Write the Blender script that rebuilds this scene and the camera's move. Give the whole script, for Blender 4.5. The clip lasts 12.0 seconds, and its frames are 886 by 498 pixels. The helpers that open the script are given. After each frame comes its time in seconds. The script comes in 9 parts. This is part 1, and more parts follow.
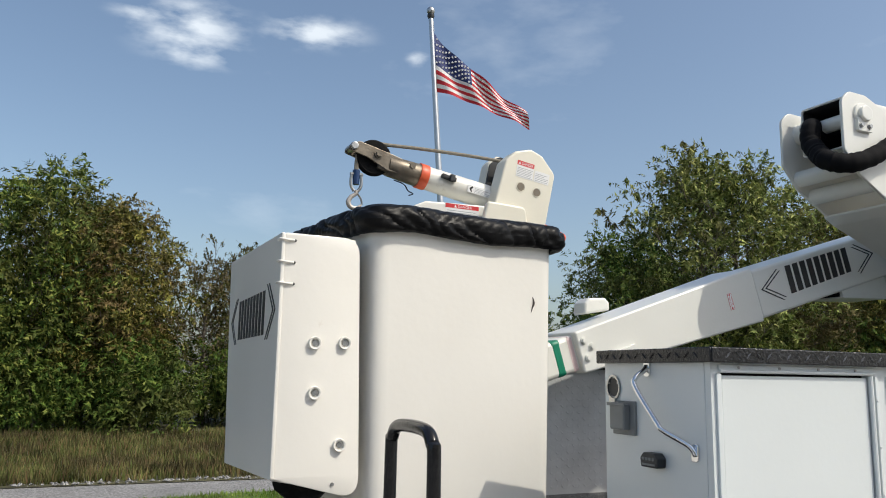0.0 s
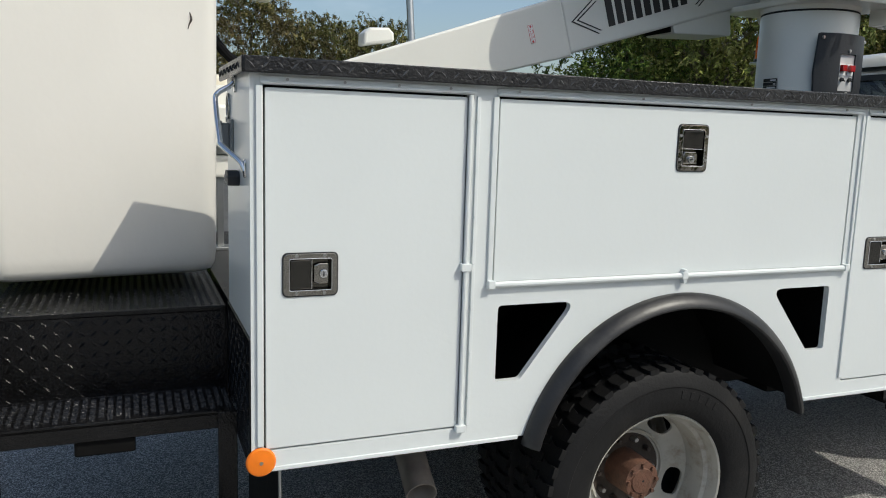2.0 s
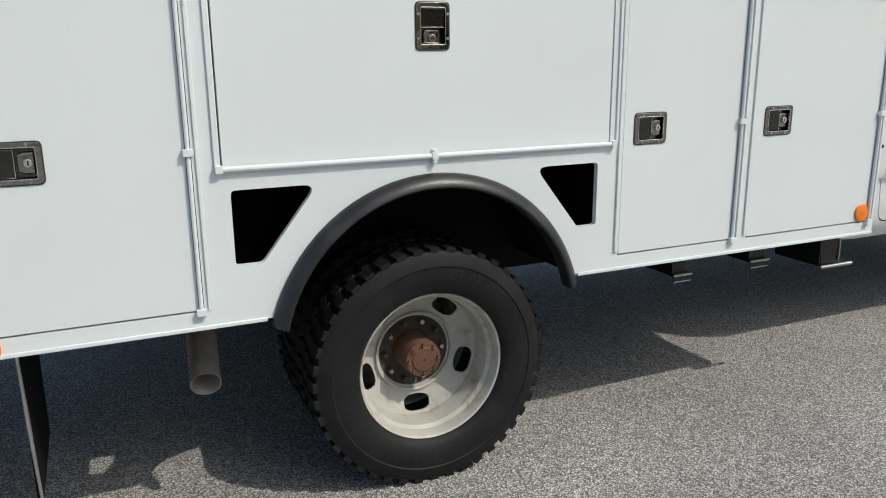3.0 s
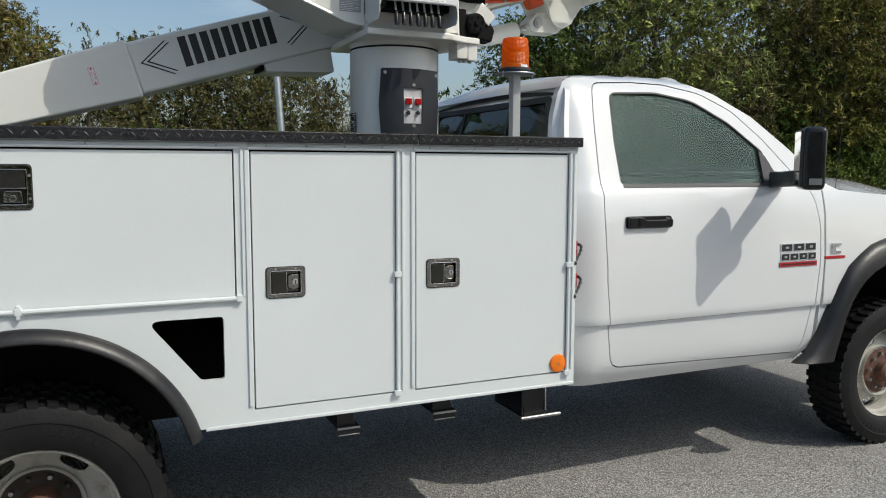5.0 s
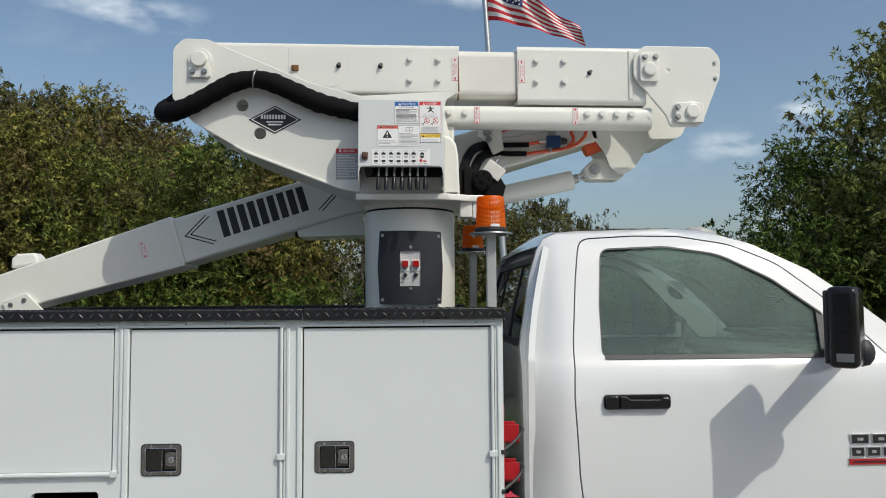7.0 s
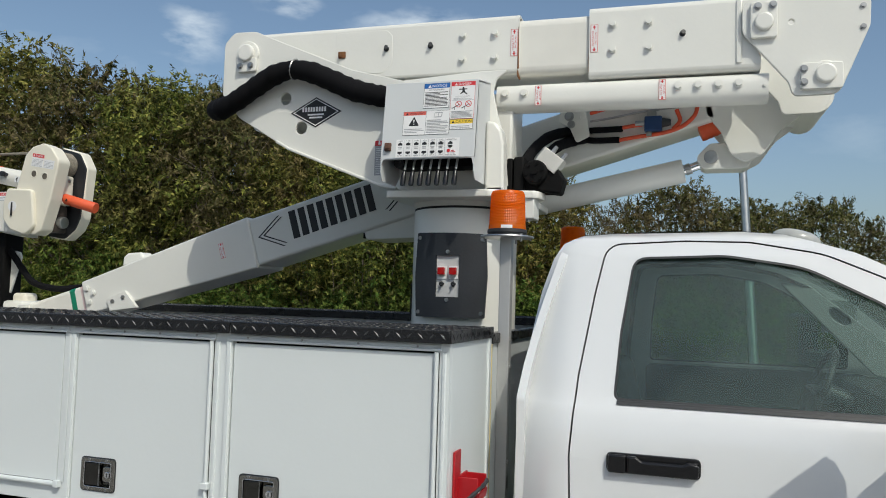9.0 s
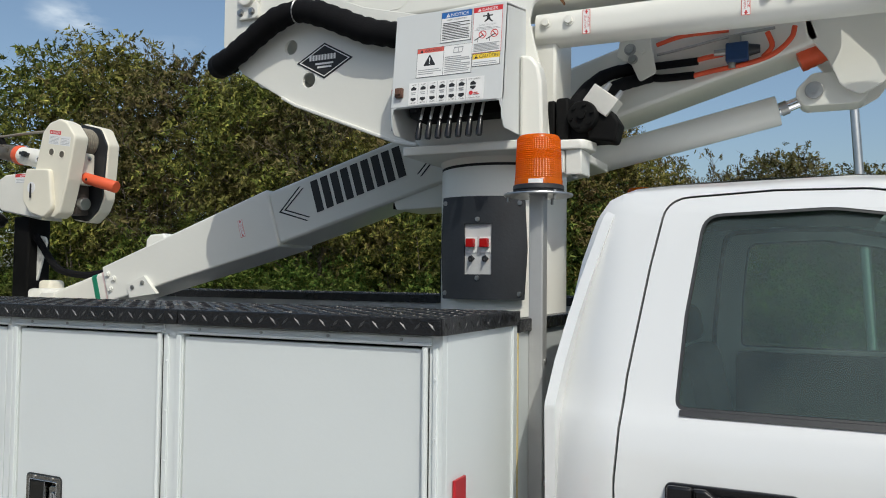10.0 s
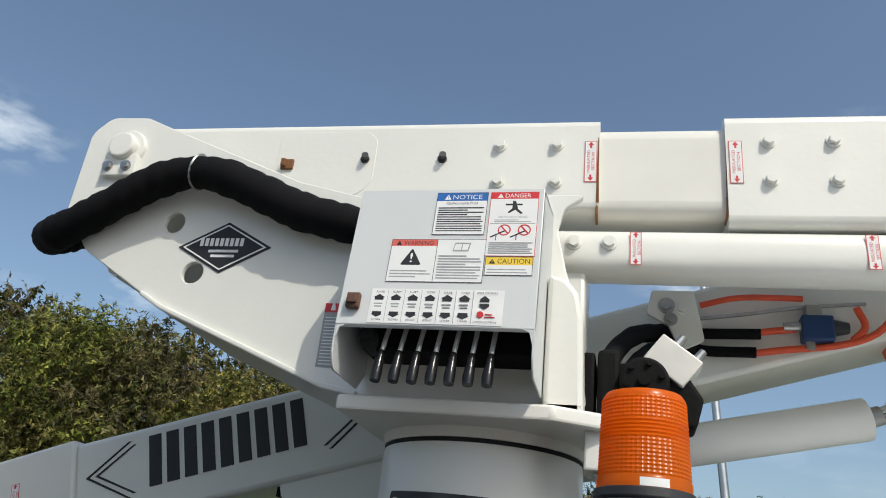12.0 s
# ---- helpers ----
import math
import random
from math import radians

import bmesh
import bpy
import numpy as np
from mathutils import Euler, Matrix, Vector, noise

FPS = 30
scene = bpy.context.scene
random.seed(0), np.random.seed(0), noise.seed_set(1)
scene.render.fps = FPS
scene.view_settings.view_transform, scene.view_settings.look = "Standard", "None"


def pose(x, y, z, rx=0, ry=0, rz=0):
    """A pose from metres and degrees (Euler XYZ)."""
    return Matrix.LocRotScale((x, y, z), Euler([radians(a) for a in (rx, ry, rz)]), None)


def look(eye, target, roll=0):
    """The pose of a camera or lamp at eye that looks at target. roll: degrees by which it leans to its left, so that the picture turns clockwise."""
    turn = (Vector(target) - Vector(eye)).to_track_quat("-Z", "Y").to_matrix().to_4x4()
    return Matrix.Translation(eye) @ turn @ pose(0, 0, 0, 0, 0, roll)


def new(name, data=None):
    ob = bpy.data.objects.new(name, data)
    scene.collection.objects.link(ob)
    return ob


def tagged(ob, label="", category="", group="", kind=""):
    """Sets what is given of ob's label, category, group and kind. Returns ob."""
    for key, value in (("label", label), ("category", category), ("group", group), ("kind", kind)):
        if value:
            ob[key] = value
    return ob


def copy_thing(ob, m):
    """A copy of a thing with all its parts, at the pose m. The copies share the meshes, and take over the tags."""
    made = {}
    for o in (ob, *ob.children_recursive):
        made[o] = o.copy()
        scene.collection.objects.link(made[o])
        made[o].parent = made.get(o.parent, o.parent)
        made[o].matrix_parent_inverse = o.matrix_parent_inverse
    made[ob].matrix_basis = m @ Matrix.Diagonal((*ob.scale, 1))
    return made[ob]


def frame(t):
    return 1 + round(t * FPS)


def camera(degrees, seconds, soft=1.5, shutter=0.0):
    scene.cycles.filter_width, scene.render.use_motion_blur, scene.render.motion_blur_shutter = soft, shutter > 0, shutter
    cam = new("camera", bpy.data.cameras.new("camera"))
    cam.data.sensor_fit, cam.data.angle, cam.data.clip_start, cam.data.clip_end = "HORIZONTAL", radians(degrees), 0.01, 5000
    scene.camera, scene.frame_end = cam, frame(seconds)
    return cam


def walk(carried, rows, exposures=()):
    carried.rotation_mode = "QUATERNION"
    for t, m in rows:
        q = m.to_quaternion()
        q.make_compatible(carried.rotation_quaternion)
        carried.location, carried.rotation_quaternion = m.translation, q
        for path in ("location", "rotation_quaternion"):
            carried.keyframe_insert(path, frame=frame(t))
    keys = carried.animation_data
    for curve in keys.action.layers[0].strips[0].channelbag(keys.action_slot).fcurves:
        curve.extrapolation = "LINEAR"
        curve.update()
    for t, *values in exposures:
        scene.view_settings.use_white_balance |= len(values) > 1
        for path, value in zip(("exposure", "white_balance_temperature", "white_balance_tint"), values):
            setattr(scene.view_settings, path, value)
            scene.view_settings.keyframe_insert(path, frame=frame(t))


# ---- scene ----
# ------------------------------------------------------------------ camera
cam = camera(59.5, 12.0, soft=1.0)
PATH = [
    (0, (-1.354, -1.473, 1.579), (-0.563, 0.336, 1.9), 1.0),
    (0.5, (-1.107, -1.562, 1.563), (-0.563, 0.34, 1.861), 1.9),
    (1, (-0.797, -1.639, 1.503), (-0.306, 0.298, 1.583), 1.6),
    (1.5, (-0.513, -1.661, 1.487), (0.094, 0.237, 1.32), 2.3),
    (2, (-0.256, -1.82, 1.501), (0.489, 0.012, 1.203), 1.8),
    (2.5, (0.002, -2.055, 1.484), (0.763, -0.244, 1.11), 0.3),
    (3, (0.322, -2.122, 1.404), (1.117, -0.354, 0.913), -0.5),
    (3.3, (0.55, -2.188, 1.447), (1.335, -0.435, 0.891), -0.5),
    (3.4, (0.606, -2.219, 1.442), (1.394, -0.464, 0.895), -0.6),
    (3.5, (0.633, -2.232, 1.428), (1.446, -0.484, 0.895), -0.7),
    (3.7, (0.771, -2.324, 1.467), (1.566, -0.565, 0.942), -0.2),
    (5.3, (1.723, -2.637, 1.559), (2.515, -0.807, 1.403), 0.7),
    (5.5, (1.927, -2.665, 1.575), (2.6, -0.789, 1.415), -0.5),
    (6, (2.227, -2.673, 1.579), (2.744, -0.744, 1.471), -0.9),
    (6.5, (2.555, -2.675, 1.644), (2.878, -0.701, 1.666), -1.8),
    (6.8, (2.771, -2.69, 1.66), (2.945, -0.7, 1.756), -1.1),
    (7, (2.899, -2.713, 1.686), (2.983, -0.719, 1.817), -0.4),
    (7.2, (3.026, -2.691, 1.685), (3.044, -0.698, 1.851), 0.2),
    (8.8, (3.838, -2.185, 1.708), (3.215, -0.291, 1.862), 1.7),
    (9, (3.869, -2.06, 1.744), (3.244, -0.164, 1.872), 1.7),
    (9.5, (3.908, -1.755, 1.725), (3.221, 0.122, 1.794), 0.9),
    (10, (3.895, -1.44, 1.737), (3.044, 0.369, 1.813), 0.6),
    (10.5, (3.736, -1.127, 1.748), (2.939, 0.698, 1.93), 1.6),
    (11, (3.605, -0.907, 1.775), (2.858, 0.884, 2.26), 1.9),
    (11.5, (3.42, -0.737, 1.825), (2.622, 0.96, 2.522), 3.9),
    (12, (3.22, -0.578, 1.834), (2.75, 1.188, 2.646), 6.5),
]
walk(cam, [(t, look(eye, target, roll)) for t, eye, target, roll in PATH],
     [(0.0, 0.09, 6850, 7), (1.5, -0.01, 6700, 5), (2.5, -0.03, 6700, 5), (5.5, -0.16, 6700, 5), (6.5, -0.24, 6700, 5), (8.5, -0.28, 6600, 4), (11.0, -0.12, 6600, 5), (12.0, -0.03, 6700, 5)])

# ------------------------------------------------------------------ daylight
SUN_TO = Vector((0.58, -0.66, 1.0)).normalized()
world = bpy.data.worlds.new("sky")
scene.world = world
world.use_nodes = True
wn, wl = world.node_tree.nodes, world.node_tree.links
wn.clear()
sky = wn.new("ShaderNodeTexSky")
sky.sky_type, sky.sun_disc = "NISHITA", False
sky.sun_elevation = math.asin(SUN_TO.z)
sky.sun_rotation = math.atan2(SUN_TO.x, SUN_TO.y)
sky.air_density, sky.dust_density, sky.ozone_density = 1.0, 2.7, 2.0
geo = wn.new("ShaderNodeTexCoord")
squash = wn.new("ShaderNodeMapping")
squash.inputs["Scale"].default_value = (1.3, 1.3, 3.4)
squash.inputs["Location"].default_value = (0.35, 0.1, 0.2)
cloud = wn.new("ShaderNodeTexNoise")
cloud.inputs["Scale"].default_value = 2.3
cloud.inputs["Detail"].default_value = 9
cloud.inputs["Roughness"].default_value = 0.55
puff = wn.new("ShaderNodeMapRange")
puff.inputs["From Min"].default_value = 0.60
puff.inputs["From Max"].default_value = 0.80
puff.inputs["To Max"].default_value = 0.22
mixc = wn.new("ShaderNodeMix")
mixc.data_type = "RGBA"
mixc.inputs[7].default_value = (7.5, 8.0, 8.7, 1)
back = wn.new("ShaderNodeBackground")
back.inputs["Strength"].default_value = 0.15
wout = wn.new("ShaderNodeOutputWorld")
wl.new(geo.outputs["Generated"], squash.inputs["Vector"])
wl.new(squash.outputs["Vector"], cloud.inputs["Vector"])
wl.new(cloud.outputs["Fac"], puff.inputs["Value"])
# a few small fair-weather clouds: direction, half width, half height
CLOUDS = [((0.068, 0.914, 0.400), 0.085, 0.052), ((0.073, 0.922, 0.378), 0.065, 0.030), ((0.020, 0.913, 0.407), 0.050, 0.014), ((0.211, 0.886, 0.412), 0.085, 0.024), ((0.336, 0.857, 0.390), 0.020, 0.012), ((-0.330, 0.885, 0.334), 0.110, 0.028),
          ((0.385, 0.905, 0.183), 0.070, 0.024), ((-0.573, 0.762, 0.305), 0.050, 0.050), ((-0.470, 0.812, 0.350), 0.050, 0.024), ((-0.690, 0.590, 0.422), 0.105, 0.046), ((-0.760, 0.515, 0.400), 0.050, 0.030), ((-0.735, 0.560, 0.385), 0.060, 0.020), ((0.450, 0.868, 0.215), 0.050, 0.016), ((-0.750, 0.597, 0.289), 0.050, 0.024)]
rag = wn.new("ShaderNodeTexNoise")
rag.inputs["Scale"].default_value, rag.inputs["Detail"].default_value, rag.inputs["Roughness"].default_value = 15.0, 8, 0.5
wl.new(squash.outputs["Vector"], rag.inputs["Vector"])
lumpy = wn.new("ShaderNodeMapRange")
lumpy.inputs["From Min"].default_value, lumpy.inputs["From Max"].default_value = 0.34, 0.66
lumpy.inputs["To Min"].default_value, lumpy.inputs["To Max"].default_value = -0.55, 0.45
wl.new(rag.outputs["Fac"], lumpy.inputs["Value"])
cover_all = puff.outputs["Result"]
for (cx, cy, cz), wide, high in CLOUDS:
    off = wn.new("ShaderNodeVectorMath")
    off.operation = "SUBTRACT"
    off.inputs[1].default_value = (cx, cy, cz)
    wl.new(geo.outputs["Generated"], off.inputs[0])
    squeeze = wn.new("ShaderNodeVectorMath")
    squeeze.operation = "MULTIPLY"
    squeeze.inputs[1].default_value = (1 / wide, 1 / wide, 1 / high)
    wl.new(off.outputs["Vector"], squeeze.inputs[0])
    far = wn.new("ShaderNodeVectorMath")
    far.operation = "LENGTH"
    wl.new(squeeze.outputs["Vector"], far.inputs[0])
    fade = wn.new("ShaderNodeMapRange")
    fade.interpolation_type = "SMOOTHSTEP"
    fade.inputs["From Min"].default_value, fade.inputs["From Max"].default_value = 1.15, 0.1
    fade.inputs["To Max"].default_value = 0.62
    wl.new(far.outputs["Value"], fade.inputs["Value"])
    torn = wn.new("ShaderNodeMath")
    torn.operation = "MULTIPLY_ADD"
    torn.use_clamp = True
    wl.new(fade.outputs["Result"], torn.inputs[0])
    torn.inputs[1].default_value = 1.0
    wl.new(lumpy.outputs["Result"], torn.inputs[2])
    kept = wn.new("ShaderNodeMath")
    kept.operation = "MULTIPLY"
    wl.new(torn.outputs["Value"], kept.inputs[0])
    wl.new(fade.outputs["Result"], kept.inputs[1])
    top = wn.new("ShaderNodeMath")
    top.operation = "MAXIMUM"
    wl.new(cover_all, top.inputs[0])
    wl.new(kept.outputs["Value"], top.inputs[1])
    cover_all = top.outputs["Value"]
wl.new(cover_all, mixc.inputs["Factor"])
wl.new(sky.outputs["Color"], mixc.inputs[6])
wl.new(mixc.outputs[2], back.inputs["Color"])
wl.new(back.outputs["Background"], wout.inputs["Surface"])

sun_data = bpy.data.lights.new("sun", "SUN")
sun_data.energy, sun_data.angle, sun_data.color = 2.65, radians(0.55), (1.0, 0.96, 0.90)
sun = new("sun", sun_data)
sun.matrix_world = look(SUN_TO * 60, (0, 0, 0))

# ------------------------------------------------------------------ materials
def mat(name, color, rough=0.5, metal=0.0, vary=0.06, scale=6.0, bump=0.0, bump_scale=120.0, coat=0.0, dirt=None,
        dirt_scale=2.5, dirt_at=(0.58, 0.75), rough_vary=0.08, random_tint=0.0, island_tint=0.0, spec=0.5):
    """A surface with slow tone changes, a fine grain in the relief and, where given, stains of another colour."""
    m = bpy.data.materials.new(name)
    m.use_nodes = True
    n, l = m.node_tree.nodes, m.node_tree.links
    b = n["Principled BSDF"]
    b.inputs["Metallic"].default_value = metal
    b.inputs["Coat Weight"].default_value = coat
    b.inputs["Coat Roughness"].default_value = 0.06
    b.inputs["Specular IOR Level"].default_value = spec
    tc = n.new("ShaderNodeTexCoord")
    slow = n.new("ShaderNodeTexNoise")
    slow.inputs["Scale"].default_value = scale
    slow.inputs["Detail"].default_value = 5
    l.new(tc.outputs["Object"], slow.inputs["Vector"])
    tone = n.new("ShaderNodeMapRange")
    tone.inputs["From Min"].default_value, tone.inputs["From Max"].default_value = 0.3, 0.7
    tone.inputs["To Min"].default_value, tone.inputs["To Max"].default_value = 1 - vary, 1 + vary
    l.new(slow.outputs["Fac"], tone.inputs["Value"])
    hsv = n.new("ShaderNodeHueSaturation")
    hsv.inputs["Color"].default_value = (*color, 1)
    l.new(tone.outputs["Result"], hsv.inputs["Value"])
    out = hsv.outputs["Color"]
    if random_tint or island_tint:
        if island_tint:
            src = n.new("ShaderNodeNewGeometry").outputs["Random Per Island"]
            amount = island_tint
        else:
            src = n.new("ShaderNodeObjectInfo").outputs["Random"]
            amount = random_tint
        shift = n.new("ShaderNodeMapRange")
        shift.inputs["To Min"].default_value, shift.inputs["To Max"].default_value = 1 - amount, 1 + amount
        l.new(src, shift.inputs["Value"])
        again = n.new("ShaderNodeHueSaturation")
        l.new(out, again.inputs["Color"])
        l.new(shift.outputs["Result"], again.inputs["Value"])
        out = again.outputs["Color"]
    if dirt:
        stain = n.new("ShaderNodeTexNoise")
        stain.inputs["Scale"].default_value = dirt_scale
        stain.inputs["Detail"].default_value = 8
        stain.inputs["Roughness"].default_value = 0.65
        l.new(tc.outputs["Object"], stain.inputs["Vector"])
        cut = n.new("ShaderNodeMapRange")
        cut.inputs["From Min"].default_value, cut.inputs["From Max"].default_value = dirt_at
        l.new(stain.outputs["Fac"], cut.inputs["Value"])
        mix = n.new("ShaderNodeMix")
        mix.data_type = "RGBA"
        mix.inputs[7].default_value = (*dirt, 1)
        l.new(cut.outputs["Result"], mix.inputs["Factor"])
        l.new(out, mix.inputs[6])
        out = mix.outputs[2]
    l.new(out, b.inputs["Base Color"])
    rr = n.new("ShaderNodeMapRange")
    rr.inputs["To Min"].default_value = max(0.02, rough - rough_vary)
    rr.inputs["To Max"].default_value = min(1.0, rough + rough_vary)
    l.new(slow.outputs["Fac"], rr.inputs["Value"])
    l.new(rr.outputs["Result"], b.inputs["Roughness"])
    if bump:
        grain = n.new("ShaderNodeTexNoise")
        grain.inputs["Scale"].default_value = bump_scale
        grain.inputs["Detail"].default_value = 4
        l.new(tc.outputs["Object"], grain.inputs["Vector"])
        bp = n.new("ShaderNodeBump")
        bp.inputs["Strength"].default_value = bump
        bp.inputs["Distance"].default_value = 0.4 / bump_scale
        l.new(grain.outputs["Fac"], bp.inputs["Height"])
        l.new(bp.outputs["Normal"], b.inputs["Normal"])
    return m


white_paint = mat("white_body_paint", (0.705, 0.745, 0.745), 0.32, vary=0.025, scale=1.6, bump=0.05, bump_scale=60, coat=0.25, rough_vary=0.06)
cab_paint = mat("white_cab_paint", (0.72, 0.735, 0.74), 0.20, vary=0.02, scale=1.5, coat=0.8, rough_vary=0.04)
lift_paint = mat("white_lift_paint", (0.78, 0.775, 0.72), 0.34, vary=0.03, scale=2.5, bump=0.06, bump_scale=70, coat=0.2, dirt=(0.42, 0.37, 0.30), dirt_scale=4.5, dirt_at=(0.70, 0.95))
console_paint = mat("grey_white_console_paint", (0.62, 0.64, 0.64), 0.4, vary=0.025, scale=3)
gelcoat = mat("warm_white_gelcoat", (0.80, 0.775, 0.715), 0.38, vary=0.03, scale=2.0, bump=0.05, bump_scale=35, coat=0.15, dirt=(0.55, 0.48, 0.40), dirt_scale=7, dirt_at=(0.71, 0.86))
cream = mat("cream_plastic", (0.78, 0.74, 0.62), 0.42, vary=0.04, scale=5, dirt=(0.4, 0.33, 0.24), dirt_scale=8, dirt_at=(0.68, 0.9))
boot_white = mat("yellowed_white_fibreglass", (0.77, 0.755, 0.69), 0.4, vary=0.05, scale=5, dirt=(0.35, 0.28, 0.2), dirt_scale=9, dirt_at=(0.66, 0.9))
bedliner = mat("black_sprayed_liner", (0.005, 0.005, 0.0055), 0.22, vary=0.3, scale=14, bump=1.0, bump_scale=150, rough_vary=0.12, spec=0.42)
tread_black = mat("black_tread_plate", (0.012, 0.012, 0.013), 0.28, vary=0.25, scale=9, bump=1.0, bump_scale=120, rough_vary=0.14, spec=0.45)
tread_grey = mat("grey_tread_plate", (0.56, 0.565, 0.56), 0.42, vary=0.12, scale=7, bump=0.2, bump_scale=90)
pipe_black = mat("glossy_black_paint", (0.010, 0.010, 0.011), 0.20, vary=0.2, scale=12, bump=0.15, bump_scale=60, coat=0.15, spec=0.35)
flat_black = mat("flat_black_plastic", (0.022, 0.024, 0.027), 0.5, vary=0.15, scale=8, bump=0.2, bump_scale=150)
panel_black = mat("charcoal_panel", (0.018, 0.021, 0.026), 0.55, vary=0.2, scale=9, bump=0.15, bump_scale=80)
flare_rubber = mat("worn_black_rubber", (0.014, 0.014, 0.015), 0.40, vary=0.25, scale=7, bump=0.12, bump_scale=60, dirt=(0.05, 0.048, 0.045), dirt_scale=6, dirt_at=(0.55, 0.8))
tyre_rubber = mat("tyre_rubber", (0.010, 0.010, 0.0105), 0.62, spec=0.25, vary=0.3, scale=9, bump=0.3, bump_scale=90, dirt=(0.028, 0.026, 0.024), dirt_scale=5, dirt_at=(0.58, 0.9))
vinyl = mat("black_vinyl_cover", (0.005, 0.005, 0.0055), 0.40, vary=0.2, scale=10, bump=0.25, bump_scale=60, spec=0.16)
sleeve = mat("black_fabric_sleeve", (0.004, 0.004, 0.005), 0.85, vary=0.25, scale=20, bump=0.5, bump_scale=190, spec=0.2)
# Paddle and tray steels darkened: the dark surroundings they mirror are in their colour.
paddle_steel = mat("smooth_paddle_steel", (0.085, 0.083, 0.076), 0.05, 1.0, vary=0.1, scale=20, bump=0.05, bump_scale=30, rough_vary=0.04)
tray_steel = mat("dark_polished_tray", (0.10, 0.096, 0.080), 0.15, 1.0, vary=0.15, scale=20, rough_vary=0.06)
# Lip crests: worn metal, with the bright glints of sun put into the colour.
tread_worn_glint = mat("worn_tread_crest_glint", (0.13, 0.132, 0.135), 0.34, 0.5, vary=0.35, scale=30, rough_vary=0.12)
latch_steel = mat("polished_latch_steel", (0.32, 0.31, 0.28), 0.08, 1.0, vary=0.12, scale=30, bump=0.10, bump_scale=45, rough_vary=0.04)
stainless = mat("brushed_stainless", (0.50, 0.50, 0.48), 0.26, 1.0, vary=0.1, scale=20, bump=0.05, bump_scale=200)
chrome = mat("chrome", (0.75, 0.76, 0.77), 0.08, 1.0, vary=0.03, rough_vary=0.03)
zinc = mat("dull_zinc", (0.42, 0.42, 0.41), 0.4, 1.0, vary=0.15, scale=25)
lever_rod = mat("bright_plated_rod", (0.80, 0.80, 0.78), 0.30, 0.6, vary=0.08, scale=30)
marker_lens = mat("clear_ribbed_lens", (0.40, 0.41, 0.39), 0.14, vary=0.08, scale=20, spec=0.5)
post_steel = mat("dull_galvanised_post", (0.50, 0.505, 0.50), 0.45, 0.35, vary=0.1, scale=7, bump=0.08, bump_scale=60)
aluminium = mat("aluminium", (0.52, 0.53, 0.53), 0.38, 1.0, vary=0.08, scale=8, bump=0.06, bump_scale=60)
wheel_paint = mat("cream_white_wheel_steel", (0.43, 0.42, 0.375), 0.36, vary=0.12, scale=8, dirt=(0.19, 0.125, 0.07), dirt_scale=13, dirt_at=(0.52, 0.80))
hub_rust = mat("rusty_brown_hub", (0.135, 0.062, 0.038), 0.7, vary=0.3, scale=18, bump=0.4, bump_scale=90, dirt=(0.06, 0.035, 0.025), dirt_scale=12, dirt_at=(0.45, 0.7))
dark_dish = mat("dark_rusty_steel", (0.055, 0.042, 0.034), 0.6, vary=0.3, scale=14, bump=0.3, bump_scale=80)
chassis_black = mat("dull_chassis_black", (0.007, 0.007, 0.007), 0.7, spec=0.12, vary=0.3, scale=8, bump=0.2, bump_scale=70)
axle_brown = mat("muddy_axle", (0.10, 0.055, 0.03), 0.75, vary=0.3, scale=10, bump=0.4, bump_scale=60)
exhaust_steel = mat("dull_exhaust_steel", (0.42, 0.385, 0.35), 0.5, 0.45, vary=0.2, scale=14, bump=0.15, bump_scale=80)
amber = mat("ribbed_amber_lens", (0.86, 0.19, 0.004), 0.26, vary=0.10, scale=9, spec=0.5)
shine = amber.node_tree.nodes.new("ShaderNodeBsdfTranslucent")
shine.inputs["Color"].default_value = (1.0, 0.31, 0.008, 1)
blend = amber.node_tree.nodes.new("ShaderNodeMixShader")
blend.inputs["Fac"].default_value = 0.55
amber.node_tree.links.new(amber.node_tree.nodes["Principled BSDF"].outputs["BSDF"], blend.inputs[1])
amber.node_tree.links.new(shine.outputs["BSDF"], blend.inputs[2])
amber.node_tree.links.new(blend.outputs["Shader"], amber.node_tree.nodes["Material Output"].inputs["Surface"])
orange_flat = mat("orange_reflector", (0.90, 0.21, 0.012), 0.35, vary=0.05, scale=40, bump=0.3, bump_scale=600)
red_plastic = mat("red_plastic", (0.62, 0.045, 0.022), 0.42, vary=0.1, scale=12)
red_orange = mat("faded_orange_red_plastic", (0.78, 0.12, 0.045), 0.45, vary=0.1, scale=9)
red_lens = mat("red_lens", (0.40, 0.008, 0.010), 0.15, vary=0.1, scale=40, coat=0.6)
red_paint = mat("red_bracket_paint", (0.40, 0.010, 0.016), 0.35, vary=0.12, scale=14, dirt=(0.12, 0.02, 0.02), dirt_scale=14, dirt_at=(0.62, 0.85))
ink = mat("black_ink", (0.016, 0.016, 0.017), 0.5, vary=0.1, scale=30)
paper = mat("white_decal", (0.80, 0.80, 0.79), 0.4, vary=0.03, scale=20)
decal_red = mat("red_decal", (0.60, 0.030, 0.035), 0.4, vary=0.06, scale=20)
decal_salmon = mat("faded_red_decal", (0.66, 0.12, 0.09), 0.4, vary=0.06, scale=20)
decal_blue = mat("blue_decal", (0.02, 0.13, 0.42), 0.4, vary=0.06, scale=20)
decal_yellow = mat("yellow_decal", (0.80, 0.56, 0.05), 0.4, vary=0.06, scale=20)
decal_grey = mat("grey_print", (0.34, 0.35, 0.36), 0.5, vary=0.1, scale=40)
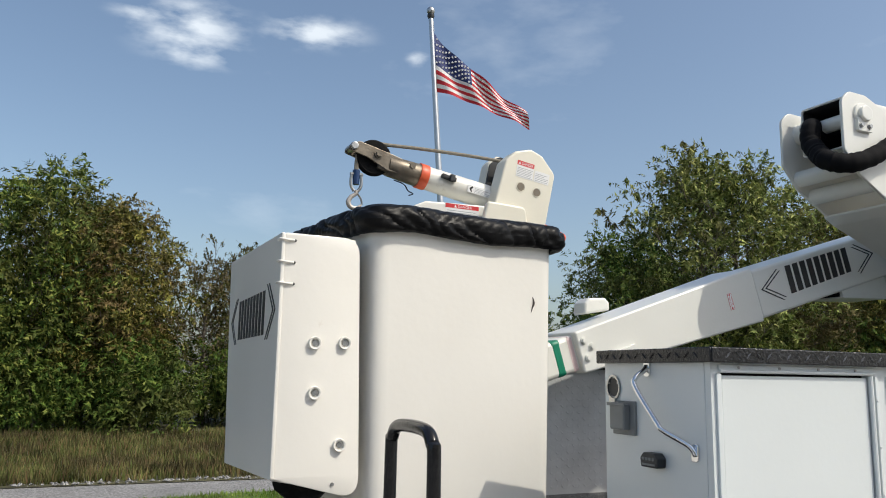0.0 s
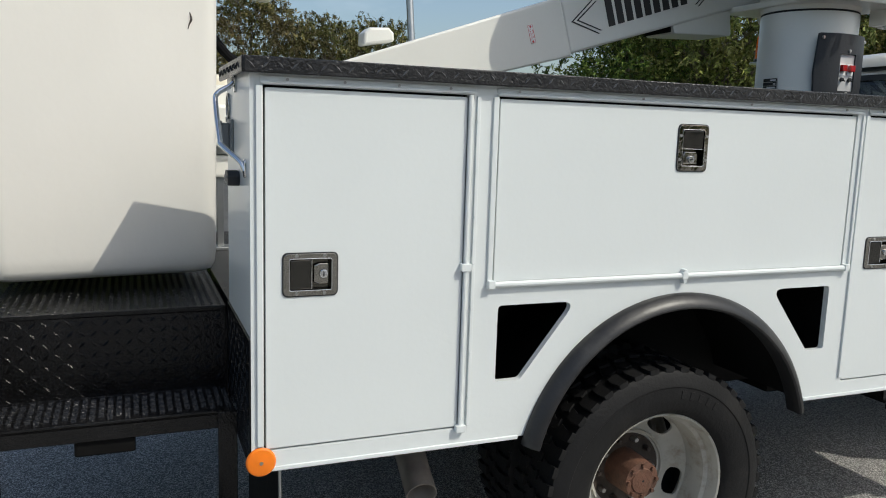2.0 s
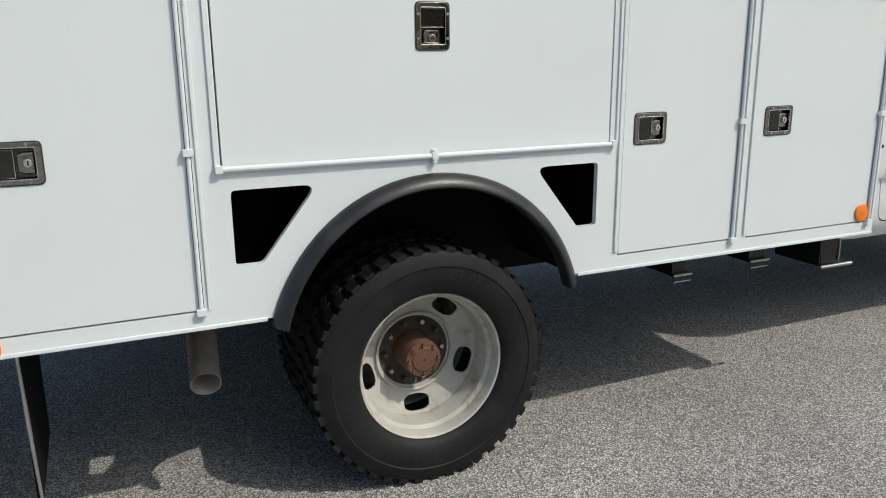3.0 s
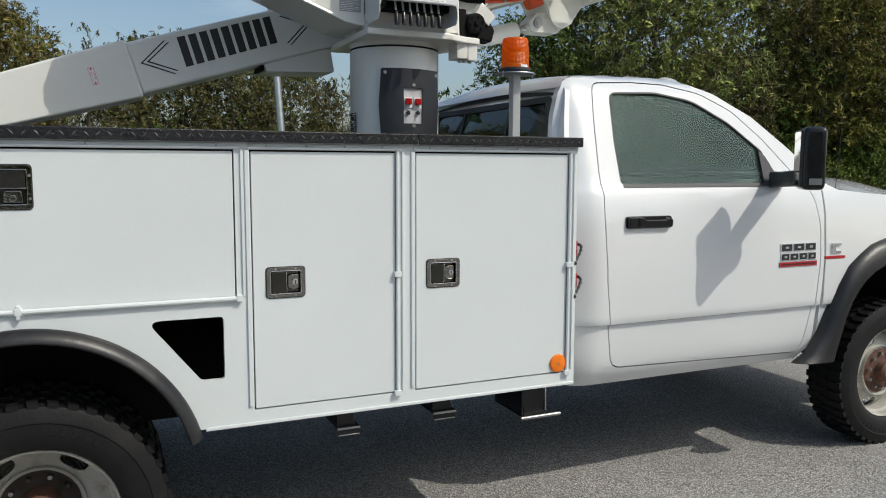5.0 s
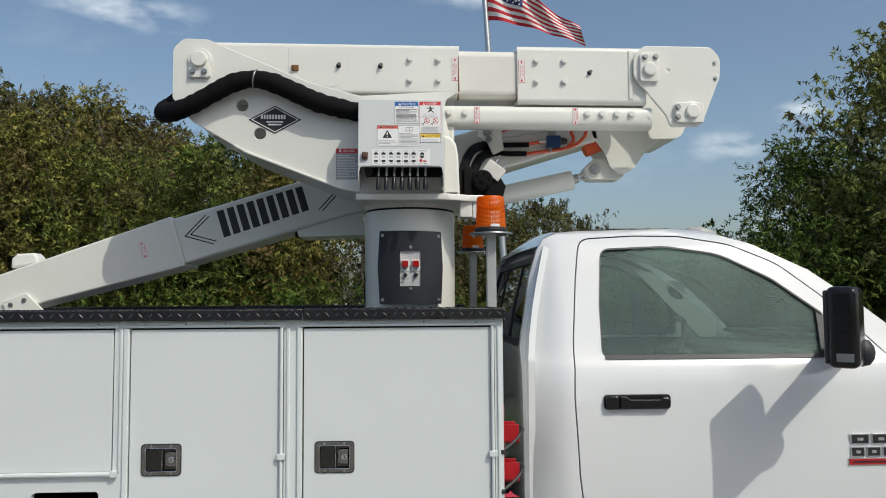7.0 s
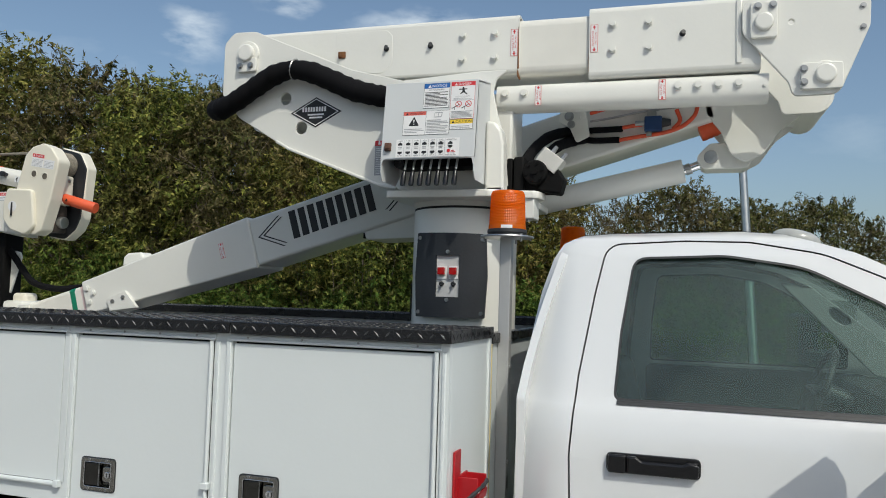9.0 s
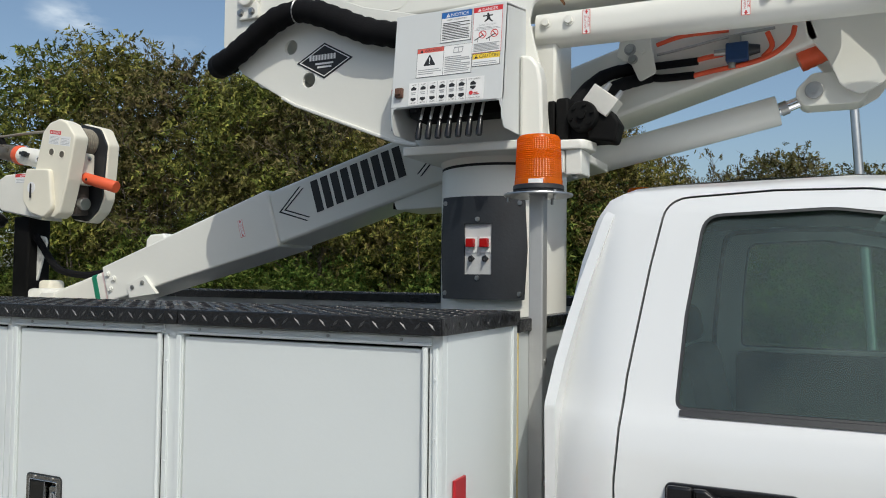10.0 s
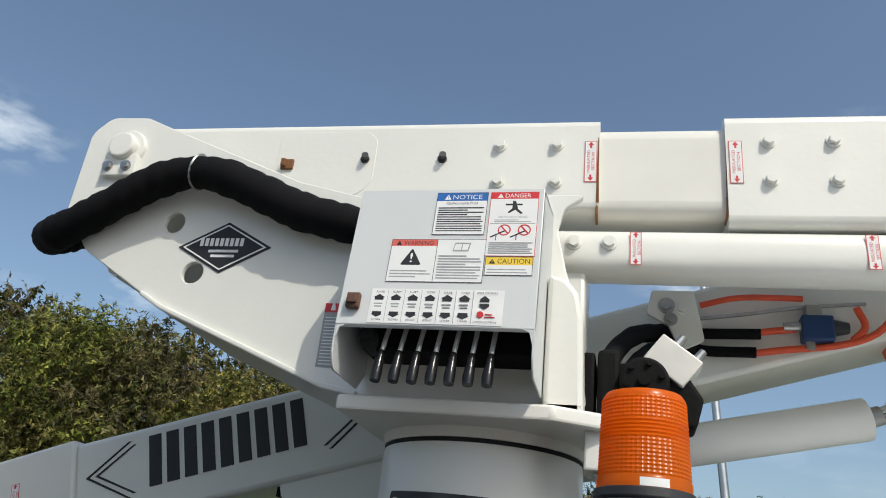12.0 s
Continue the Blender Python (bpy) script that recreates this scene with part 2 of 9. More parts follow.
green_tape = mat("green_band", (0.0, 0.20, 0.11), 0.45, vary=0.1, scale=12)
grey_plastic = mat("grey_plastic", (0.20, 0.21, 0.21), 0.5, vary=0.08, scale=16)
blue_metal = mat("blue_valve_paint", (0.012, 0.045, 0.14), 0.4, vary=0.15, scale=20)
bare_metal = mat("pale_machined_block", (0.70, 0.68, 0.62), 0.45, 0.25, vary=0.06, scale=20)
hose_orange = mat("orange_hose", (0.72, 0.09, 0.03), 0.5, vary=0.12, scale=25)
steel_brown = mat("worn_brown_steel", (0.20, 0.17, 0.13), 0.42, 0.55, vary=0.25, scale=16, bump=0.2, bump_scale=80, dirt=(0.10, 0.06, 0.035), dirt_scale=12, dirt_at=(0.55, 0.8))
rope_grey = mat("grey_rope", (0.24, 0.215, 0.17), 0.85, vary=0.2, scale=60, bump=0.8, bump_scale=260)
rust = mat("rust_seep", (0.20, 0.085, 0.03), 0.75, vary=0.3, scale=20)
# Near-black for joints and hollows; the shade inside hollows is in this colour.
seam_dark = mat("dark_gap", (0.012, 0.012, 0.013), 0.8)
yellow_seal = mat("yellowed_sealant", (0.66, 0.55, 0.28), 0.6, vary=0.1, scale=12)
pillar_grey = mat("pale_grey_pillar_trim", (0.30, 0.31, 0.31), 0.6, vary=0.06, scale=9)
headliner = mat("grey_cab_lining", (0.045, 0.047, 0.048), 0.8, vary=0.1, scale=9, bump=0.2, bump_scale=120)
seat_cloth = mat("grey_seat_cloth", (0.10, 0.10, 0.105), 0.85, vary=0.15, scale=14, bump=0.3, bump_scale=150)
bark = mat("grey_brown_bark", (0.15, 0.125, 0.10), 0.85, vary=0.35, scale=6, bump=0.8, bump_scale=22)
concrete = mat("pale_concrete", (0.40, 0.385, 0.36), 0.8, vary=0.15, scale=4, bump=0.4, bump_scale=90)
tape_pink = mat("bright_pink_tape", (0.62, 0.055, 0.10), 0.45, vary=0.08, scale=14)
pink_tape = mat("pale_pink_band", (0.72, 0.55, 0.53), 0.45, vary=0.08, scale=14)
flag_red = mat("red_cloth", (0.50, 0.018, 0.03), 0.75, vary=0.08, scale=8, bump=0.2, bump_scale=200)
flag_white = mat("white_cloth", (0.74, 0.73, 0.72), 0.75, vary=0.05, scale=8, bump=0.2, bump_scale=200)
flag_blue = mat("navy_cloth", (0.022, 0.035, 0.13), 0.75, vary=0.1, scale=8, bump=0.2, bump_scale=200)


def glass(name, tint, opacity, sheen=(1, 1, 1), dust_haze=0.0):
    """A thin pane: mirror gloss over tinted see-through, under a pale film of dust that also carries reflected haze."""
    m = bpy.data.materials.new(name)
    m.use_nodes = True
    n, l = m.node_tree.nodes, m.node_tree.links
    n.remove(n["Principled BSDF"])
    out = n["Material Output"]
    clear = n.new("ShaderNodeBsdfTransparent")
    clear.inputs["Color"].default_value = (*tint, 1)
    gloss = n.new("ShaderNodeBsdfGlossy")
    gloss.inputs["Roughness"].default_value = 0.015
    gloss.inputs["Color"].default_value = (*sheen, 1)
    edge = n.new("ShaderNodeLayerWeight")
    fres = n.new("ShaderNodeMath")
    fres.operation = "POWER"
    fres.inputs[1].default_value = 5.0
    l.new(edge.outputs["Facing"], fres.inputs[0])
    gain = n.new("ShaderNodeMath")
    gain.operation = "MULTIPLY_ADD"
    gain.inputs[1].default_value, gain.inputs[2].default_value = 0.9, opacity
    mix = n.new("ShaderNodeMixShader")
    l.new(fres.outputs["Value"], gain.inputs[0])
    l.new(gain.outputs["Value"], mix.inputs["Fac"])
    l.new(clear.outputs["BSDF"], mix.inputs[1])
    l.new(gloss.outputs["BSDF"], mix.inputs[2])
    # Pale film: dust, with the haze mirrored in the pane put into it.
    film = n.new("ShaderNodeBsdfDiffuse")
    film.inputs["Color"].default_value = (0.74, 0.80, 0.78, 1)
    where = n.new("ShaderNodeTexCoord")
    smear = n.new("ShaderNodeTexNoise")
    smear.inputs["Scale"].default_value, smear.inputs["Detail"].default_value = 5.0, 4
    l.new(where.outputs["Object"], smear.inputs["Vector"])
    amount = n.new("ShaderNodeMapRange")
    amount.inputs["From Min"].default_value, amount.inputs["From Max"].default_value = 0.3, 0.7
    amount.inputs["To Min"].default_value, amount.inputs["To Max"].default_value = dust_haze * 0.6, dust_haze * 1.4
    l.new(smear.outputs["Fac"], amount.inputs["Value"])
    filmed = n.new("ShaderNodeMixShader")
    l.new(amount.outputs["Result"], filmed.inputs["Fac"])
    l.new(mix.outputs["Shader"], filmed.inputs[1])
    l.new(film.outputs["BSDF"], filmed.inputs[2])
    l.new(filmed.outputs["Shader"], out.inputs["Surface"])
    return m


side_glass = glass("green_tinted_glass", (0.70, 0.82, 0.77), 0.026, (0.70, 0.95, 1.0), 0.030)
dark_glass = glass("dark_privacy_glass", (0.34, 0.38, 0.38), 0.035)


def asphalt(name, base, pale, stone=95.0):
    """Worn asphalt: pale and dark chips, patches and a rough relief."""
    m = bpy.data.materials.new(name)
    m.use_nodes = True
    n, l = m.node_tree.nodes, m.node_tree.links
    b = n["Principled BSDF"]
    tc = n.new("ShaderNodeTexCoord")
    chips = n.new("ShaderNodeTexVoronoi")
    chips.inputs["Scale"].default_value = stone
    patch = n.new("ShaderNodeTexNoise")
    patch.inputs["Scale"].default_value, patch.inputs["Detail"].default_value = 0.9, 8
    fine = n.new("ShaderNodeTexNoise")
    fine.inputs["Scale"].default_value, fine.inputs["Detail"].default_value = 190, 4
    for t in (chips, patch, fine):
        l.new(tc.outputs["Object"], t.inputs["Vector"])
    ramp = n.new("ShaderNodeValToRGB")
    e = ramp.color_ramp.elements
    e[0].position, e[0].color = 0.0, (*[c * 0.34 for c in base], 1)
    e[1].position, e[1].color = 1.0, (*pale, 1)
    mid = e.new(0.55)
    mid.color = (*base, 1)
    sep = n.new("ShaderNodeSeparateColor")
    l.new(chips.outputs["Color"], sep.inputs["Color"])
    l.new(sep.outputs["Red"], ramp.inputs["Fac"])
    scale = n.new("ShaderNodeMath")
    scale.operation = "MULTIPLY_ADD"
    scale.inputs[1].default_value, scale.inputs[2].default_value = 0.7, 0.65
    l.new(patch.outputs["Fac"], scale.inputs[0])
    again = n.new("ShaderNodeMath")
    again.operation = "MULTIPLY_ADD"
    again.inputs[1].default_value, again.inputs[2].default_value = 0.8, 0.6
    l.new(fine.outputs["Fac"], again.inputs[0])
    both = n.new("ShaderNodeMath")
    both.operation = "MULTIPLY"
    l.new(scale.outputs["Value"], both.inputs[0])
    l.new(again.outputs["Value"], both.inputs[1])
    hsv = n.new("ShaderNodeHueSaturation")
    l.new(ramp.outputs["Color"], hsv.inputs["Color"])
    l.new(both.outputs["Value"], hsv.inputs["Value"])
    l.new(hsv.outputs["Color"], b.inputs["Base Color"])
    b.inputs["Roughness"].default_value = 0.85
    bp = n.new("ShaderNodeBump")
    bp.inputs["Strength"].default_value, bp.inputs["Distance"].default_value = 0.9, 0.005
    l.new(chips.outputs["Distance"], bp.inputs["Height"])
    l.new(bp.outputs["Normal"], b.inputs["Normal"])
    return m


yard_asphalt = asphalt("worn_yard_asphalt", (0.255, 0.246, 0.232), (0.74, 0.72, 0.69), 230)
road_asphalt = asphalt("pale_road_asphalt", (0.25, 0.245, 0.24), (0.42, 0.41, 0.40), 70)


def leaf_mat(name, colors, brown=(0.085, 0.062, 0.034)):
    """Leaves: each one takes its own tone between the given colours, and lets some light through."""
    m = bpy.data.materials.new(name)
    m.use_nodes = True
    n, l = m.node_tree.nodes, m.node_tree.links
    b = n["Principled BSDF"]
    isl = n.new("ShaderNodeNewGeometry")
    ramp = n.new("ShaderNodeValToRGB")
    e = ramp.color_ramp.elements
    while len(e) < len(colors):
        e.new(0.5)
    for k, c in enumerate(colors):
        e[k].position, e[k].color = (k / (len(colors) - 1)) ** 0.7, (*c, 1)
    l.new(isl.outputs["Random Per Island"], ramp.inputs["Fac"])
    tc = n.new("ShaderNodeTexCoord")
    slow = n.new("ShaderNodeTexNoise")
    slow.inputs["Scale"].default_value, slow.inputs["Detail"].default_value = 1.7, 2
    l.new(tc.outputs["Object"], slow.inputs["Vector"])
    vv = n.new("ShaderNodeMapRange")
    vv.inputs["From Min"].default_value, vv.inputs["From Max"].default_value = 0.3, 0.7
    vv.inputs["To Min"].default_value, vv.inputs["To Max"].default_value = 0.32, 1.7
    l.new(slow.outputs["Fac"], vv.inputs["Value"])
    info = n.new("ShaderNodeObjectInfo")
    hue = n.new("ShaderNodeMapRange")
    hue.inputs["To Min"].default_value, hue.inputs["To Max"].default_value = 0.475, 0.515
    l.new(info.outputs["Random"], hue.inputs["Value"])
    patch = n.new("ShaderNodeTexNoise")
    patch.inputs["Scale"].default_value, patch.inputs["Detail"].default_value = 0.55, 2
    l.new(tc.outputs["Object"], patch.inputs["Vector"])
    dry = n.new("ShaderNodeMapRange")
    dry.inputs["From Min"].default_value, dry.inputs["From Max"].default_value = 0.48, 0.66
    dry.inputs["To Max"].default_value = 0.75
    l.new(patch.outputs["Fac"], dry.inputs["Value"])
    tan = n.new("ShaderNodeMix")
    tan.data_type = "RGBA"
    tan.inputs[7].default_value = (*brown, 1)
    l.new(dry.outputs["Result"], tan.inputs["Factor"])
    l.new(ramp.outputs["Color"], tan.inputs[6])
    hsv = n.new("ShaderNodeHueSaturation")
    l.new(tan.outputs[2], hsv.inputs["Color"])
    l.new(vv.outputs["Result"], hsv.inputs["Value"])
    l.new(hue.outputs["Result"], hsv.inputs["Hue"])
    l.new(hsv.outputs["Color"], b.inputs["Base Color"])
    b.inputs["Roughness"].default_value = 0.72
    b.inputs["Specular IOR Level"].default_value = 0.15
    thin = n.new("ShaderNodeBsdfTranslucent")
    l.new(hsv.outputs["Color"], thin.inputs["Color"])
    mix = n.new("ShaderNodeMixShader")
    mix.inputs["Fac"].default_value = 0.14
    l.new(b.outputs["BSDF"], mix.inputs[1])
    l.new(thin.outputs["BSDF"], mix.inputs[2])
    l.new(mix.outputs["Shader"], n["Material Output"].inputs["Surface"])
    return m


leaf_vine = leaf_mat("vine_leaves", [(0.030, 0.066, 0.012), (0.066, 0.112, 0.020), (0.112, 0.158, 0.030), (0.19, 0.21, 0.05)], (0.085, 0.080, 0.028))
leaf_olive = leaf_mat("olive_leaves", [(0.045, 0.063, 0.014), (0.122, 0.140, 0.028), (0.213, 0.213, 0.048), (0.304, 0.265, 0.069)], (0.140, 0.104, 0.048))
# Brighter copy of leaf_olive: extra brightness of the right-hand trees is in the colour.
leaf_pale = leaf_mat("light_olive_leaves", [(0.053, 0.087, 0.023), (0.149, 0.198, 0.051), (0.265, 0.316, 0.092), (0.380, 0.397, 0.138)], (0.149, 0.144, 0.063))
leaf_green = leaf_mat("green_leaves", [(0.028, 0.060, 0.014), (0.078, 0.122, 0.026), (0.150, 0.190, 0.040), (0.240, 0.260, 0.060)], (0.105, 0.095, 0.038))
leaf_brown = leaf_mat("browning_leaves", [(0.045, 0.058, 0.018), (0.099, 0.106, 0.030), (0.148, 0.128, 0.048), (0.199, 0.161, 0.079)], (0.127, 0.099, 0.052))
grass_blade = leaf_mat("lawn_blades", [(0.090, 0.173, 0.024), (0.135, 0.232, 0.033), (0.195, 0.300, 0.053), (0.300, 0.315, 0.105)], (0.16, 0.19, 0.05))
weed_blade = leaf_mat("weed_blades", [(0.075, 0.10, 0.028), (0.12, 0.135, 0.042), (0.17, 0.15, 0.062), (0.17, 0.11, 0.055)])
lawn_soil = mat("lawn_soil", (0.09, 0.14, 0.03), 0.9, vary=0.3, scale=3, bump=0.5, bump_scale=40)
weed_soil = mat("weedy_soil", (0.09, 0.085, 0.04), 0.9, vary=0.35, scale=1.2, bump=0.5, bump_scale=20)


# ------------------------------------------------------------------ mesh tools
def eased(loop, r, n):
    """The outline with its sharp corners, and only those, rounded."""
    out, k = [], len(loop)
    for i in range(k):
        p, q, s = Vector(loop[i]), Vector(loop[i - 1]), Vector(loop[(i + 1) % k])
        u, v = (q - p), (s - p)
        if u.length < 1e-7 or v.length < 1e-7:
            continue
        bendy = math.pi - u.angle(v)
        if bendy < 0.7:
            out.append(loop[i])
            continue
        d = min(r * math.tan(bendy / 2), u.length * 0.45, v.length * 0.45)
        p0, p1 = p + u.normalized() * d, p + v.normalized() * d
        out += [tuple((1 - t) ** 2 * p0 + 2 * t * (1 - t) * p + t * t * p1) for t in [j / n for j in range(n + 1)]]
    return out


def pulled_in(loop, d, hole):
    """The outline moved inwards by d; a hole's outline outwards."""
    if d <= 0:
        return loop
    k = len(loop)
    area = sum(loop[i - 1][0] * loop[i][1] - loop[i][0] * loop[i - 1][1] for i in range(k))
    s = (1 if area > 0 else -1) * (-1 if hole else 1) * d
    out = []
    for i in range(k):
        p, q, r = loop[i], loop[i - 1], loop[(i + 1) % k]
        u, v = Vector((p[0] - q[0], p[1] - q[1])), Vector((r[0] - p[0], r[1] - p[1]))
        if u.length < 1e-9 or v.length < 1e-9:
            out.append(p)
            continue
        u.normalize()
        v.normalize()
        m = Vector((-u.y - v.y, u.x + v.x))
        m = m / max(0.8, m.length_squared) * 2
        out.append((p[0] + m.x * s, p[1] + m.y * s))
    return out


class Mesh:
    """One mesh in the making: pieces are added one by one, each in the material that is current."""

    def __init__(self, material):
        self.bm, self.mats = bmesh.new(), [material]
        self.k = 0

    def use(self, material):
        if material not in self.mats:
            self.mats.append(material)
        self.k = self.mats.index(material)
        return self

    def _take(self, piece, m=None, smooth=True, plates=None):
        """plates: large faces between narrow or sharp edges stay flat, so that light does not streak over them."""
        straight = set()
        if plates:
            piece.normal_update()
            straight = {f for f in piece.faces if any(abs(f.normal["xyz".index(k)]) > 0.9995 for k in plates)}
        if m is not None:
            bmesh.ops.transform(piece, matrix=m, verts=piece.verts)
        bmesh.ops.recalc_face_normals(piece, faces=piece.faces)
        for f in piece.faces:
            f.material_index, f.smooth = self.k, smooth
        if plates is not None:
            size = {f: f.calc_area() for f in piece.faces}
            for f in piece.faces:
                soft = False
                for e in f.edges:
                    for g in e.link_faces:
                        if g is not f and size[g] > 0.25 * size[f] and 0.01 < f.normal.angle(g.normal, 0) < 0.6:
                            soft = True
                f.smooth = soft and f not in straight
        tmp = bpy.data.meshes.new("tmp")
        piece.to_mesh(tmp)
        piece.free()
        self.bm.from_mesh(tmp)
        bpy.data.meshes.remove(tmp)
        return self

    def box(self, x0, x1, y0, y1, z0, z1, bevel=0.0, m=None, seg=2):
        p = bmesh.new()
        bmesh.ops.create_cube(p, size=1)
        bmesh.ops.scale(p, vec=(abs(x1 - x0), abs(y1 - y0), abs(z1 - z0)), verts=p.verts)
        bmesh.ops.translate(p, vec=((x0 + x1) / 2, (y0 + y1) / 2, (z0 + z1) / 2), verts=p.verts)
        if bevel:
            bmesh.ops.bevel(p, geom=p.edges[:], offset=bevel, segments=seg, profile=0.5, affect="EDGES")
        return self._take(p, m, plates="xyz")

    def prism(self, pts, a, b, axis="y", bevel=0.0, m=None, seg=2, cuts=None, warp=None, holes=()):
        """A plate: an outline in the plane across the axis, with holes, from a to b along it. cuts: heights at which it is cut up, so
        that warp(vertex) can bend it."""
        loops = [[tuple(q) for q in loop] for loop in (pts, *holes)]
        if bevel:
            loops = [eased(loop, bevel * 1.08, seg) for loop in loops]
        rings = [(0.0, a), (0.0, b)]
        if bevel:
            s = 1 if b > a else -1
            turns = [math.pi / 2 * k / seg for k in range(seg + 1)]
            rings = [(bevel * (1 - math.sin(t)), a + s * bevel * (1 - math.cos(t))) for t in turns]
            rings += [(d, b - (w - a)) for d, w in rings[::-1]]
        p = bmesh.new()
        from mathutils.geometry import tessellate_polygon

        def put(u, v, w):
            return (u, w, v) if axis == "y" else ((w, u, v) if axis == "x" else (u, v, w))

        inset = [[q for k, loop in enumerate(loops) for q in pulled_in(loop, d, k > 0)] for d, _ in rings]
        tris = tessellate_polygon([[Vector((*q, 0)) for q in pulled_in(loop, rings[0][0], k > 0)] for k, loop in enumerate(loops)])
        levels = [[p.verts.new(put(u, v, w)) for u, v in flat] for flat, (_, w) in zip(inset, rings)]
        for t in tris:
            if len(set(t)) == 3:
                for ring in (levels[0], levels[-1]):
                    try:
                        p.faces.new([ring[i] for i in t])
                    except ValueError:
                        pass
        for low, high in zip(levels, levels[1:]):
            start = 0
            for loop in loops:
                k = len(loop)
                for i in range(k):
                    j = (i + 1) % k
                    p.faces.new((low[start + i], low[start + j], high[start + j], high[start + i]))
                start += k
        bmesh.ops.remove_doubles(p, verts=p.verts, dist=2e-6)
        bmesh.ops.dissolve_limit(p, angle_limit=0.002, verts=p.verts, edges=p.edges)
        for co, no in cuts or ():
            bmesh.ops.bisect_plane(p, geom=p.verts[:] + p.edges[:] + p.faces[:], plane_co=co, plane_no=no)
        if warp:
            bmesh.ops.triangulate(p, faces=[f for f in p.faces if len(f.verts) > 4])
            for v in p.verts:
                v.co = warp(v.co)
        return self._take(p, m, plates=None if warp else axis)

    def cyl(self, p0, p1, r0, r1=None, n=20, caps=True, bevel=0.0, m=None):
        r1 = r0 if r1 is None else r1
        p0, p1 = Vector(p0), Vector(p1)
        p = bmesh.new()
        bmesh.ops.create_cone(p, cap_ends=caps, segments=n, radius1=r0, radius2=r1, depth=(p1 - p0).length)
        if bevel:
            rim = [e for e in p.edges if e.calc_face_angle(0) > 0.9]
            bmesh.ops.bevel(p, geom=rim, offset=bevel, segments=2, profile=0.5, affect="EDGES")
        turn = (p1 - p0).to_track_quat("Z", "Y").to_matrix().to_4x4()
        bmesh.ops.transform(p, matrix=Matrix.Translation((p0 + p1) / 2) @ turn, verts=p.verts)
        return self._take(p, m, plates="")

    def lathe(self, profile, n=40, m=None, closed=False):
        """Turns (radius, height) pairs round the z axis."""
        p = bmesh.new()
        rings = []
        for r, z in profile:
            if r < 1e-6:
                rings.append([p.verts.new((0, 0, z))])
            else:
                rings.append([p.verts.new((r * math.cos(2 * math.pi * i / n), r * math.sin(2 * math.pi * i / n), z)) for i in range(n)])
        pairs = list(zip(rings, rings[1:])) + ([(rings[-1], rings[0])] if closed else [])
        for a, b in pairs:
            for i in range(n):
                j = (i + 1) % n
                if len(a) == 1 and len(b) > 1:
                    p.faces.new((a[0], b[i], b[j]))
                elif len(b) == 1 and len(a) > 1:
                    p.faces.new((a[i], a[j], b[0]))
                elif len(a) > 1:
                    p.faces.new((a[i], a[j], b[j], b[i]))
        return self._take(p, m)

    def tube(self, pts, r, n=10, smooth=4, m=None, wobble=0.0):
        """A round bar along a line that is rounded through the points; r may be one radius or one for each point."""
        pts = [Vector(q) for q in pts]
        rad = list(r) if hasattr(r, "__len__") else [r] * len(pts)
        if smooth > 1:
            line, rr = [], []
            ext = [2 * pts[0] - pts[1], *pts, 2 * pts[-1] - pts[-2]]
            for i in range(len(pts) - 1):
                a, b, c, d = ext[i : i + 4]
                for s in range(smooth):
                    t = s / smooth
                    line.append(0.5 * (2 * b + (c - a) * t + (2 * a - 5 * b + 4 * c - d) * t * t + (3 * b - a - 3 * c + d) * t**3))
                    rr.append(rad[i] + (rad[i + 1] - rad[i]) * t)
            line.append(pts[-1])
            rr.append(rad[-1])
        else:
            line, rr = pts, rad
        p = bmesh.new()
        rings = []
        side = None
        for i, c in enumerate(line):
            way = (line[min(i + 1, len(line) - 1)] - line[max(i - 1, 0)]).normalized()
            if side is None:
                side = way.orthogonal().normalized()
            side = (side - way * side.dot(way)).normalized()
            other = way.cross(side)
            k = 1 + (wobble * math.sin(i * 2.1 + 0.7 * math.sin(i)) if wobble else 0)
            rings.append([p.verts.new(c + (side * math.cos(2 * math.pi * j / n) + other * math.sin(2 * math.pi * j / n)) * rr[i] * k) for j in range(n)])
        for a, b in zip(rings, rings[1:]):
            for j in range(n):
                p.faces.new((a[j], a[(j + 1) % n], b[(j + 1) % n], b[j]))
        p.faces.new(rings[0][::-1])
        p.faces.new(rings[-1])
        return self._take(p, m)

    def grid(self, rows, m=None, loop=False, caps=False):
        """A sheet over rows of points."""
        p = bmesh.new()
        vs = [[p.verts.new(q) for q in row] for row in rows]
        for a, b in zip(vs, vs[1:]):
            for i in range(len(a) if loop else len(a) - 1):
                j = (i + 1) % len(a)
                p.faces.new((a[i], a[j], b[j], b[i]))
        if caps:
            p.faces.new(vs[0])
            p.faces.new(vs[-1][::-1])
        return self._take(p, m)

    def mesh(self, me, m=None):
        p = bmesh.new()
        p.from_mesh(me)
        return self._take(p, m, smooth=False)

    def bolt(self, x, y, z, r=0.014, h=0.012, way=(0, -1, 0), washer=True, n=6):
        """A hex bolt head with its washer; way points out of the surface."""
        c, d = Vector((x, y, z)), Vector(way)
        if washer:
            self.cyl(c - d * 0.002, c + d * 0.004, r * 1.35, n=16)
        return self.cyl(c, c + d * h, r, r * 0.94, n=n)

    def data(self, name, angle=35):
        me = bpy.data.meshes.new(name)
        self.bm.to_mesh(me)
        self.bm.free()
        for q in self.mats:
            me.materials.append(q)
        flags = [p.use_smooth for p in me.polygons]
        me.set_sharp_from_angle(angle=radians(angle))
        me.polygons.foreach_set("use_smooth", flags)
        return me


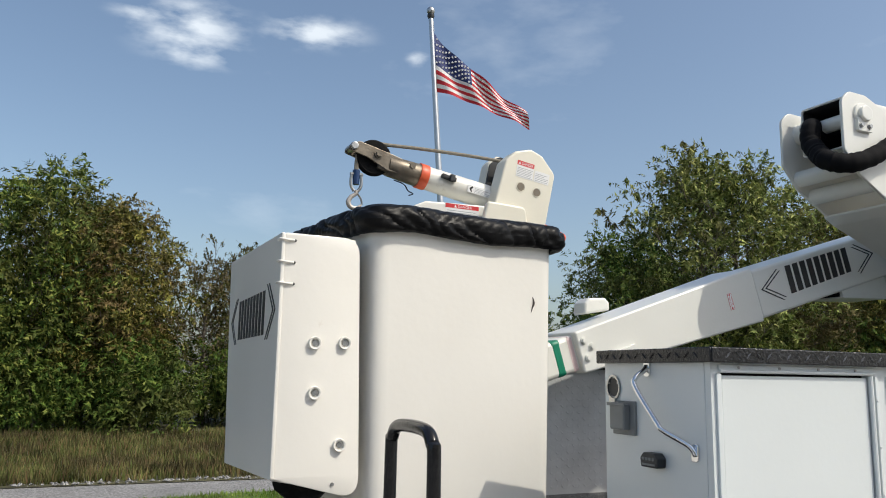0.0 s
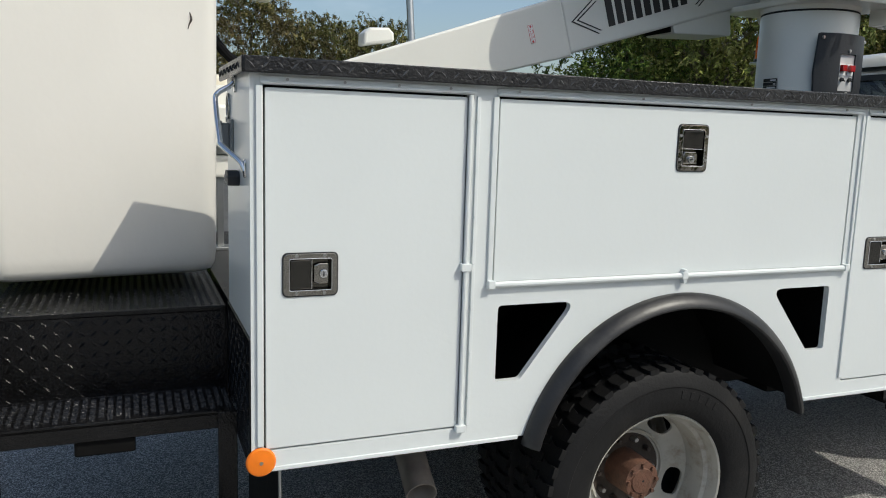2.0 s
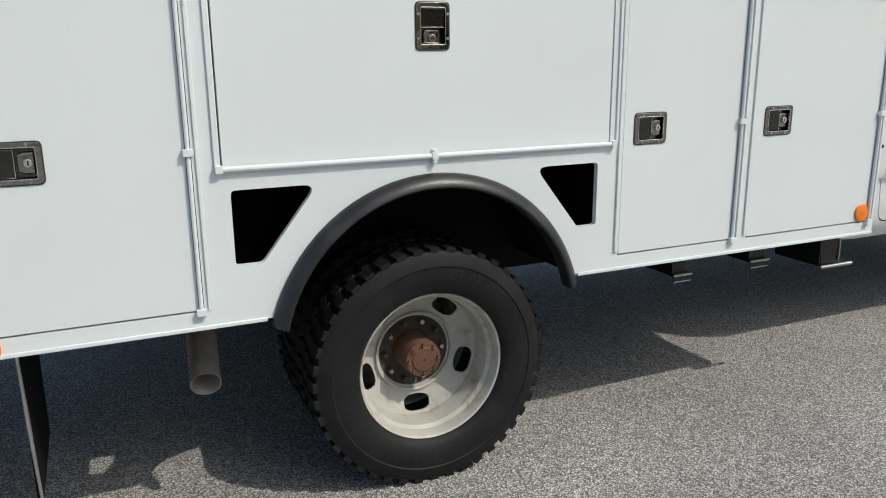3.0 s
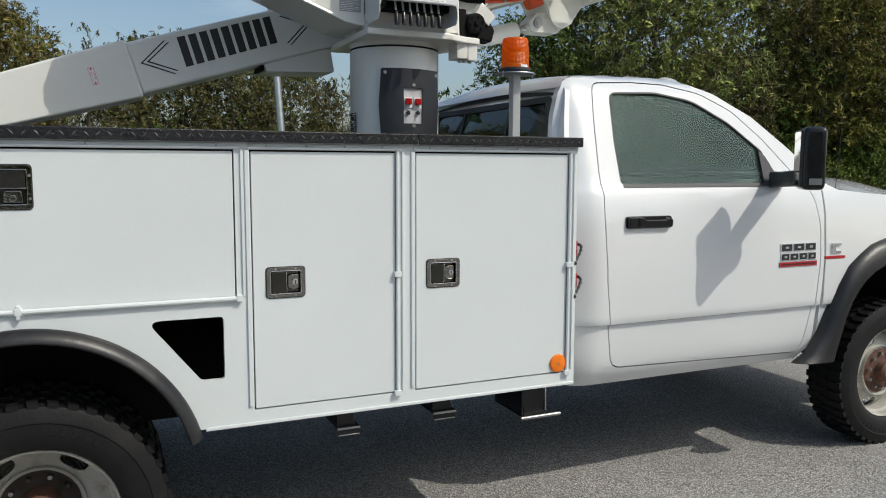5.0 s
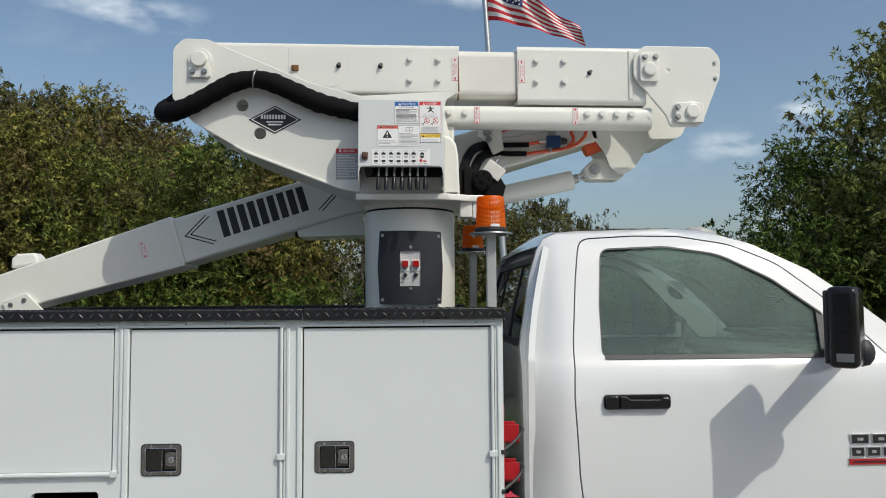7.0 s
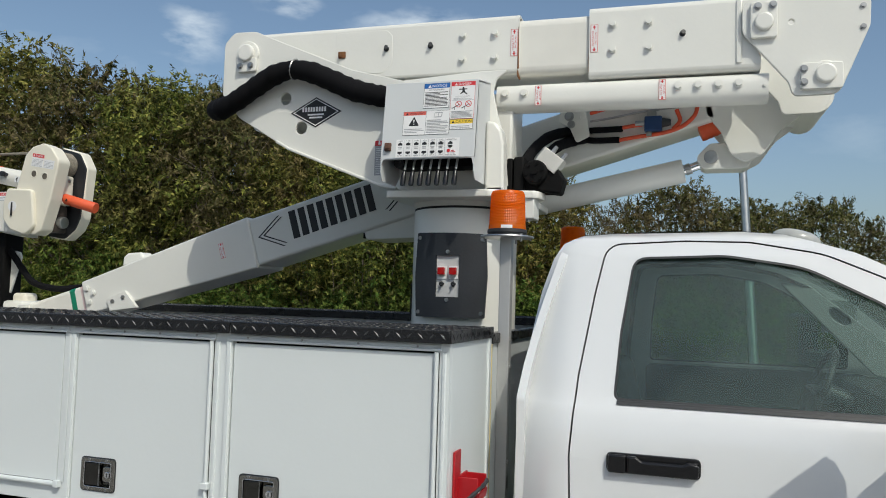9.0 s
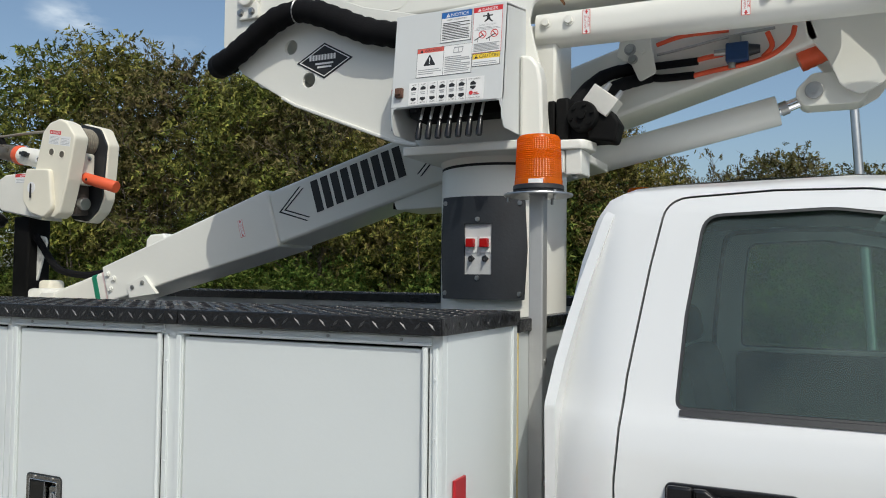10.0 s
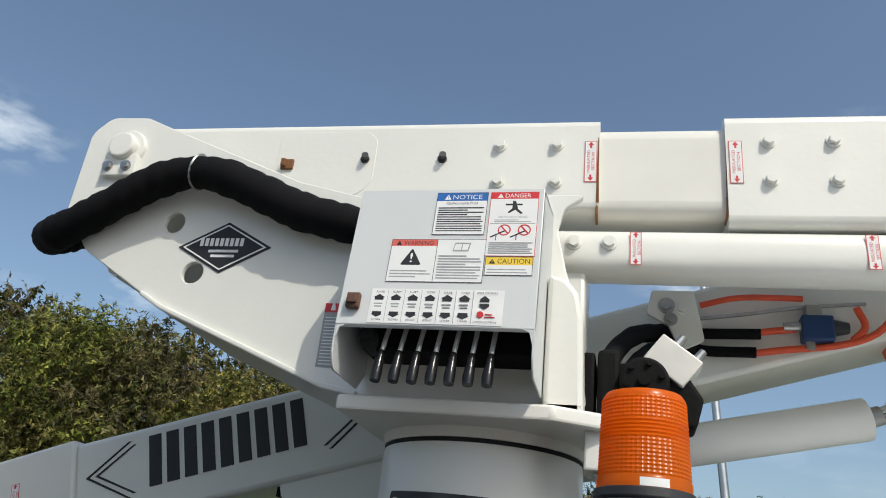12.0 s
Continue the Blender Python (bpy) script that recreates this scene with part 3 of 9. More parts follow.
def part(name, build, parent, label="", at=None):
    """Links a finished Mesh as one part under a thing or a part."""
    ob = new(name, build if isinstance(build, bpy.types.Mesh) else build.data(name))
    ob.parent = parent
    if parent is not None:
        ob.matrix_parent_inverse = parent.matrix_world.inverted()
    if at is not None:
        ob.matrix_basis = at
    if label:
        ob["label"] = label
    return ob


def thing(name, label, category, at=(0, 0, 0), group="", kind=""):
    ob = new(name)
    ob.empty_display_size = 0.1
    ob.matrix_basis = Matrix.Translation(at)
    ob.matrix_world = Matrix.Translation(at)
    return tagged(ob, label, category, group, kind)


def rounded(pts, r, n=5):
    """The outline with its corners rounded; r: one radius, or one for each corner."""
    rs = list(r) if hasattr(r, "__len__") else [r] * len(pts)
    out, k = [], len(pts)
    for i in range(k):
        p, a, b = Vector(pts[i]), Vector(pts[i - 1]), Vector(pts[(i + 1) % k])
        da, db = (a - p), (b - p)
        la, lb = da.length, db.length
        if rs[i] <= 0:
            out.append(tuple(p))
            continue
        da, db = da / la, db / lb
        half = math.acos(max(-1, min(1, da.dot(db)))) / 2
        d = min(rs[i] / math.tan(half), la * 0.49, lb * 0.49)
        p0, p1 = p + da * d, p + db * d
        for s in range(n + 1):
            t = s / n
            out.append(tuple((1 - t) ** 2 * p0 + 2 * t * (1 - t) * p + t * t * p1))
    return out


def rect(x0, x1, z0, z1, r=0.0, n=5):
    pts = [(x0, z0), (x1, z0), (x1, z1), (x0, z1)]
    return rounded(pts, r, n) if r else pts


def circle(x, z, r, n=24):
    return [(x + r * math.cos(2 * math.pi * i / n), z + r * math.sin(2 * math.pi * i / n)) for i in range(n)]


WORDS = {}


def word(text):
    """The mesh of a word, one unit high capitals, from the lower left corner, in the x-y plane."""
    if text not in WORDS:
        cu = bpy.data.curves.new("word", "FONT")
        cu.body, cu.resolution_u = text, 3
        ob = new("word", cu)
        me = bpy.data.meshes.new_from_object(ob.evaluated_get(bpy.context.evaluated_depsgraph_get()))
        bpy.data.objects.remove(ob)
        co = np.array([v.co[:] for v in me.vertices])
        lo, hi = co.min(0), co.max(0)
        WORDS[text] = (me, lo, hi)
    return WORDS[text]


for text in ("NOTICE", "RESPONSIBILITIES", "DANGER", "WARNING", "CAUTION", "INSULATED", "SECTION", "ELECTROCUTION HAZARD", "UPPER CONTROLS",
             "LOWER CONTROLS", "RAISE", "LOWER", "UP", "DOWN", "EXTEND", "RETRACT", "HOIST", "!"):
    word(text)


class Decal:
    """A flat label, drawn in metres from its lower left corner; each layer lies a little above the last."""

    def __init__(self, width, height, ground=None):
        self.b = Mesh(ground or paper)
        self.lift = 0.00045
        self.b.box(0, width, 0, height, -0.0006, 0.0003)

    def bar(self, x0, x1, y0, y1, material):
        self.lift += 0.00004
        self.b.use(material).box(x0, x1, y0, y1, 0, self.lift)
        return self

    def shape(self, pts, material, holes=()):
        self.lift += 0.00004
        self.b.use(material).prism(pts, 0, self.lift, axis="z", holes=holes)
        return self

    def border(self, x0, x1, y0, y1, t, material):
        return self.shape(rect(x0, x1, y0, y1), material, holes=[rect(x0 + t, x1 - t, y0 + t, y1 - t)])

    def text(self, body, x0, x1, y0, y1, material, turn=False):
        me, lo, hi = word(body)
        self.lift += 0.00004
        if turn:
            m = Matrix.Translation((x1, y0, self.lift)) @ pose(0, 0, 0, 0, 0, 90) @ Matrix.Diagonal(((y1 - y0) / (hi[0] - lo[0]), (x1 - x0) / (hi[1] - lo[1]), 1, 1)) @ Matrix.Translation((-lo[0], -lo[1], 0))
        else:
            m = Matrix.Translation((x0, y0, self.lift)) @ Matrix.Diagonal(((x1 - x0) / (hi[0] - lo[0]), (y1 - y0) / (hi[1] - lo[1]), 1, 1)) @ Matrix.Translation((-lo[0], -lo[1], 0))
        self.b.use(material).mesh(me, m)
        return self

    def lines(self, x0, x1, y0, y1, count, material, seed=1, fill=0.55):
        """Small print that cannot be read: rows of bars."""
        rng = random.Random(seed)
        step = (y1 - y0) / count
        for i in range(count):
            self.bar(x0, x1 - (x1 - x0) * rng.choice((0, 0, 0.04, 0.1, 0.35)), y0 + i * step, y0 + i * step + step * fill * 0.7, material)
        return self


FACE = Matrix(((1, 0, 0, 0), (0, 0, -1, 0), (0, 1, 0, 0), (0, 0, 0, 1)))  # a label that faces -y, upright


def facing(x, y, z, lean=0.0, turn=0.0, roll=0.0):
    """The pose of a label with its lower left corner at the place, facing -y; lean tips its top back."""
    return pose(x, y, z, lean, 0, turn) @ FACE @ pose(0, 0, 0, 0, 0, roll)


def tread(b, origin, u, v, nu, nv, pitch=0.03, size=(0.013, 0.0035), h=0.0022):
    """Raised lozenges of tread plate over a rectangle that runs along u and v from the origin."""
    o, u, v = Vector(origin), Vector(u).normalized(), Vector(v).normalized()
    n = u.cross(v)
    verts, faces = [], []
    for i in range(nu):
        for j in range(nv):
            c = o + u * (i + 0.5) * pitch + v * (j + 0.5) * pitch
            d = (u + v) if (i + j) % 2 else (u - v)
            d = d.normalized()
            e = n.cross(d)
            k = len(verts)
            verts += [c - d * size[0], c + e * size[1], c + d * size[0], c - e * size[1], c - d * size[0] * 0.6 + n * h, c + d * size[0] * 0.6 + n * h]
            faces += [(k, k + 1, k + 5, k + 4), (k + 1, k + 2, k + 5), (k + 2, k + 3, k + 4, k + 5), (k + 3, k, k + 4)]
    me = bpy.data.meshes.new("tmp")
    me.from_pydata([tuple(q) for q in verts], [], faces)
    for p in me.polygons:
        p.material_index = b.k
    b.bm.from_mesh(me)
    bpy.data.meshes.remove(me)
    return b


# ------------------------------------------------------------------ utility body: side compartments, bed, caps
BODY_L, BODY_W = 3.22, 2.40
ARCH_X, ARCH_Z, ARCH_R = 1.25, 0.515, 0.523
DOORS = {"rear": (0.035, 0.540, 0.722, 1.590), "middle": (0.632, 1.882, 1.112, 1.590), "second": (1.942, 2.448, 0.722, 1.590), "front": (2.530, 3.176, 0.722, 1.590)}

utility_body = thing("utility_body", "white steel utility body with side compartments and black tread caps", "truck body", (1.6, 1.2, 0.67))


def arch(r, n=28, x=ARCH_X, z=ARCH_Z, low=0.672):
    a = math.asin((low - z) / r)
    return [(x + r * math.cos(a + (math.pi - 2 * a) * i / n), z + r * math.sin(a + (math.pi - 2 * a) * i / n)) for i in range(n + 1)]


TRI_REAR = rounded([(0.648, 0.836), (0.724, 0.836), (0.890, 1.047), (0.648, 1.047)], [0.014, 0.02, 0.022, 0.014])
TRI_FRONT = rounded([(1.768, 0.836), (1.842, 0.836), (1.842, 1.047), (1.602, 1.047)], [0.02, 0.014, 0.014, 0.022])
outline = [(0.0, 0.672), (0.0, 1.640), (BODY_L, 1.640), (BODY_L, 0.672)] + arch(ARCH_R)
b = Mesh(white_paint)
b.prism(outline, 0.0, 0.02, holes=[rect(d[0] - 0.005, d[1] + 0.005, d[2] - 0.005, d[3] + 0.006) for d in DOORS.values()] + [TRI_REAR, TRI_FRONT])
b.box(0, 0.725, -0.004, 0.03, 0.664, 0.676, 0.003)
b.box(1.775, BODY_L, -0.004, 0.03, 0.664, 0.676, 0.003)
part("side_panel", b, utility_body)

# raised jambs and drip rails round each opening
for key, (x0, x1, z0, z1) in DOORS.items():
    b = Mesh(white_paint)
    b.box(x0 - 0.012, x1 + 0.02, -0.011, 0.001, z1 + 0.008, z1 + 0.014, 0.002)
    b.box(x0 - 0.012, x1 + 0.02, -0.004, 0.001, z1 + 0.012, z1 + 0.026, 0.001)
    b.box(x0 - 0.022, x0 - 0.007, -0.007, 0.001, z0 + (0.0 if key == "middle" else 0.01), z1 + 0.004, 0.002)
    b.box(x1 + 0.024, x1 + 0.034, -0.006, 0.001, z0, z1 + 0.004, 0.002)
    for i in range(4):
        b.use(zinc).cyl((x0 + 0.05 + (x1 - x0 - 0.1) * i / 3, -0.007, z1 + 0.019), (x0 + 0.05 + (x1 - x0 - 0.1) * i / 3, -0.0035, z1 + 0.019), 0.0035, n=8)
    part("door_trim", b, utility_body)


def latch(upright=False):
    """A recessed paddle latch with its tray, paddle, key cylinder and screws."""
    b = Mesh(latch_steel)
    w, h = 0.0655, 0.0515
    b.prism(rect(-w, w, -h, h, 0.014), -0.004, 0.0, bevel=0.0012, holes=[rect(-w + 0.014, w - 0.014, -h + 0.013, h - 0.013, 0.006)])
    b.use(flat_black).prism(rect(-w - 0.0025, w + 0.0025, -h - 0.0025, h + 0.0025, 0.015), -0.0018, 0.0002, holes=[rect(-w + 0.014, w - 0.014, -h + 0.013, h - 0.013, 0.006)])
    b.use(chrome).prism(rect(-w + 0.0125, w - 0.0125, -h + 0.0115, h - 0.0115, 0.006), -0.0058, 0.0, bevel=0.0008, holes=[rect(-w + 0.0148, w - 0.0148, -h + 0.0138, h - 0.0138, 0.005)])
    b.use(tray_steel).box(-w + 0.011, w - 0.011, 0.0145, 0.0165, -h + 0.010, h - 0.010)
    for x in (-w + 0.011, w - 0.0135):
        b.box(x, x + 0.0025, -0.002, 0.0150, -h + 0.010, h - 0.010)
    for z in (-h + 0.010, h - 0.0125):
        b.box(-w + 0.011, w - 0.011, -0.002, 0.0150, z, z + 0.0025)
    b.use(paddle_steel).prism([(-w + 0.0155, -0.0048), (0.000, -0.0020), (0.003, 0.0000), (0.003, 0.012), (-w + 0.0155, 0.012)], -h + 0.0155, h - 0.0155, axis="z", bevel=0.0026, seg=3)
    b.use(chrome).box(0.0022, 0.0042, -0.0030, 0.010, -h + 0.0160, h - 0.0160, 0.0006)
    b.use(latch_steel).prism(rounded([(0.009, -0.021), (0.022, -0.027), (0.049, -0.027), (0.049, 0.027), (0.022, 0.027), (0.009, 0.021)], 0.006), 0.005, 0.0145, bevel=0.0042, seg=3)
    b.use(chrome).cyl((0.033, -0.001, 0.0), (0.033, 0.010, 0.0), 0.0105, n=16, bevel=0.001)
    b.use(seam_dark).box(0.0315, 0.0345, -0.0014, -0.0005, -0.006, 0.006)
    b.use(zinc)
    for x in (-0.034, 0.034):
        for z in (-h + 0.0055, h - 0.0055):
            b.cyl((x, -0.0065, z), (x, -0.003, z), 0.0042, n=10)
    if upright:
        bmesh.ops.transform(b.bm, matrix=pose(0, 0, 0, 0, 90, 0), verts=b.bm.verts)
    return b.data("latch")


LATCH, LATCH_UP = latch(), latch(True)
LATCH_AT = {"rear": (0.1415, 1.1525), "middle": (1.249, 1.478), "second": (2.050, 1.150), "front": (2.636, 1.151)}
for key, (x0, x1, z0, z1) in DOORS.items():
    lx, lz = LATCH_AT[key]
    hw, hh = (0.046, 0.060) if key == "middle" else (0.060, 0.046)
    b = Mesh(white_paint)
    b.prism(rounded(rect(x0, x1, z0, z1), 0.004, 2), 0.001, 0.022, bevel=0.0015, holes=[rect(lx - hw, lx + hw, lz - hh, lz + hh)])
    door = part("compartment_door", b, utility_body, "white horizontal compartment door" if key == "middle" else "white upright compartment door")
    part("latch", LATCH_UP if key == "middle" else LATCH, door, "stainless recessed paddle latch", pose(lx, 0.0005, lz))
    b = Mesh(white_paint)
    if key == "middle":
        b.tube([(x0 - 0.012, -0.008, z0 - 0.006), (x1 + 0.012, -0.008, z0 - 0.006)], 0.0085, smooth=1)
        for x in (x0 - 0.012, (x0 + x1) / 2 - 0.01, x1 + 0.012):
            b.box(x - 0.010, x + 0.010, -0.018, 0.001, z0 - 0.016, z0 + 0.006, 0.002)
        b.box((x0 + x1) / 2 - 0.016, (x0 + x1) / 2 - 0.004, -0.017, 0.001, z0 - 0.028, z0 + 0.014, 0.002)
        b.use(seam_dark).box(x0, x1, -0.0015, 0.002, z0 - 0.003, z0 + 0.0015)
    else:
        b.tube([(x1 + 0.006, -0.006, z0 - 0.006), (x1 + 0.006, -0.006, z1 + 0.005)], 0.006, smooth=1)
        zc = (z0 + z1) / 2
        for z in (z0 - 0.004, zc):
            b.box(x1 - 0.008, x1 + 0.020, -0.016, 0.001, z - 0.010, z + 0.010, 0.002)
        b.use(seam_dark).box(x1 + 0.0120, x1 + 0.0142, -0.0012, 0.002, z0 - 0.004, z1 + 0.003)
        b.use(white_paint)
        for i in range(7):
            z = z0 + 0.08 + (z1 - z0 - 0.14) * i / 6
            b.cyl((x1 + 0.0285, -0.0085, z), (x1 + 0.0285, -0.005, z), 0.0034, n=8)
    part("hinge", b, door)
    # Dark sheet behind the door, so that the shaded gap round it reads black.
    b = Mesh(seam_dark)
    b.box(x0 - 0.02, x1 + 0.02, 0.028, 0.034, z0 - 0.02, z1 + 0.012)
    part("door_seal", b, utility_body)

for x, z in ((0.022, 0.692), (3.142, 0.758)):
    b = Mesh(orange_flat)
    b.lathe([(0, 0.011), (0.02, 0.0105), (0.033, 0.008), (0.0365, 0.004), (0.0365, 0.0)], n=28, m=pose(x, 0.0, z, 90))
    b.use(zinc).cyl((x, -0.0125, z), (x, -0.010, z), 0.0045, n=10)
    part("reflector", b, utility_body, "round orange reflector")

# boxes of the compartments
b = Mesh(white_paint)
b.box(0.0, 0.02, 0.022, 0.43, 1.0, 1.640, 0.002)
b.box(BODY_L - 0.02, BODY_L, 0.022, 0.43, 0.672, 1.640, 0.002)
b.box(0.02, BODY_L - 0.02, 0.41, 0.43, 1.0, 1.640)
b.box(BODY_L - 0.004, BODY_L + 0.006, 0.405, 0.432, 0.70, 1.622, 0.002)
b.use(bedliner).box(-0.004, 0.02, 0.004, 0.45, 0.672, 0.998, 0.002)
tread(b, (-0.0045, 0.44, 0.68), (0, -1, 0), (0, 0, 1), 14, 10)
part("compartment_shell", b, utility_body)

for name, dims in (("floor_pan", (0.02, 0.575, 0.03, 0.40, 0.68, 0.70)), ("floor_pan", (1.915, 3.20, 0.03, 0.40, 0.68, 0.70)), ("wheel_box_back", (0.56, 1.94, 0.40, 0.408, 0.60, 1.10)),
                   ("wheel_box_top", (0.585, 1.905, 0.03, 0.40, 1.092, 1.10)), ("wheel_box_end", (0.575, 0.585, 0.03, 0.40, 0.68, 1.10)), ("wheel_box_end", (1.905, 1.915, 0.03, 0.40, 0.68, 1.10))):
    b = Mesh(chassis_black)
    b.box(*dims)
    part(name, b, utility_body)
b = Mesh(chassis_black)
outer, inner = arch(0.548), arch(0.533)
b.prism(outer + inner[::-1], 0.02, 0.62)
part("wheel_house", b, utility_body)

b = Mesh(flare_rubber)
rows = []
for i, (x, z) in enumerate(arch(1.0, 40, 0, 0, 0.0)):
    a = math.radians(13.5) + (math.pi - 2 * math.radians(13.5)) * i / 40
    c, s = math.cos(a), math.sin(a)
    prof = [(0.529, -0.001), (0.530, -0.012), (0.524, -0.024), (0.513, -0.036), (0.502, -0.045), (0.493, -0.047), (0.488, -0.043), (0.486, -0.034), (0.487, 0.012), (0.494, 0.016)]
    rows.append([(ARCH_X + r * c, y, ARCH_Z + 0.01 + r * s) for r, y in prof])
b.grid(rows, loop=True, caps=True)
part("fender_flare", b, utility_body, "worn black rubber wheel arch flare")


def cap(x0, x1, y0, y1, lip):
    """A black tread plate lid with folded edges; lip: -1 or 1, the side on which it overhangs."""
    b = Mesh(tread_black)
    b.box(x0, x1, y0, y1, 1.646, 1.656, 0.003)
    edge = y0 if lip < 0 else y1
    b.box(x0, x1, edge - 0.004, edge + 0.004, 1.620, 1.657, 0.003)
    n = int((x1 - x0) / 0.033)
    tread(b, (x0, y0 + 0.01, 1.656), (1, 0, 0), (0, 1, 0), n, int((y1 - y0 - 0.02) / 0.033), 0.033)
    if lip < 0:
        b.use(tread_worn_glint)
        tread(b, (x0, edge - 0.004, 1.622), (1, 0, 0), (0, 0, 1), n, 1, 0.033, (0.0120, 0.0030), 0.0022)
    return b.use(tread_black)


CAPS = ((-0.016, 2.526), (2.530, 3.226))
for x0, x1 in CAPS:
    b = cap(x0, x1, -0.022, 0.445, -1)
    if x0 < 0:
        b.box(x0 - 0.004, x0 + 0.004, -0.022, 0.445, 1.620, 1.657, 0.003)
        tread(b, (x0 - 0.004, 0.44, 1.622), (0, -1, 0), (0, 0, 1), 13, 1, 0.033, (0.0120, 0.0034), 0.0026)
    else:
        b.box(x1 - 0.004, x1 + 0.004, -0.022, 0.445, 1.620, 1.657, 0.003)
        tread(b, (x1 + 0.004, -0.02, 1.622), (0, 1, 0), (0, 0, 1), 13, 1, 0.033, (0.0120, 0.0034), 0.0026)
    part("tread_cap", b, utility_body, "black sprayed tread plate cap")
b = cap(-0.016, 3.226, 1.955, 2.422, 1)
b.box(-0.016, 3.226, 1.951, 1.959, 1.618, 1.657, 0.002)
part("tread_cap", b, utility_body, "black sprayed tread plate cap")
b = Mesh(white_paint)
b.box(0.0, BODY_L, 2.38, BODY_W, 0.672, 1.640)
b.box(0.0, 0.02, 1.97, 2.38, 0.672, 1.640, 0.002)
b.box(BODY_L - 0.02, BODY_L, 1.99, 2.38, 0.672, 1.640, 0.002)
b.use(tread_grey).box(0.0, BODY_L, 1.97, 1.99, 1.0, 1.636)
tread(b, (0.02, 1.97, 1.02), (1, 0, 0), (0, 0, 1), 90, 18, 0.033)
part("far_compartment", b, utility_body)
b = Mesh(bedliner)
b.box(0.0, BODY_L, 0.43, 1.97, 0.977, 1.0)
part("bed_floor", b, utility_body)
b = Mesh(white_paint)
b.box(BODY_L - 0.02, BODY_L, 0.432, 1.968, 1.0, 1.60, 0.002)
b.use(tread_black).box(BODY_L - 0.03, BODY_L + 0.01, 0.434, 1.966, 1.60, 1.634, 0.003)
part("bulkhead", b, utility_body)
b = Mesh(yellow_seal)
b.box(BODY_L + 0.001, BODY_L + 0.007, 0.434, 0.442, 0.75, 1.60, 0.001)
part("sealant_strip", b, utility_body)

# rear face fittings of the right compartment
grab_handle = thing("grab_handle", "bent chrome grab handle bolted on the body", "handle", (0.0, 0.16, 1.5))
b = Mesh(chrome)
b.tube([(-0.004, 0.235, 1.612), (-0.014, 0.234, 1.600), (-0.046, 0.230, 1.580), (-0.052, 0.222, 1.555), (-0.052, 0.140, 1.470), (-0.048, 0.122, 1.452), (-0.014, 0.068, 1.418), (-0.004, 0.056, 1.395)], 0.0070, n=12, smooth=5)
part("bar", b, grab_handle)
for y, z in ((0.235, 1.606), (0.058, 1.402)):
    b = Mesh(chrome)
    b.prism(rounded([(y - 0.013, z - 0.022), (y + 0.013, z - 0.022), (y + 0.013, z + 0.022), (y - 0.013, z + 0.022)], 0.010), -0.006, 0.0, axis="x", bevel=0.0015)
    b.use(zinc).bolt(-0.006, y, z, 0.006, 0.005, (-1, 0, 0), washer=False)
    part("foot", b, grab_handle)

inlet = thing("power_inlet", "round grey power inlet with a flap on the body", "socket", (0.0, 0.385, 1.55))
b = Mesh(stainless)
b.prism(circle(0, 0, 0.031, 28), -0.006, 0.0, axis="x", bevel=0.0015, holes=[circle(0, 0, 0.025, 24)], m=pose(0, 0.386, 1.553) @ Matrix.Diagonal((1, 1, 1.15, 1)))
b.use(flat_black).cyl((-0.0015, 0.386, 1.553), (-0.0005, 0.386, 1.553), 0.026)
b.use(stainless).box(-0.010, -0.003, 0.372, 0.400, 1.510, 1.524, 0.002)
b.use(zinc)
for y in (0.366, 0.406):
    b.cyl((-0.004, y, 1.565), (-0.001, y, 1.565), 0.003, n=8)
part("ring", b, inlet)

outlet = thing("outlet_cover", "grey plastic weatherproof outlet cover on the body", "socket", (0.0, 0.34, 1.46))
b = Mesh(grey_plastic)
b.box(-0.008, 0.0, 0.285, 0.385, 1.425, 1.517, 0.002)
part("plate", b, outlet)
b = Mesh(grey_plastic)
b.box(-0.030, -0.006, 0.306, 0.372, 1.438, 1.508, 0.006)
b.box(-0.034, -0.028, 0.300, 0.378, 1.503, 1.513, 0.002)
part("lid", b, outlet)

plug_box = thing("trailer_socket", "small black trailer plug socket on the body", "socket", (0.0, 0.22, 1.37))
b = Mesh(flat_black)
b.prism(rounded([(0.172, 1.352), (0.236, 1.352), (0.239, 1.376), (0.226, 1.389), (0.182, 1.389), (0.169, 1.376)], 0.006), -0.030, 0.0, axis="x", bevel=0.003)
part("housing", b, plug_box)
b = Mesh(grey_plastic)
for i in range(4):
    b.box(-0.0325, -0.029, 0.181 + i * 0.013, 0.189 + i * 0.013, 1.370, 1.377, 0.001)
b.box(-0.032, -0.029, 0.179, 0.230, 1.357, 1.362, 0.001)
part("contacts", b, plug_box)

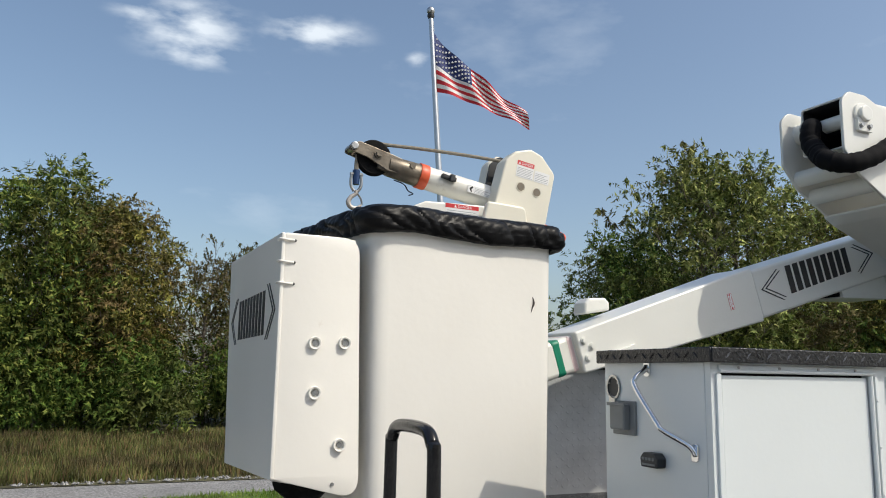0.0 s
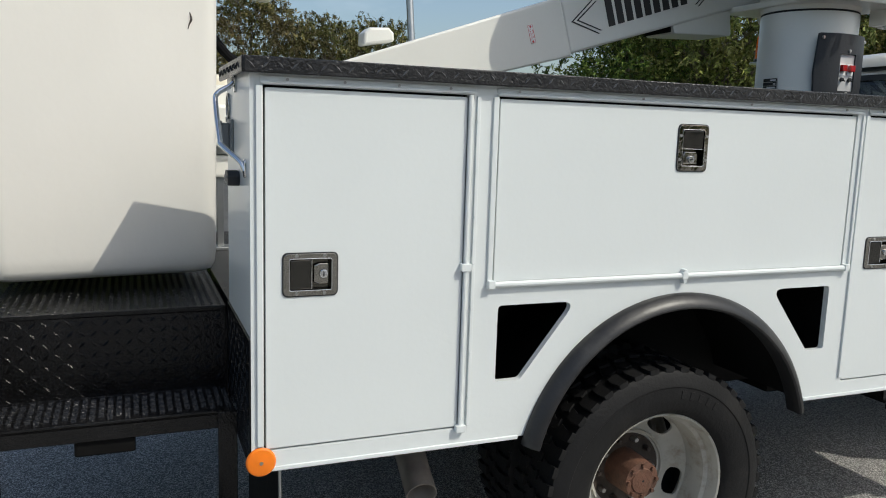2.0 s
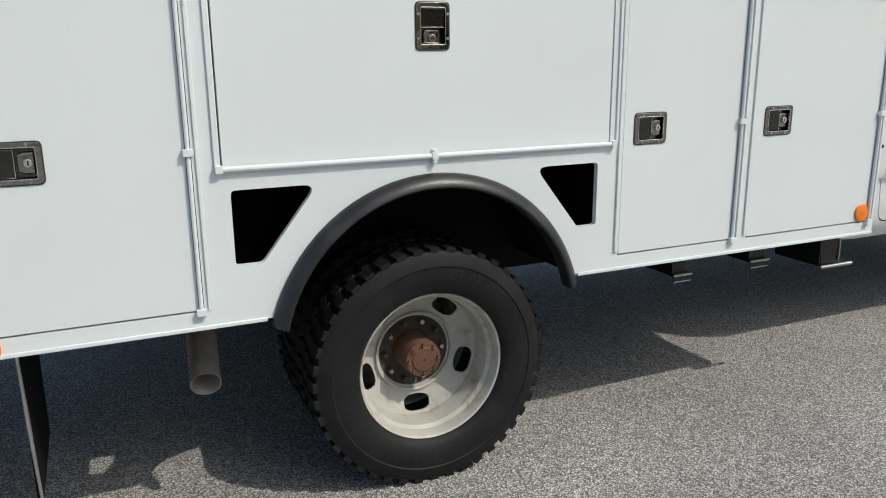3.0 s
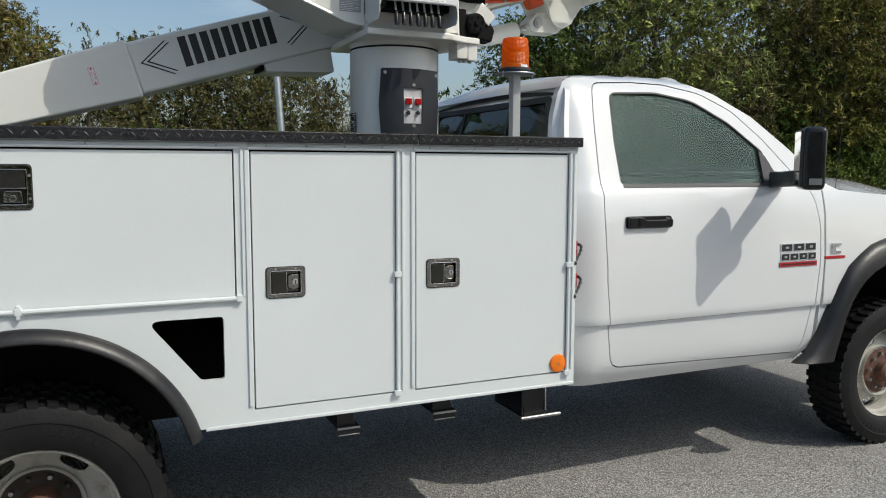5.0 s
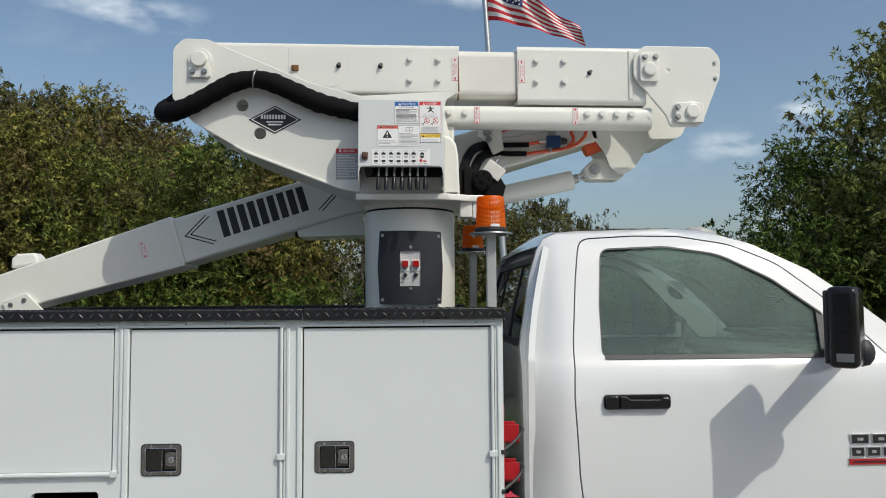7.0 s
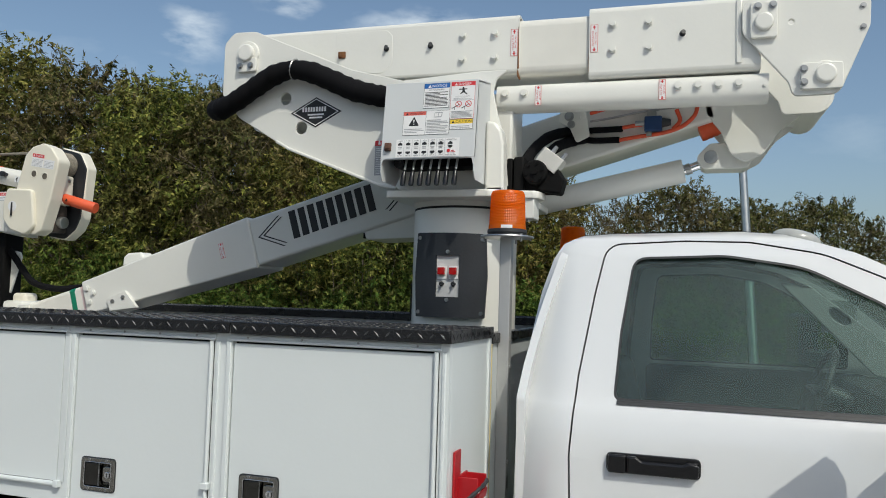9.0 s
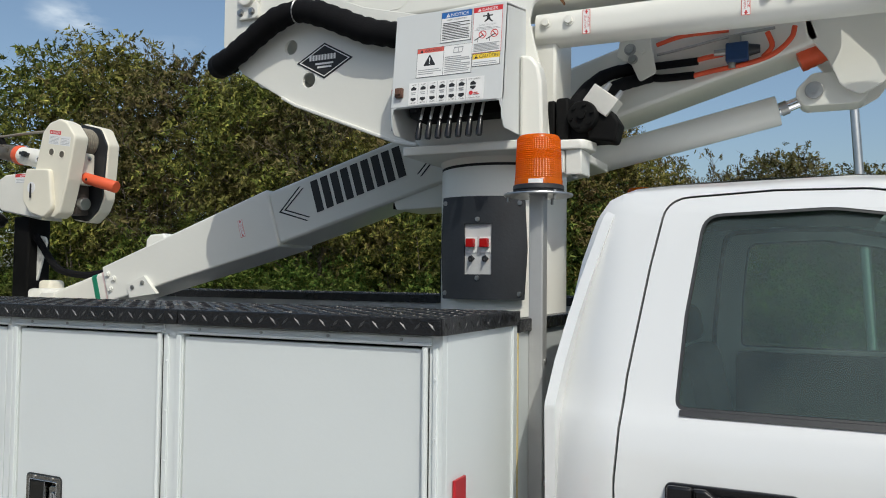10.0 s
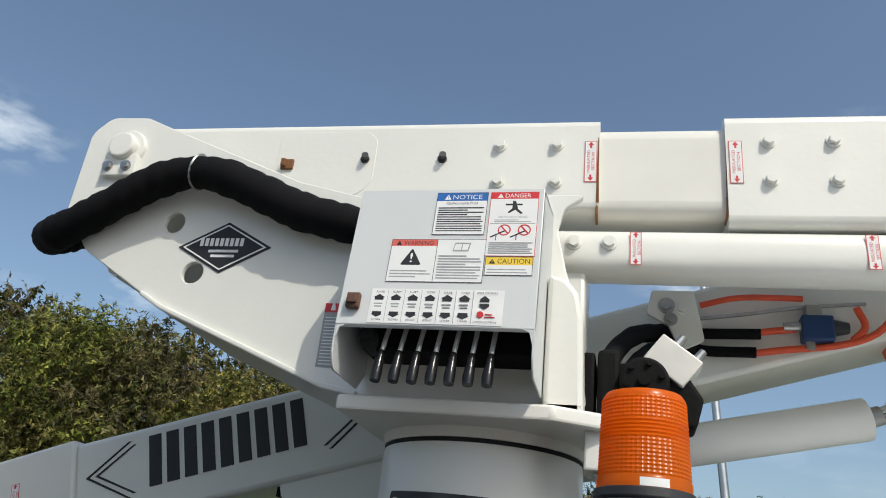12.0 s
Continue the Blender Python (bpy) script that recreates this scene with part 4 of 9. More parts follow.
# red chock holders on the front face
for k, z in enumerate((1.210, 1.075)):
    holder = thing("chock_holder", "red steel chock holder with a black rubber strap", "bracket", (3.23, 0.2, z), "chock holders")
    b = Mesh(red_paint)
    b.box(3.221, 3.228, 0.050, 0.108, z - 0.060, z + 0.105, 0.002)
    part("back_strap", b, holder)
    b = Mesh(red_paint)
    b.box(3.226, 3.285, 0.086, 0.092, z - 0.030, z + 0.030, 0.002)
    b.box(3.221, 3.227, 0.110, 0.185, z - 0.030, z + 0.030, 0.002)
    b.box(3.226, 3.285, 0.179, 0.185, z - 0.026, z + 0.026, 0.002)
    b.prism(rounded([(3.226, z - 0.038), (3.285, z - 0.038), (3.290, z - 0.012), (3.284, z - 0.012), (3.280, z - 0.032), (3.226, z - 0.032)], 0.002), 0.092, 0.179, bevel=0.001)
    part("pocket", b, holder)
    b = Mesh(flat_black)
    b.tube([(3.288, 0.175, z + 0.010), (3.298, 0.13, z + 0.014), (3.296, 0.078, z + 0.008), (3.268, 0.045, z - 0.018), (3.215, 0.005, z - 0.050)], 0.0055, n=8, smooth=6, wobble=0.28)
    part("strap", b, holder, "ribbed black rubber strap")
    b = Mesh(flat_black)
    b.lathe([(0, -0.007), (0.006, -0.006), (0.0085, 0.0), (0.006, 0.006), (0, 0.007)], 12, pose(3.215, -0.001, z - 0.051, 90))
    part("strap_knob", b, holder)
scrap = thing("tape_scrap", "torn scrap of bright pink marking tape", "tape", (3.224, 0.09, 1.0))
b = Mesh(tape_pink)
b.prism([(3.224, 0.982), (3.286, 0.984), (3.262, 0.994), (3.252, 1.006), (3.243, 0.996), (3.224, 0.994)], 0.088, 0.0895)
part("tape", b, scrap)

# under the body
b = Mesh(chassis_black)
b.box(2.05, 3.15, 0.42, 0.74, 0.52, 0.70, 0.02)
part("tank", b, utility_body)
b = Mesh(chassis_black)
b.box(0.02, 3.2, 0.42, 1.98, 0.82, 0.976)
part("subframe", b, utility_body)
for x, w, low in ((2.28, 0.07, 0.590), (2.665, 0.08, 0.600), (3.075, 0.11, 0.535)):
    b = Mesh(pipe_black)
    b.prism([(x - w / 2, 0.60), (x - w / 2 + 0.015, low), (x + w / 2, low), (x + w / 2 - 0.012, 0.685), (x - w / 2, 0.685)], 0.070, 0.076)
    b.box(x - w / 2, x + w / 2 + 0.012, 0.060, 0.30, low - 0.006, low + 0.004, 0.002)
    b.prism([(0.30, 0.685), (0.076, 0.66), (0.070, low), (0.30, low)], x - w / 2, x - w / 2 + 0.008, axis="x")
    hanger = part("hanger", b, utility_body, "glossy black step hanger")
    b = Mesh(zinc)
    if w > 0.1:
        b.tube([(x - w / 2 - 0.012, 0.052, low - 0.006), (x + w / 2 + 0.060, 0.052, low - 0.006)], 0.0075, n=12, smooth=1)
        b.box(x + w / 2 - 0.004, x + w / 2 + 0.002, 0.064, 0.070, low + 0.01, 0.68, 0.001)
    else:
        b.box(x - w / 2 - 0.004, x + w / 2 + 0.012, 0.050, 0.056, low - 0.004, low + 0.004, 0.001)
        b.box(x - w / 2, x + w / 2 + 0.010, 0.054, 0.060, low - 0.028, low - 0.024, 0.001)
        b.use(pipe_black).box(x - w / 2, x + w / 2 + 0.010, 0.056, 0.060, low - 0.026, low, 0.001)
    part("lip", b, hanger, "bare metal lip of the step hanger")

exhaust = thing("exhaust_pipe", "dull steel exhaust tailpipe pointing out under the body", "exhaust", (0.6, 0.45, 0.45))
b = Mesh(exhaust_steel)
axis0, axis1 = Vector((0.62, 0.80, 0.56)), Vector((0.575, 0.337, 0.362))
turn = (axis1 - axis0).to_track_quat("Z", "Y").to_matrix().to_4x4()
ln = (axis1 - axis0).length
b.lathe([(0.050, 0), (0.050, ln), (0.0475, ln), (0.0465, ln - 0.002), (0.0465, 0)], 28, Matrix.Translation(axis0) @ turn)
part("tailpipe", b, exhaust)
b = Mesh(chassis_black)
b.cyl(axis0 + (axis1 - axis0) * 0.35, axis0 + (axis1 - axis0) * 0.37, 0.046)
part("pipe_inside", b, exhaust)
b = Mesh(chassis_black)
b.tube([(0.61, 0.68, 0.54), (0.61, 0.70, 0.70), (0.61, 0.70, 0.83)], 0.012, smooth=1)
part("hanger", b, exhaust)

mud_flap = thing("mud_flap", "black rubber mud flap with a bright strip for the glint on its edge", "mud flap", (0.09, 0.35, 0.4))
b = Mesh(chassis_black)
b.box(0.078, 0.086, 0.08, 0.62, 0.17, 0.684, 0.002)
part("flap", b, mud_flap)
# Bright tube along the edge, in place of a glint of light.
b = Mesh(aluminium)
b.tube([(0.080, 0.074, 0.66), (0.084, 0.072, 0.45), (0.09, 0.074, 0.22)], [0.004, 0.006, 0.004], smooth=4)
part("edge", b, mud_flap)

# ------------------------------------------------------------------ tailshelf behind the body
tailshelf = thing("tailshelf", "black sprayed steel tailshelf with a step and tread plate", "truck bumper", (-0.4, 1.2, 0.9))
SX0, SX1, SY = -0.74, -0.62, 0.45
b = Mesh(bedliner)
deck = [(SX0, 0.0), (SX1, 0.0), (SX1, SY), (-0.006, SY), (-0.006, BODY_W - SY), (SX1, BODY_W - SY), (SX1, BODY_W), (SX0, BODY_W)]
b.prism(deck, 0.9705, 0.986, axis="z", bevel=0.003)
tread(b, (SX1, SY + 0.01, 0.986), (1, 0, 0), (0, 1, 0), 27, 66, 0.0225, (0.0095, 0.0028), 0.0018)
tread(b, (SX0 + 0.01, 0.01, 0.986), (1, 0, 0), (0, 1, 0), 4, 19, 0.0225, (0.0095, 0.0028), 0.0018)
part("deck", b, tailshelf)
b = Mesh(bedliner)
b.box(SX1, -0.006, SY, SY + 0.008, 0.69, 0.970)
tread(b, (SX1 + 0.006, SY, 0.70), (1, 0, 0), (0, 0, 1), 20, 9, 0.03)
b.box(SX1 - 0.008, SX1, 0.004, SY, 0.74, 0.970, 0.002)
part("step_panel", b, tailshelf, "black tread plate panel behind the step")
b = Mesh(bedliner)
b.box(SX0, SX0 + 0.008, 0.0, BODY_W, 0.80, 0.970, 0.002)
b.box(SX0, SX1, BODY_W - 0.01, BODY_W, 0.80, 0.970)
b.box(-0.70, -0.02, 0.9, 1.5, 0.70, 0.98)
part("rear_beam", b, tailshelf)
b = Mesh(bedliner)
b.prism(rect(SX0, SX1, 0.81, 0.970), 0.012, 0.02, bevel=0.002)
b.box(SX0, SX1, 0.0, 0.03, 0.970, 0.970, 0.003)
b.box(SX0 + 0.002, SX1, 0.01, 0.05, 0.800, 0.815, 0.002)
part("light_panel", b, tailshelf)
tail_light = thing("tail_light", "round red tail light in a black rubber ring", "tail light", (-0.682, 0.0, 0.905))
b = Mesh(flare_rubber)
b.lathe([(0.040, 0.0), (0.041, 0.010), (0.034, 0.015), (0.031, 0.010), (0.031, 0.0)], 28, pose(-0.684, 0.012, 0.905, 90))
part("ring", b, tail_light)
b = Mesh(red_lens)
b.lathe([(0, 0.016), (0.018, 0.0145), (0.028, 0.0105), (0.031, 0.006), (0.031, 0.001)], 28, pose(-0.684, 0.012, 0.905, 90))
part("lens", b, tail_light)
side_light = thing("marker_light", "small red marker light on the tailshelf end", "tail light", (-0.744, 0.06, 0.93))
b = Mesh(red_lens)
b.box(-0.752, -0.740, 0.02, 0.10, 0.895, 0.960, 0.003)
part("lens", b, side_light)


def grip_step(name, label, x0, x1, y0, y1, z, depth):
    """A serrated step: side channels and rows of teeth."""
    t = thing(name, label, "step", ((x0 + x1) / 2, (y0 + y1) / 2, z))
    b = Mesh(bedliner)
    b.box(x0, x1, y0, y0 + 0.012, z - depth, z, 0.002)
    b.box(x0, x1, y1 - 0.012, y1, z - depth, z, 0.002)
    b.box(x0, x1, y0, y1, z - 0.012, z - 0.006)
    part("channel", b, t)
    b = Mesh(bedliner)
    nx, ny = int((x1 - x0) / 0.021), int((y1 - y0 - 0.03) / 0.042)
    for i in range(nx):
        for j in range(ny):
            x = x0 + (i + 0.5) * (x1 - x0) / nx
            y = y0 + 0.03 + (j + 0.5 * (i % 2)) * (y1 - y0 - 0.05) / ny
            b.prism([(y, z - 0.008), (y + 0.026, z - 0.008), (y + 0.021, z + 0.004), (y + 0.013, z - 0.001), (y + 0.005, z + 0.004)], x - 0.0065, x + 0.0065, axis="x")
    part("teeth", b, t, "serrated black teeth")
    return t


grip_step("upper_step", "black serrated grip step recessed in the tailshelf", SX1 - 0.008, -0.012, 0.235, SY - 0.002, 0.748, 0.050)
low = grip_step("lower_step", "black serrated hanging step below the tailshelf", -0.60, -0.03, 0.045, 0.26, 0.474, 0.075)
for x in (-0.055, -0.62):
    b = Mesh(bedliner)
    b.box(x, x + 0.05, 0.225, 0.238, 0.40, 0.745, 0.002)
    b.box(x + 0.01, x + 0.04, 0.06, 0.24, 0.40, 0.43)
    part("hanger", b, low)

step_hook = thing("tow_step_block", "dark steel block under the recessed step", "bracket", (-0.33, 0.3, 0.68))
b = Mesh(chassis_black)
b.box(-0.405, -0.260, 0.245, 0.45, 0.655, 0.700, 0.006)
part("block", b, step_hook)
b = Mesh(chassis_black)
b.box(-0.390, -0.275, 0.425, 0.46, 0.690, 0.738)
part("bracket", b, step_hook)

guard_loop = thing("guard_loop", "glossy black bent pipe grab loop standing on the tailshelf", "handle", (-0.69, 0.17, 0.986))
b = Mesh(pipe_black)
LX = -0.702
b.tube([(LX, 0.045, 0.985), (LX, 0.045, 1.39), (LX, 0.055, 1.435), (LX, 0.098, 1.462), (LX, 0.252, 1.462), (LX, 0.295, 1.435), (LX, 0.305, 1.39), (LX, 0.305, 0.985)], 0.0150, n=16, smooth=5)
part("pipe", b, guard_loop)
for y in (0.045, 0.305):
    b = Mesh(pipe_black)
    b.lathe([(0.030, 0), (0.028, 0.006), (0.019, 0.012), (0.015, 0.02)], 18, pose(LX, y, 0.985))
    part("weld", b, guard_loop)

for k, y in enumerate((0.43, 1.00)):
    bumper = thing("dock_bumper", "black rubber dock bumper block behind the tailshelf", "bumper", (-0.80, y + 0.1, 0.87), "dock bumpers")
    b = Mesh(chassis_black)
    b.box(-0.890, -0.752, y - 0.01, y + 0.13, 0.760, 0.888, 0.008)
    part("block", b, bumper)
    b = Mesh(pipe_black)
    b.box(-0.756, -0.739, y - 0.035, y + 0.15, 0.76, 0.925, 0.003)
    b.bolt(-0.757, y + 0.135, 0.905, 0.007, 0.006, (-1, 0, 0), washer=False)
    part("mount", b, bumper)

# ------------------------------------------------------------------ cab of the truck
truck = thing("chassis_cab_truck", "white single cab chassis truck with black flares", "truck", (4.3, 1.2, 0.5))
SIDE = [(0.50, 0.33), (0.55, 0.300), (0.60, 0.262), (0.64, 0.245), (0.70, 0.236), (0.80, 0.2300), (0.833, 0.2268), (0.839, 0.2125), (0.846, 0.2085), (0.90, 0.206), (1.1, 0.205), (1.3, 0.220), (1.42, 0.244), (1.47, 0.276), (1.9, 0.448), (1.95, 0.485), (1.985, 0.55), (2.05, 0.8)]
MIRROR_Y = Matrix.Translation((0, 2.4, 0)) @ Matrix.Diagonal((1, -1, 1, 1))


def side_y(x, z):
    y = float(np.interp(z, [a for a, _ in SIDE], [c for _, c in SIDE]))
    if x < 3.51:
        y += 0.115 * ((3.51 - x) / 0.175) ** 2
    if x > 4.9:
        y += 0.02 * ((x - 4.9) / 0.5) ** 2 * (1 if z > 1.2 else 0.3)
    return y


def bend(v):
    return Vector((v.x, v.y + side_y(v.x, v.z), v.z))


CUTS = [((0, 0, z), (0, 0, 1)) for z in (0.57, 0.60, 0.62, 0.64, 0.67, 0.70, 0.75, 0.80, 0.833, 0.839, 0.846, 0.875, 0.9, 1.0, 1.1, 1.2, 1.3, 1.36, 1.42, 1.445, 1.47, 1.55, 1.7, 1.8, 1.9, 1.925, 1.95)]
CUTS += [((x, 0, 0), (1, 0, 0)) for x in (3.35, 3.37, 3.39, 3.41, 3.435, 3.46, 3.485, 3.51, 3.6, 3.9, 4.2, 4.5, 4.8, 5.0, 5.2, 5.4, 5.6)]
DOOR = rounded([(3.555, 0.825), (3.532, 1.03), (3.521, 1.31), (3.534, 1.524), (3.567, 1.77), (3.596, 1.931), (3.83, 1.944), (4.02, 1.941), (4.218, 1.906), (4.403, 1.824), (4.559, 1.689), (4.667, 1.568), (4.78, 1.44), (4.815, 1.374), (4.842, 1.24), (4.840, 1.05), (4.820, 0.83), (4.770, 0.592), (3.585, 0.634)],
               [0.3, 0.3, 0.3, 0.2, 0.1, 0.06, 0.2, 0.2, 0.3, 0.3, 0.3, 0.3, 0.08, 0.1, 0.2, 0.3, 0.2, 0.05, 0.07])
WINDOW = rounded([(3.636, 1.462), (3.647, 1.66), (3.677, 1.892), (3.95, 1.903), (4.170, 1.870), (4.370, 1.766), (4.548, 1.624), (4.556, 1.462)], [0.025, 0.2, 0.05, 0.3, 0.3, 0.3, 0.03, 0.02])
SHELL = [(3.345, 0.60), (3.336, 0.9), (3.336, 1.50), (3.386, 1.78), (3.420, 1.885), (3.450, 1.935), (3.510, 1.964), (3.60, 1.972), (4.0, 1.982), (4.120, 1.972), (4.305, 1.914), (4.532, 1.799), (4.716, 1.654), (4.866, 1.518), (4.872, 1.36), (4.868, 1.0), (4.845, 0.62), (4.80, 0.545), (3.42, 0.545)]


def grown(pts, d):
    """The outline moved outwards by d."""
    out, k = [], len(pts)
    for i in range(k):
        a, c = Vector(pts[i - 1]), Vector(pts[(i + 1) % k])
        t = (c - a)
        if t.length < 1e-9:
            out.append(pts[i])
            continue
        t.normalize()
        out.append((pts[i][0] + t.y * d, pts[i][1] - t.x * d))
    return out


area = sum(DOOR[i - 1][0] * DOOR[i][1] - DOOR[i][0] * DOOR[i - 1][1] for i in range(len(DOOR)))
GAP = 0.0055 if area > 0 else -0.0055
for flip in (None, MIRROR_Y):
    b = Mesh(cab_paint)
    b.prism(SHELL, 0.0, 0.035, holes=[grown(DOOR, GAP)], cuts=CUTS, warp=bend, m=flip)
    part("cab_side", b, truck)
    b = Mesh(cab_paint)
    b.prism(DOOR, 0.0, 0.035, holes=[WINDOW], cuts=CUTS, warp=bend, m=flip)
    door = part("cab_door", b, truck, "white cab door with black handle")
    b = Mesh(side_glass)
    b.prism(grown(WINDOW, 2 * GAP), 0.010, 0.013, cuts=CUTS[18:24], warp=bend, m=flip)
    pane = part("window_pane", b, door, "green tinted side window")
    pane.visible_shadow = False
    b = Mesh(flat_black)
    b.prism(grown(WINDOW, 1.2 * GAP), 0.001, 0.016, holes=[grown(WINDOW, -1.2 * GAP)], cuts=CUTS[18:24], warp=bend, m=flip)
    b.prism([(3.648, 1.453), (4.56, 1.453), (4.56, 1.464), (3.648, 1.464)], -0.005, 0.006, warp=bend, m=flip)
    b.prism([(4.50, 1.455), (4.62, 1.455), (4.555, 1.60), (4.52, 1.63)], -0.003, 0.012, warp=bend, m=flip)
    part("window_seal", b, door)
    b = Mesh(headliner)
    b.prism(rounded([(3.60, 0.72), (4.74, 0.72), (4.78, 1.40), (4.60, 1.445), (3.62, 1.445)], 0.03), 0.045, 0.075, cuts=CUTS, warp=bend, m=flip)
    part("door_lining", b, door, "dark grey inner door lining")
    b = Mesh(seam_dark)
    b.prism(grown(DOOR, 1.6 * GAP), 0.036, 0.044, holes=[grown(DOOR, -1.6 * GAP)], cuts=CUTS, warp=bend, m=flip)
    part("door_gap", b, door)
    b = Mesh(pipe_black if flip is None else flat_black)
    hy = side_y(3.75, 1.295)
    b.prism(rounded([(3.626, 1.268), (3.882, 1.268), (3.882, 1.324), (3.626, 1.324)], 0.016), hy - 0.007, hy + 0.004, bevel=0.003, m=flip)
    b.box(3.632, 3.682, hy - 0.024, hy - 0.004, 1.270, 1.321, 0.006, m=flip, seg=3)
    b.prism(rounded([(3.684, 1.272), (3.876, 1.272), (3.878, 1.310), (3.850, 1.316), (3.835, 1.308), (3.725, 1.308), (3.708, 1.320), (3.684, 1.320)], [0.008, 0.012, 0.012, 0.01, 0.008, 0.008, 0.006, 0.004]), hy - 0.025, hy - 0.004, bevel=0.006, seg=3, m=flip)
    b.box(3.640, 3.690, hy - 0.012, hy + 0.010, 1.272, 1.318, 0.006, m=flip)
    b.box(3.840, 3.875, hy - 0.012, hy + 0.010, 1.274, 1.316, 0.006, m=flip)
    b.use(seam_dark).box(3.680, 3.686, hy - 0.014, hy - 0.006, 1.278, 1.316, m=flip)
    part("door_handle", b, door, "glossy black door handle")
    # fender with its arch
    fend = [(4.878, 0.60), (4.882, 1.0), (4.885, 1.36), (4.877, 1.485), (5.0, 1.430), (5.2, 1.412), (5.6, 1.385), (6.1, 1.34), (6.20, 1.2), (6.20, 0.7), (5.94, 0.70), (5.86, 0.90), (5.71, 1.06), (5.46, 1.12), (5.20, 1.03), (5.05, 0.85), (4.955, 0.60)]
    b = Mesh(cab_paint)
    b.prism(fend, 0.0, 0.03, cuts=CUTS, warp=bend, m=flip)
    part("fender", b, truck)
    b = Mesh(flare_rubber)
    half = [(4.700, 0.548), (4.79, 0.59), (4.880, 0.705), (4.93, 0.82), (4.985, 0.935), (5.055, 1.035), (5.138, 1.095), (5.22, 1.140), (5.30, 1.160), (5.38, 1.175), (5.46, 1.180)]
    inner = [(4.930, 0.548), (4.945, 0.60), (4.960, 0.66), (4.995, 0.765), (5.03, 0.835), (5.075, 0.90), (5.14, 0.96), (5.205, 1.00), (5.28, 1.03), (5.37, 1.052), (5.46, 1.060)]
    full = half + [(10.92 - x, z) for x, z in half[-2::-1]]
    full_in = inner + [(10.92 - x, z) for x, z in inner[-2::-1]]
    rows = []
    for (xo, zo), (xi, zi) in zip(full, full_in):
        row = []
        for t, y in ((0.0, 0.235), (0.0, 0.205), (0.04, 0.190), (0.25, 0.166), (0.6, 0.152), (0.9, 0.150), (1.0, 0.162), (1.0, 0.235)):
            row.append((xo + (xi - xo) * t, y, zo + (zi - zo) * t))
        rows.append(row)
    b.grid(rows, m=flip)
    part("wheel_flare", b, truck, "wide black front wheel flare")
    b = Mesh(chassis_black)
    rows = [[(xi, y, zi) for y in (0.235, 0.8)] for xi, zi in full_in]
    b.grid(rows, m=flip)
    part("wheel_liner", b, truck)

# roof, windscreen, back wall, hood
RIDGE = [(3.432, 1.908), (3.454, 1.940), (3.512, 1.967), (3.60, 1.975), (3.8, 1.985), (4.0, 1.985), (4.120, 1.974)]
SCREEN = [(4.120, 1.974), (4.305, 1.916), (4.532, 1.801), (4.716, 1.656), (4.876, 1.513)]


def across(x, z, crown, y0, n=14):
    return [(x, y0 + (2.4 - 2 * y0) * i / n, z + crown * (1 - (2 * i / n - 1) ** 2)) for i in range(n + 1)]


b = Mesh(cab_paint)
b.grid([across(x, z, 0.028 * min(1, (x - 3.40) / 0.12), side_y(x, z) + 0.004) for x, z in RIDGE])
part("roof", b, truck)
b = Mesh(headliner)
b.grid([across(x, z - 0.035, 0.02, side_y(x, z) + 0.02) for x, z in RIDGE])
part("roof_lining", b, truck)
b = Mesh(dark_glass)
b.grid([[(x + 0.10 * (1 - (2 * i / 14 - 1) ** 2), y, z2) for i, (x, y, z2) in enumerate(across(x, z - 0.01, 0.02, side_y(x, z) + 0.03))] for x, z in SCREEN])
screen = part("windscreen", b, truck)
screen.visible_shadow = False
b = Mesh(cab_paint)
tilt = lambda v: Vector((v.x + 0.095 * max(0, (v.z - 1.45) / 0.45) ** 1.4, v.y, v.z))
b.prism(rounded([(0.30, 0.60), (2.10, 0.60), (2.13, 1.45), (1.95, 1.90), (1.86, 1.935), (0.54, 1.935), (0.45, 1.90), (0.27, 1.45)], 0.05), 3.350, 3.375, axis="x",
        holes=[rounded([(0.44, 1.50), (1.96, 1.50), (1.84, 1.86), (0.56, 1.86)], 0.05)], warp=tilt,
        cuts=[((0, 0, z), (0, 0, 1)) for z in (1.45, 1.55, 1.65, 1.75, 1.85)])
part("back_wall", b, truck)
b = Mesh(dark_glass)
b.prism(rounded([(0.43, 1.49), (1.97, 1.49), (1.85, 1.87), (0.55, 1.87)], 0.05), 3.356, 3.360, axis="x", warp=tilt, cuts=[((0, 0, z), (0, 0, 1)) for z in (1.55, 1.65, 1.75)])
pane = part("rear_window", b, truck, "dark rear window of the cab")
pane.visible_shadow = False
b = Mesh(flat_black)
b.prism(rounded([(0.425, 1.485), (1.975, 1.485), (1.855, 1.875), (0.545, 1.875)], 0.05), 3.348, 3.356, axis="x", holes=[rounded([(0.465, 1.515), (1.935, 1.515), (1.825, 1.845), (0.575, 1.845)], 0.05)], warp=tilt, cuts=[((0, 0, z), (0, 0, 1)) for z in (1.55, 1.65, 1.75)])
for y in (0.92, 1.46):
    b.prism(rect(y, y + 0.02, 1.50, 1.86), 3.350, 3.357, axis="x", warp=tilt, cuts=[((0, 0, z), (0, 0, 1)) for z in (1.55, 1.65, 1.75)])
part("rear_window_seal", b, truck)
b = Mesh(flat_black)
b.box(4.84, 4.96, 0.34, 2.06, 1.48, 1.505, 0.006)
part("cowl", b, truck)
b = Mesh(cab_paint)
rows = []
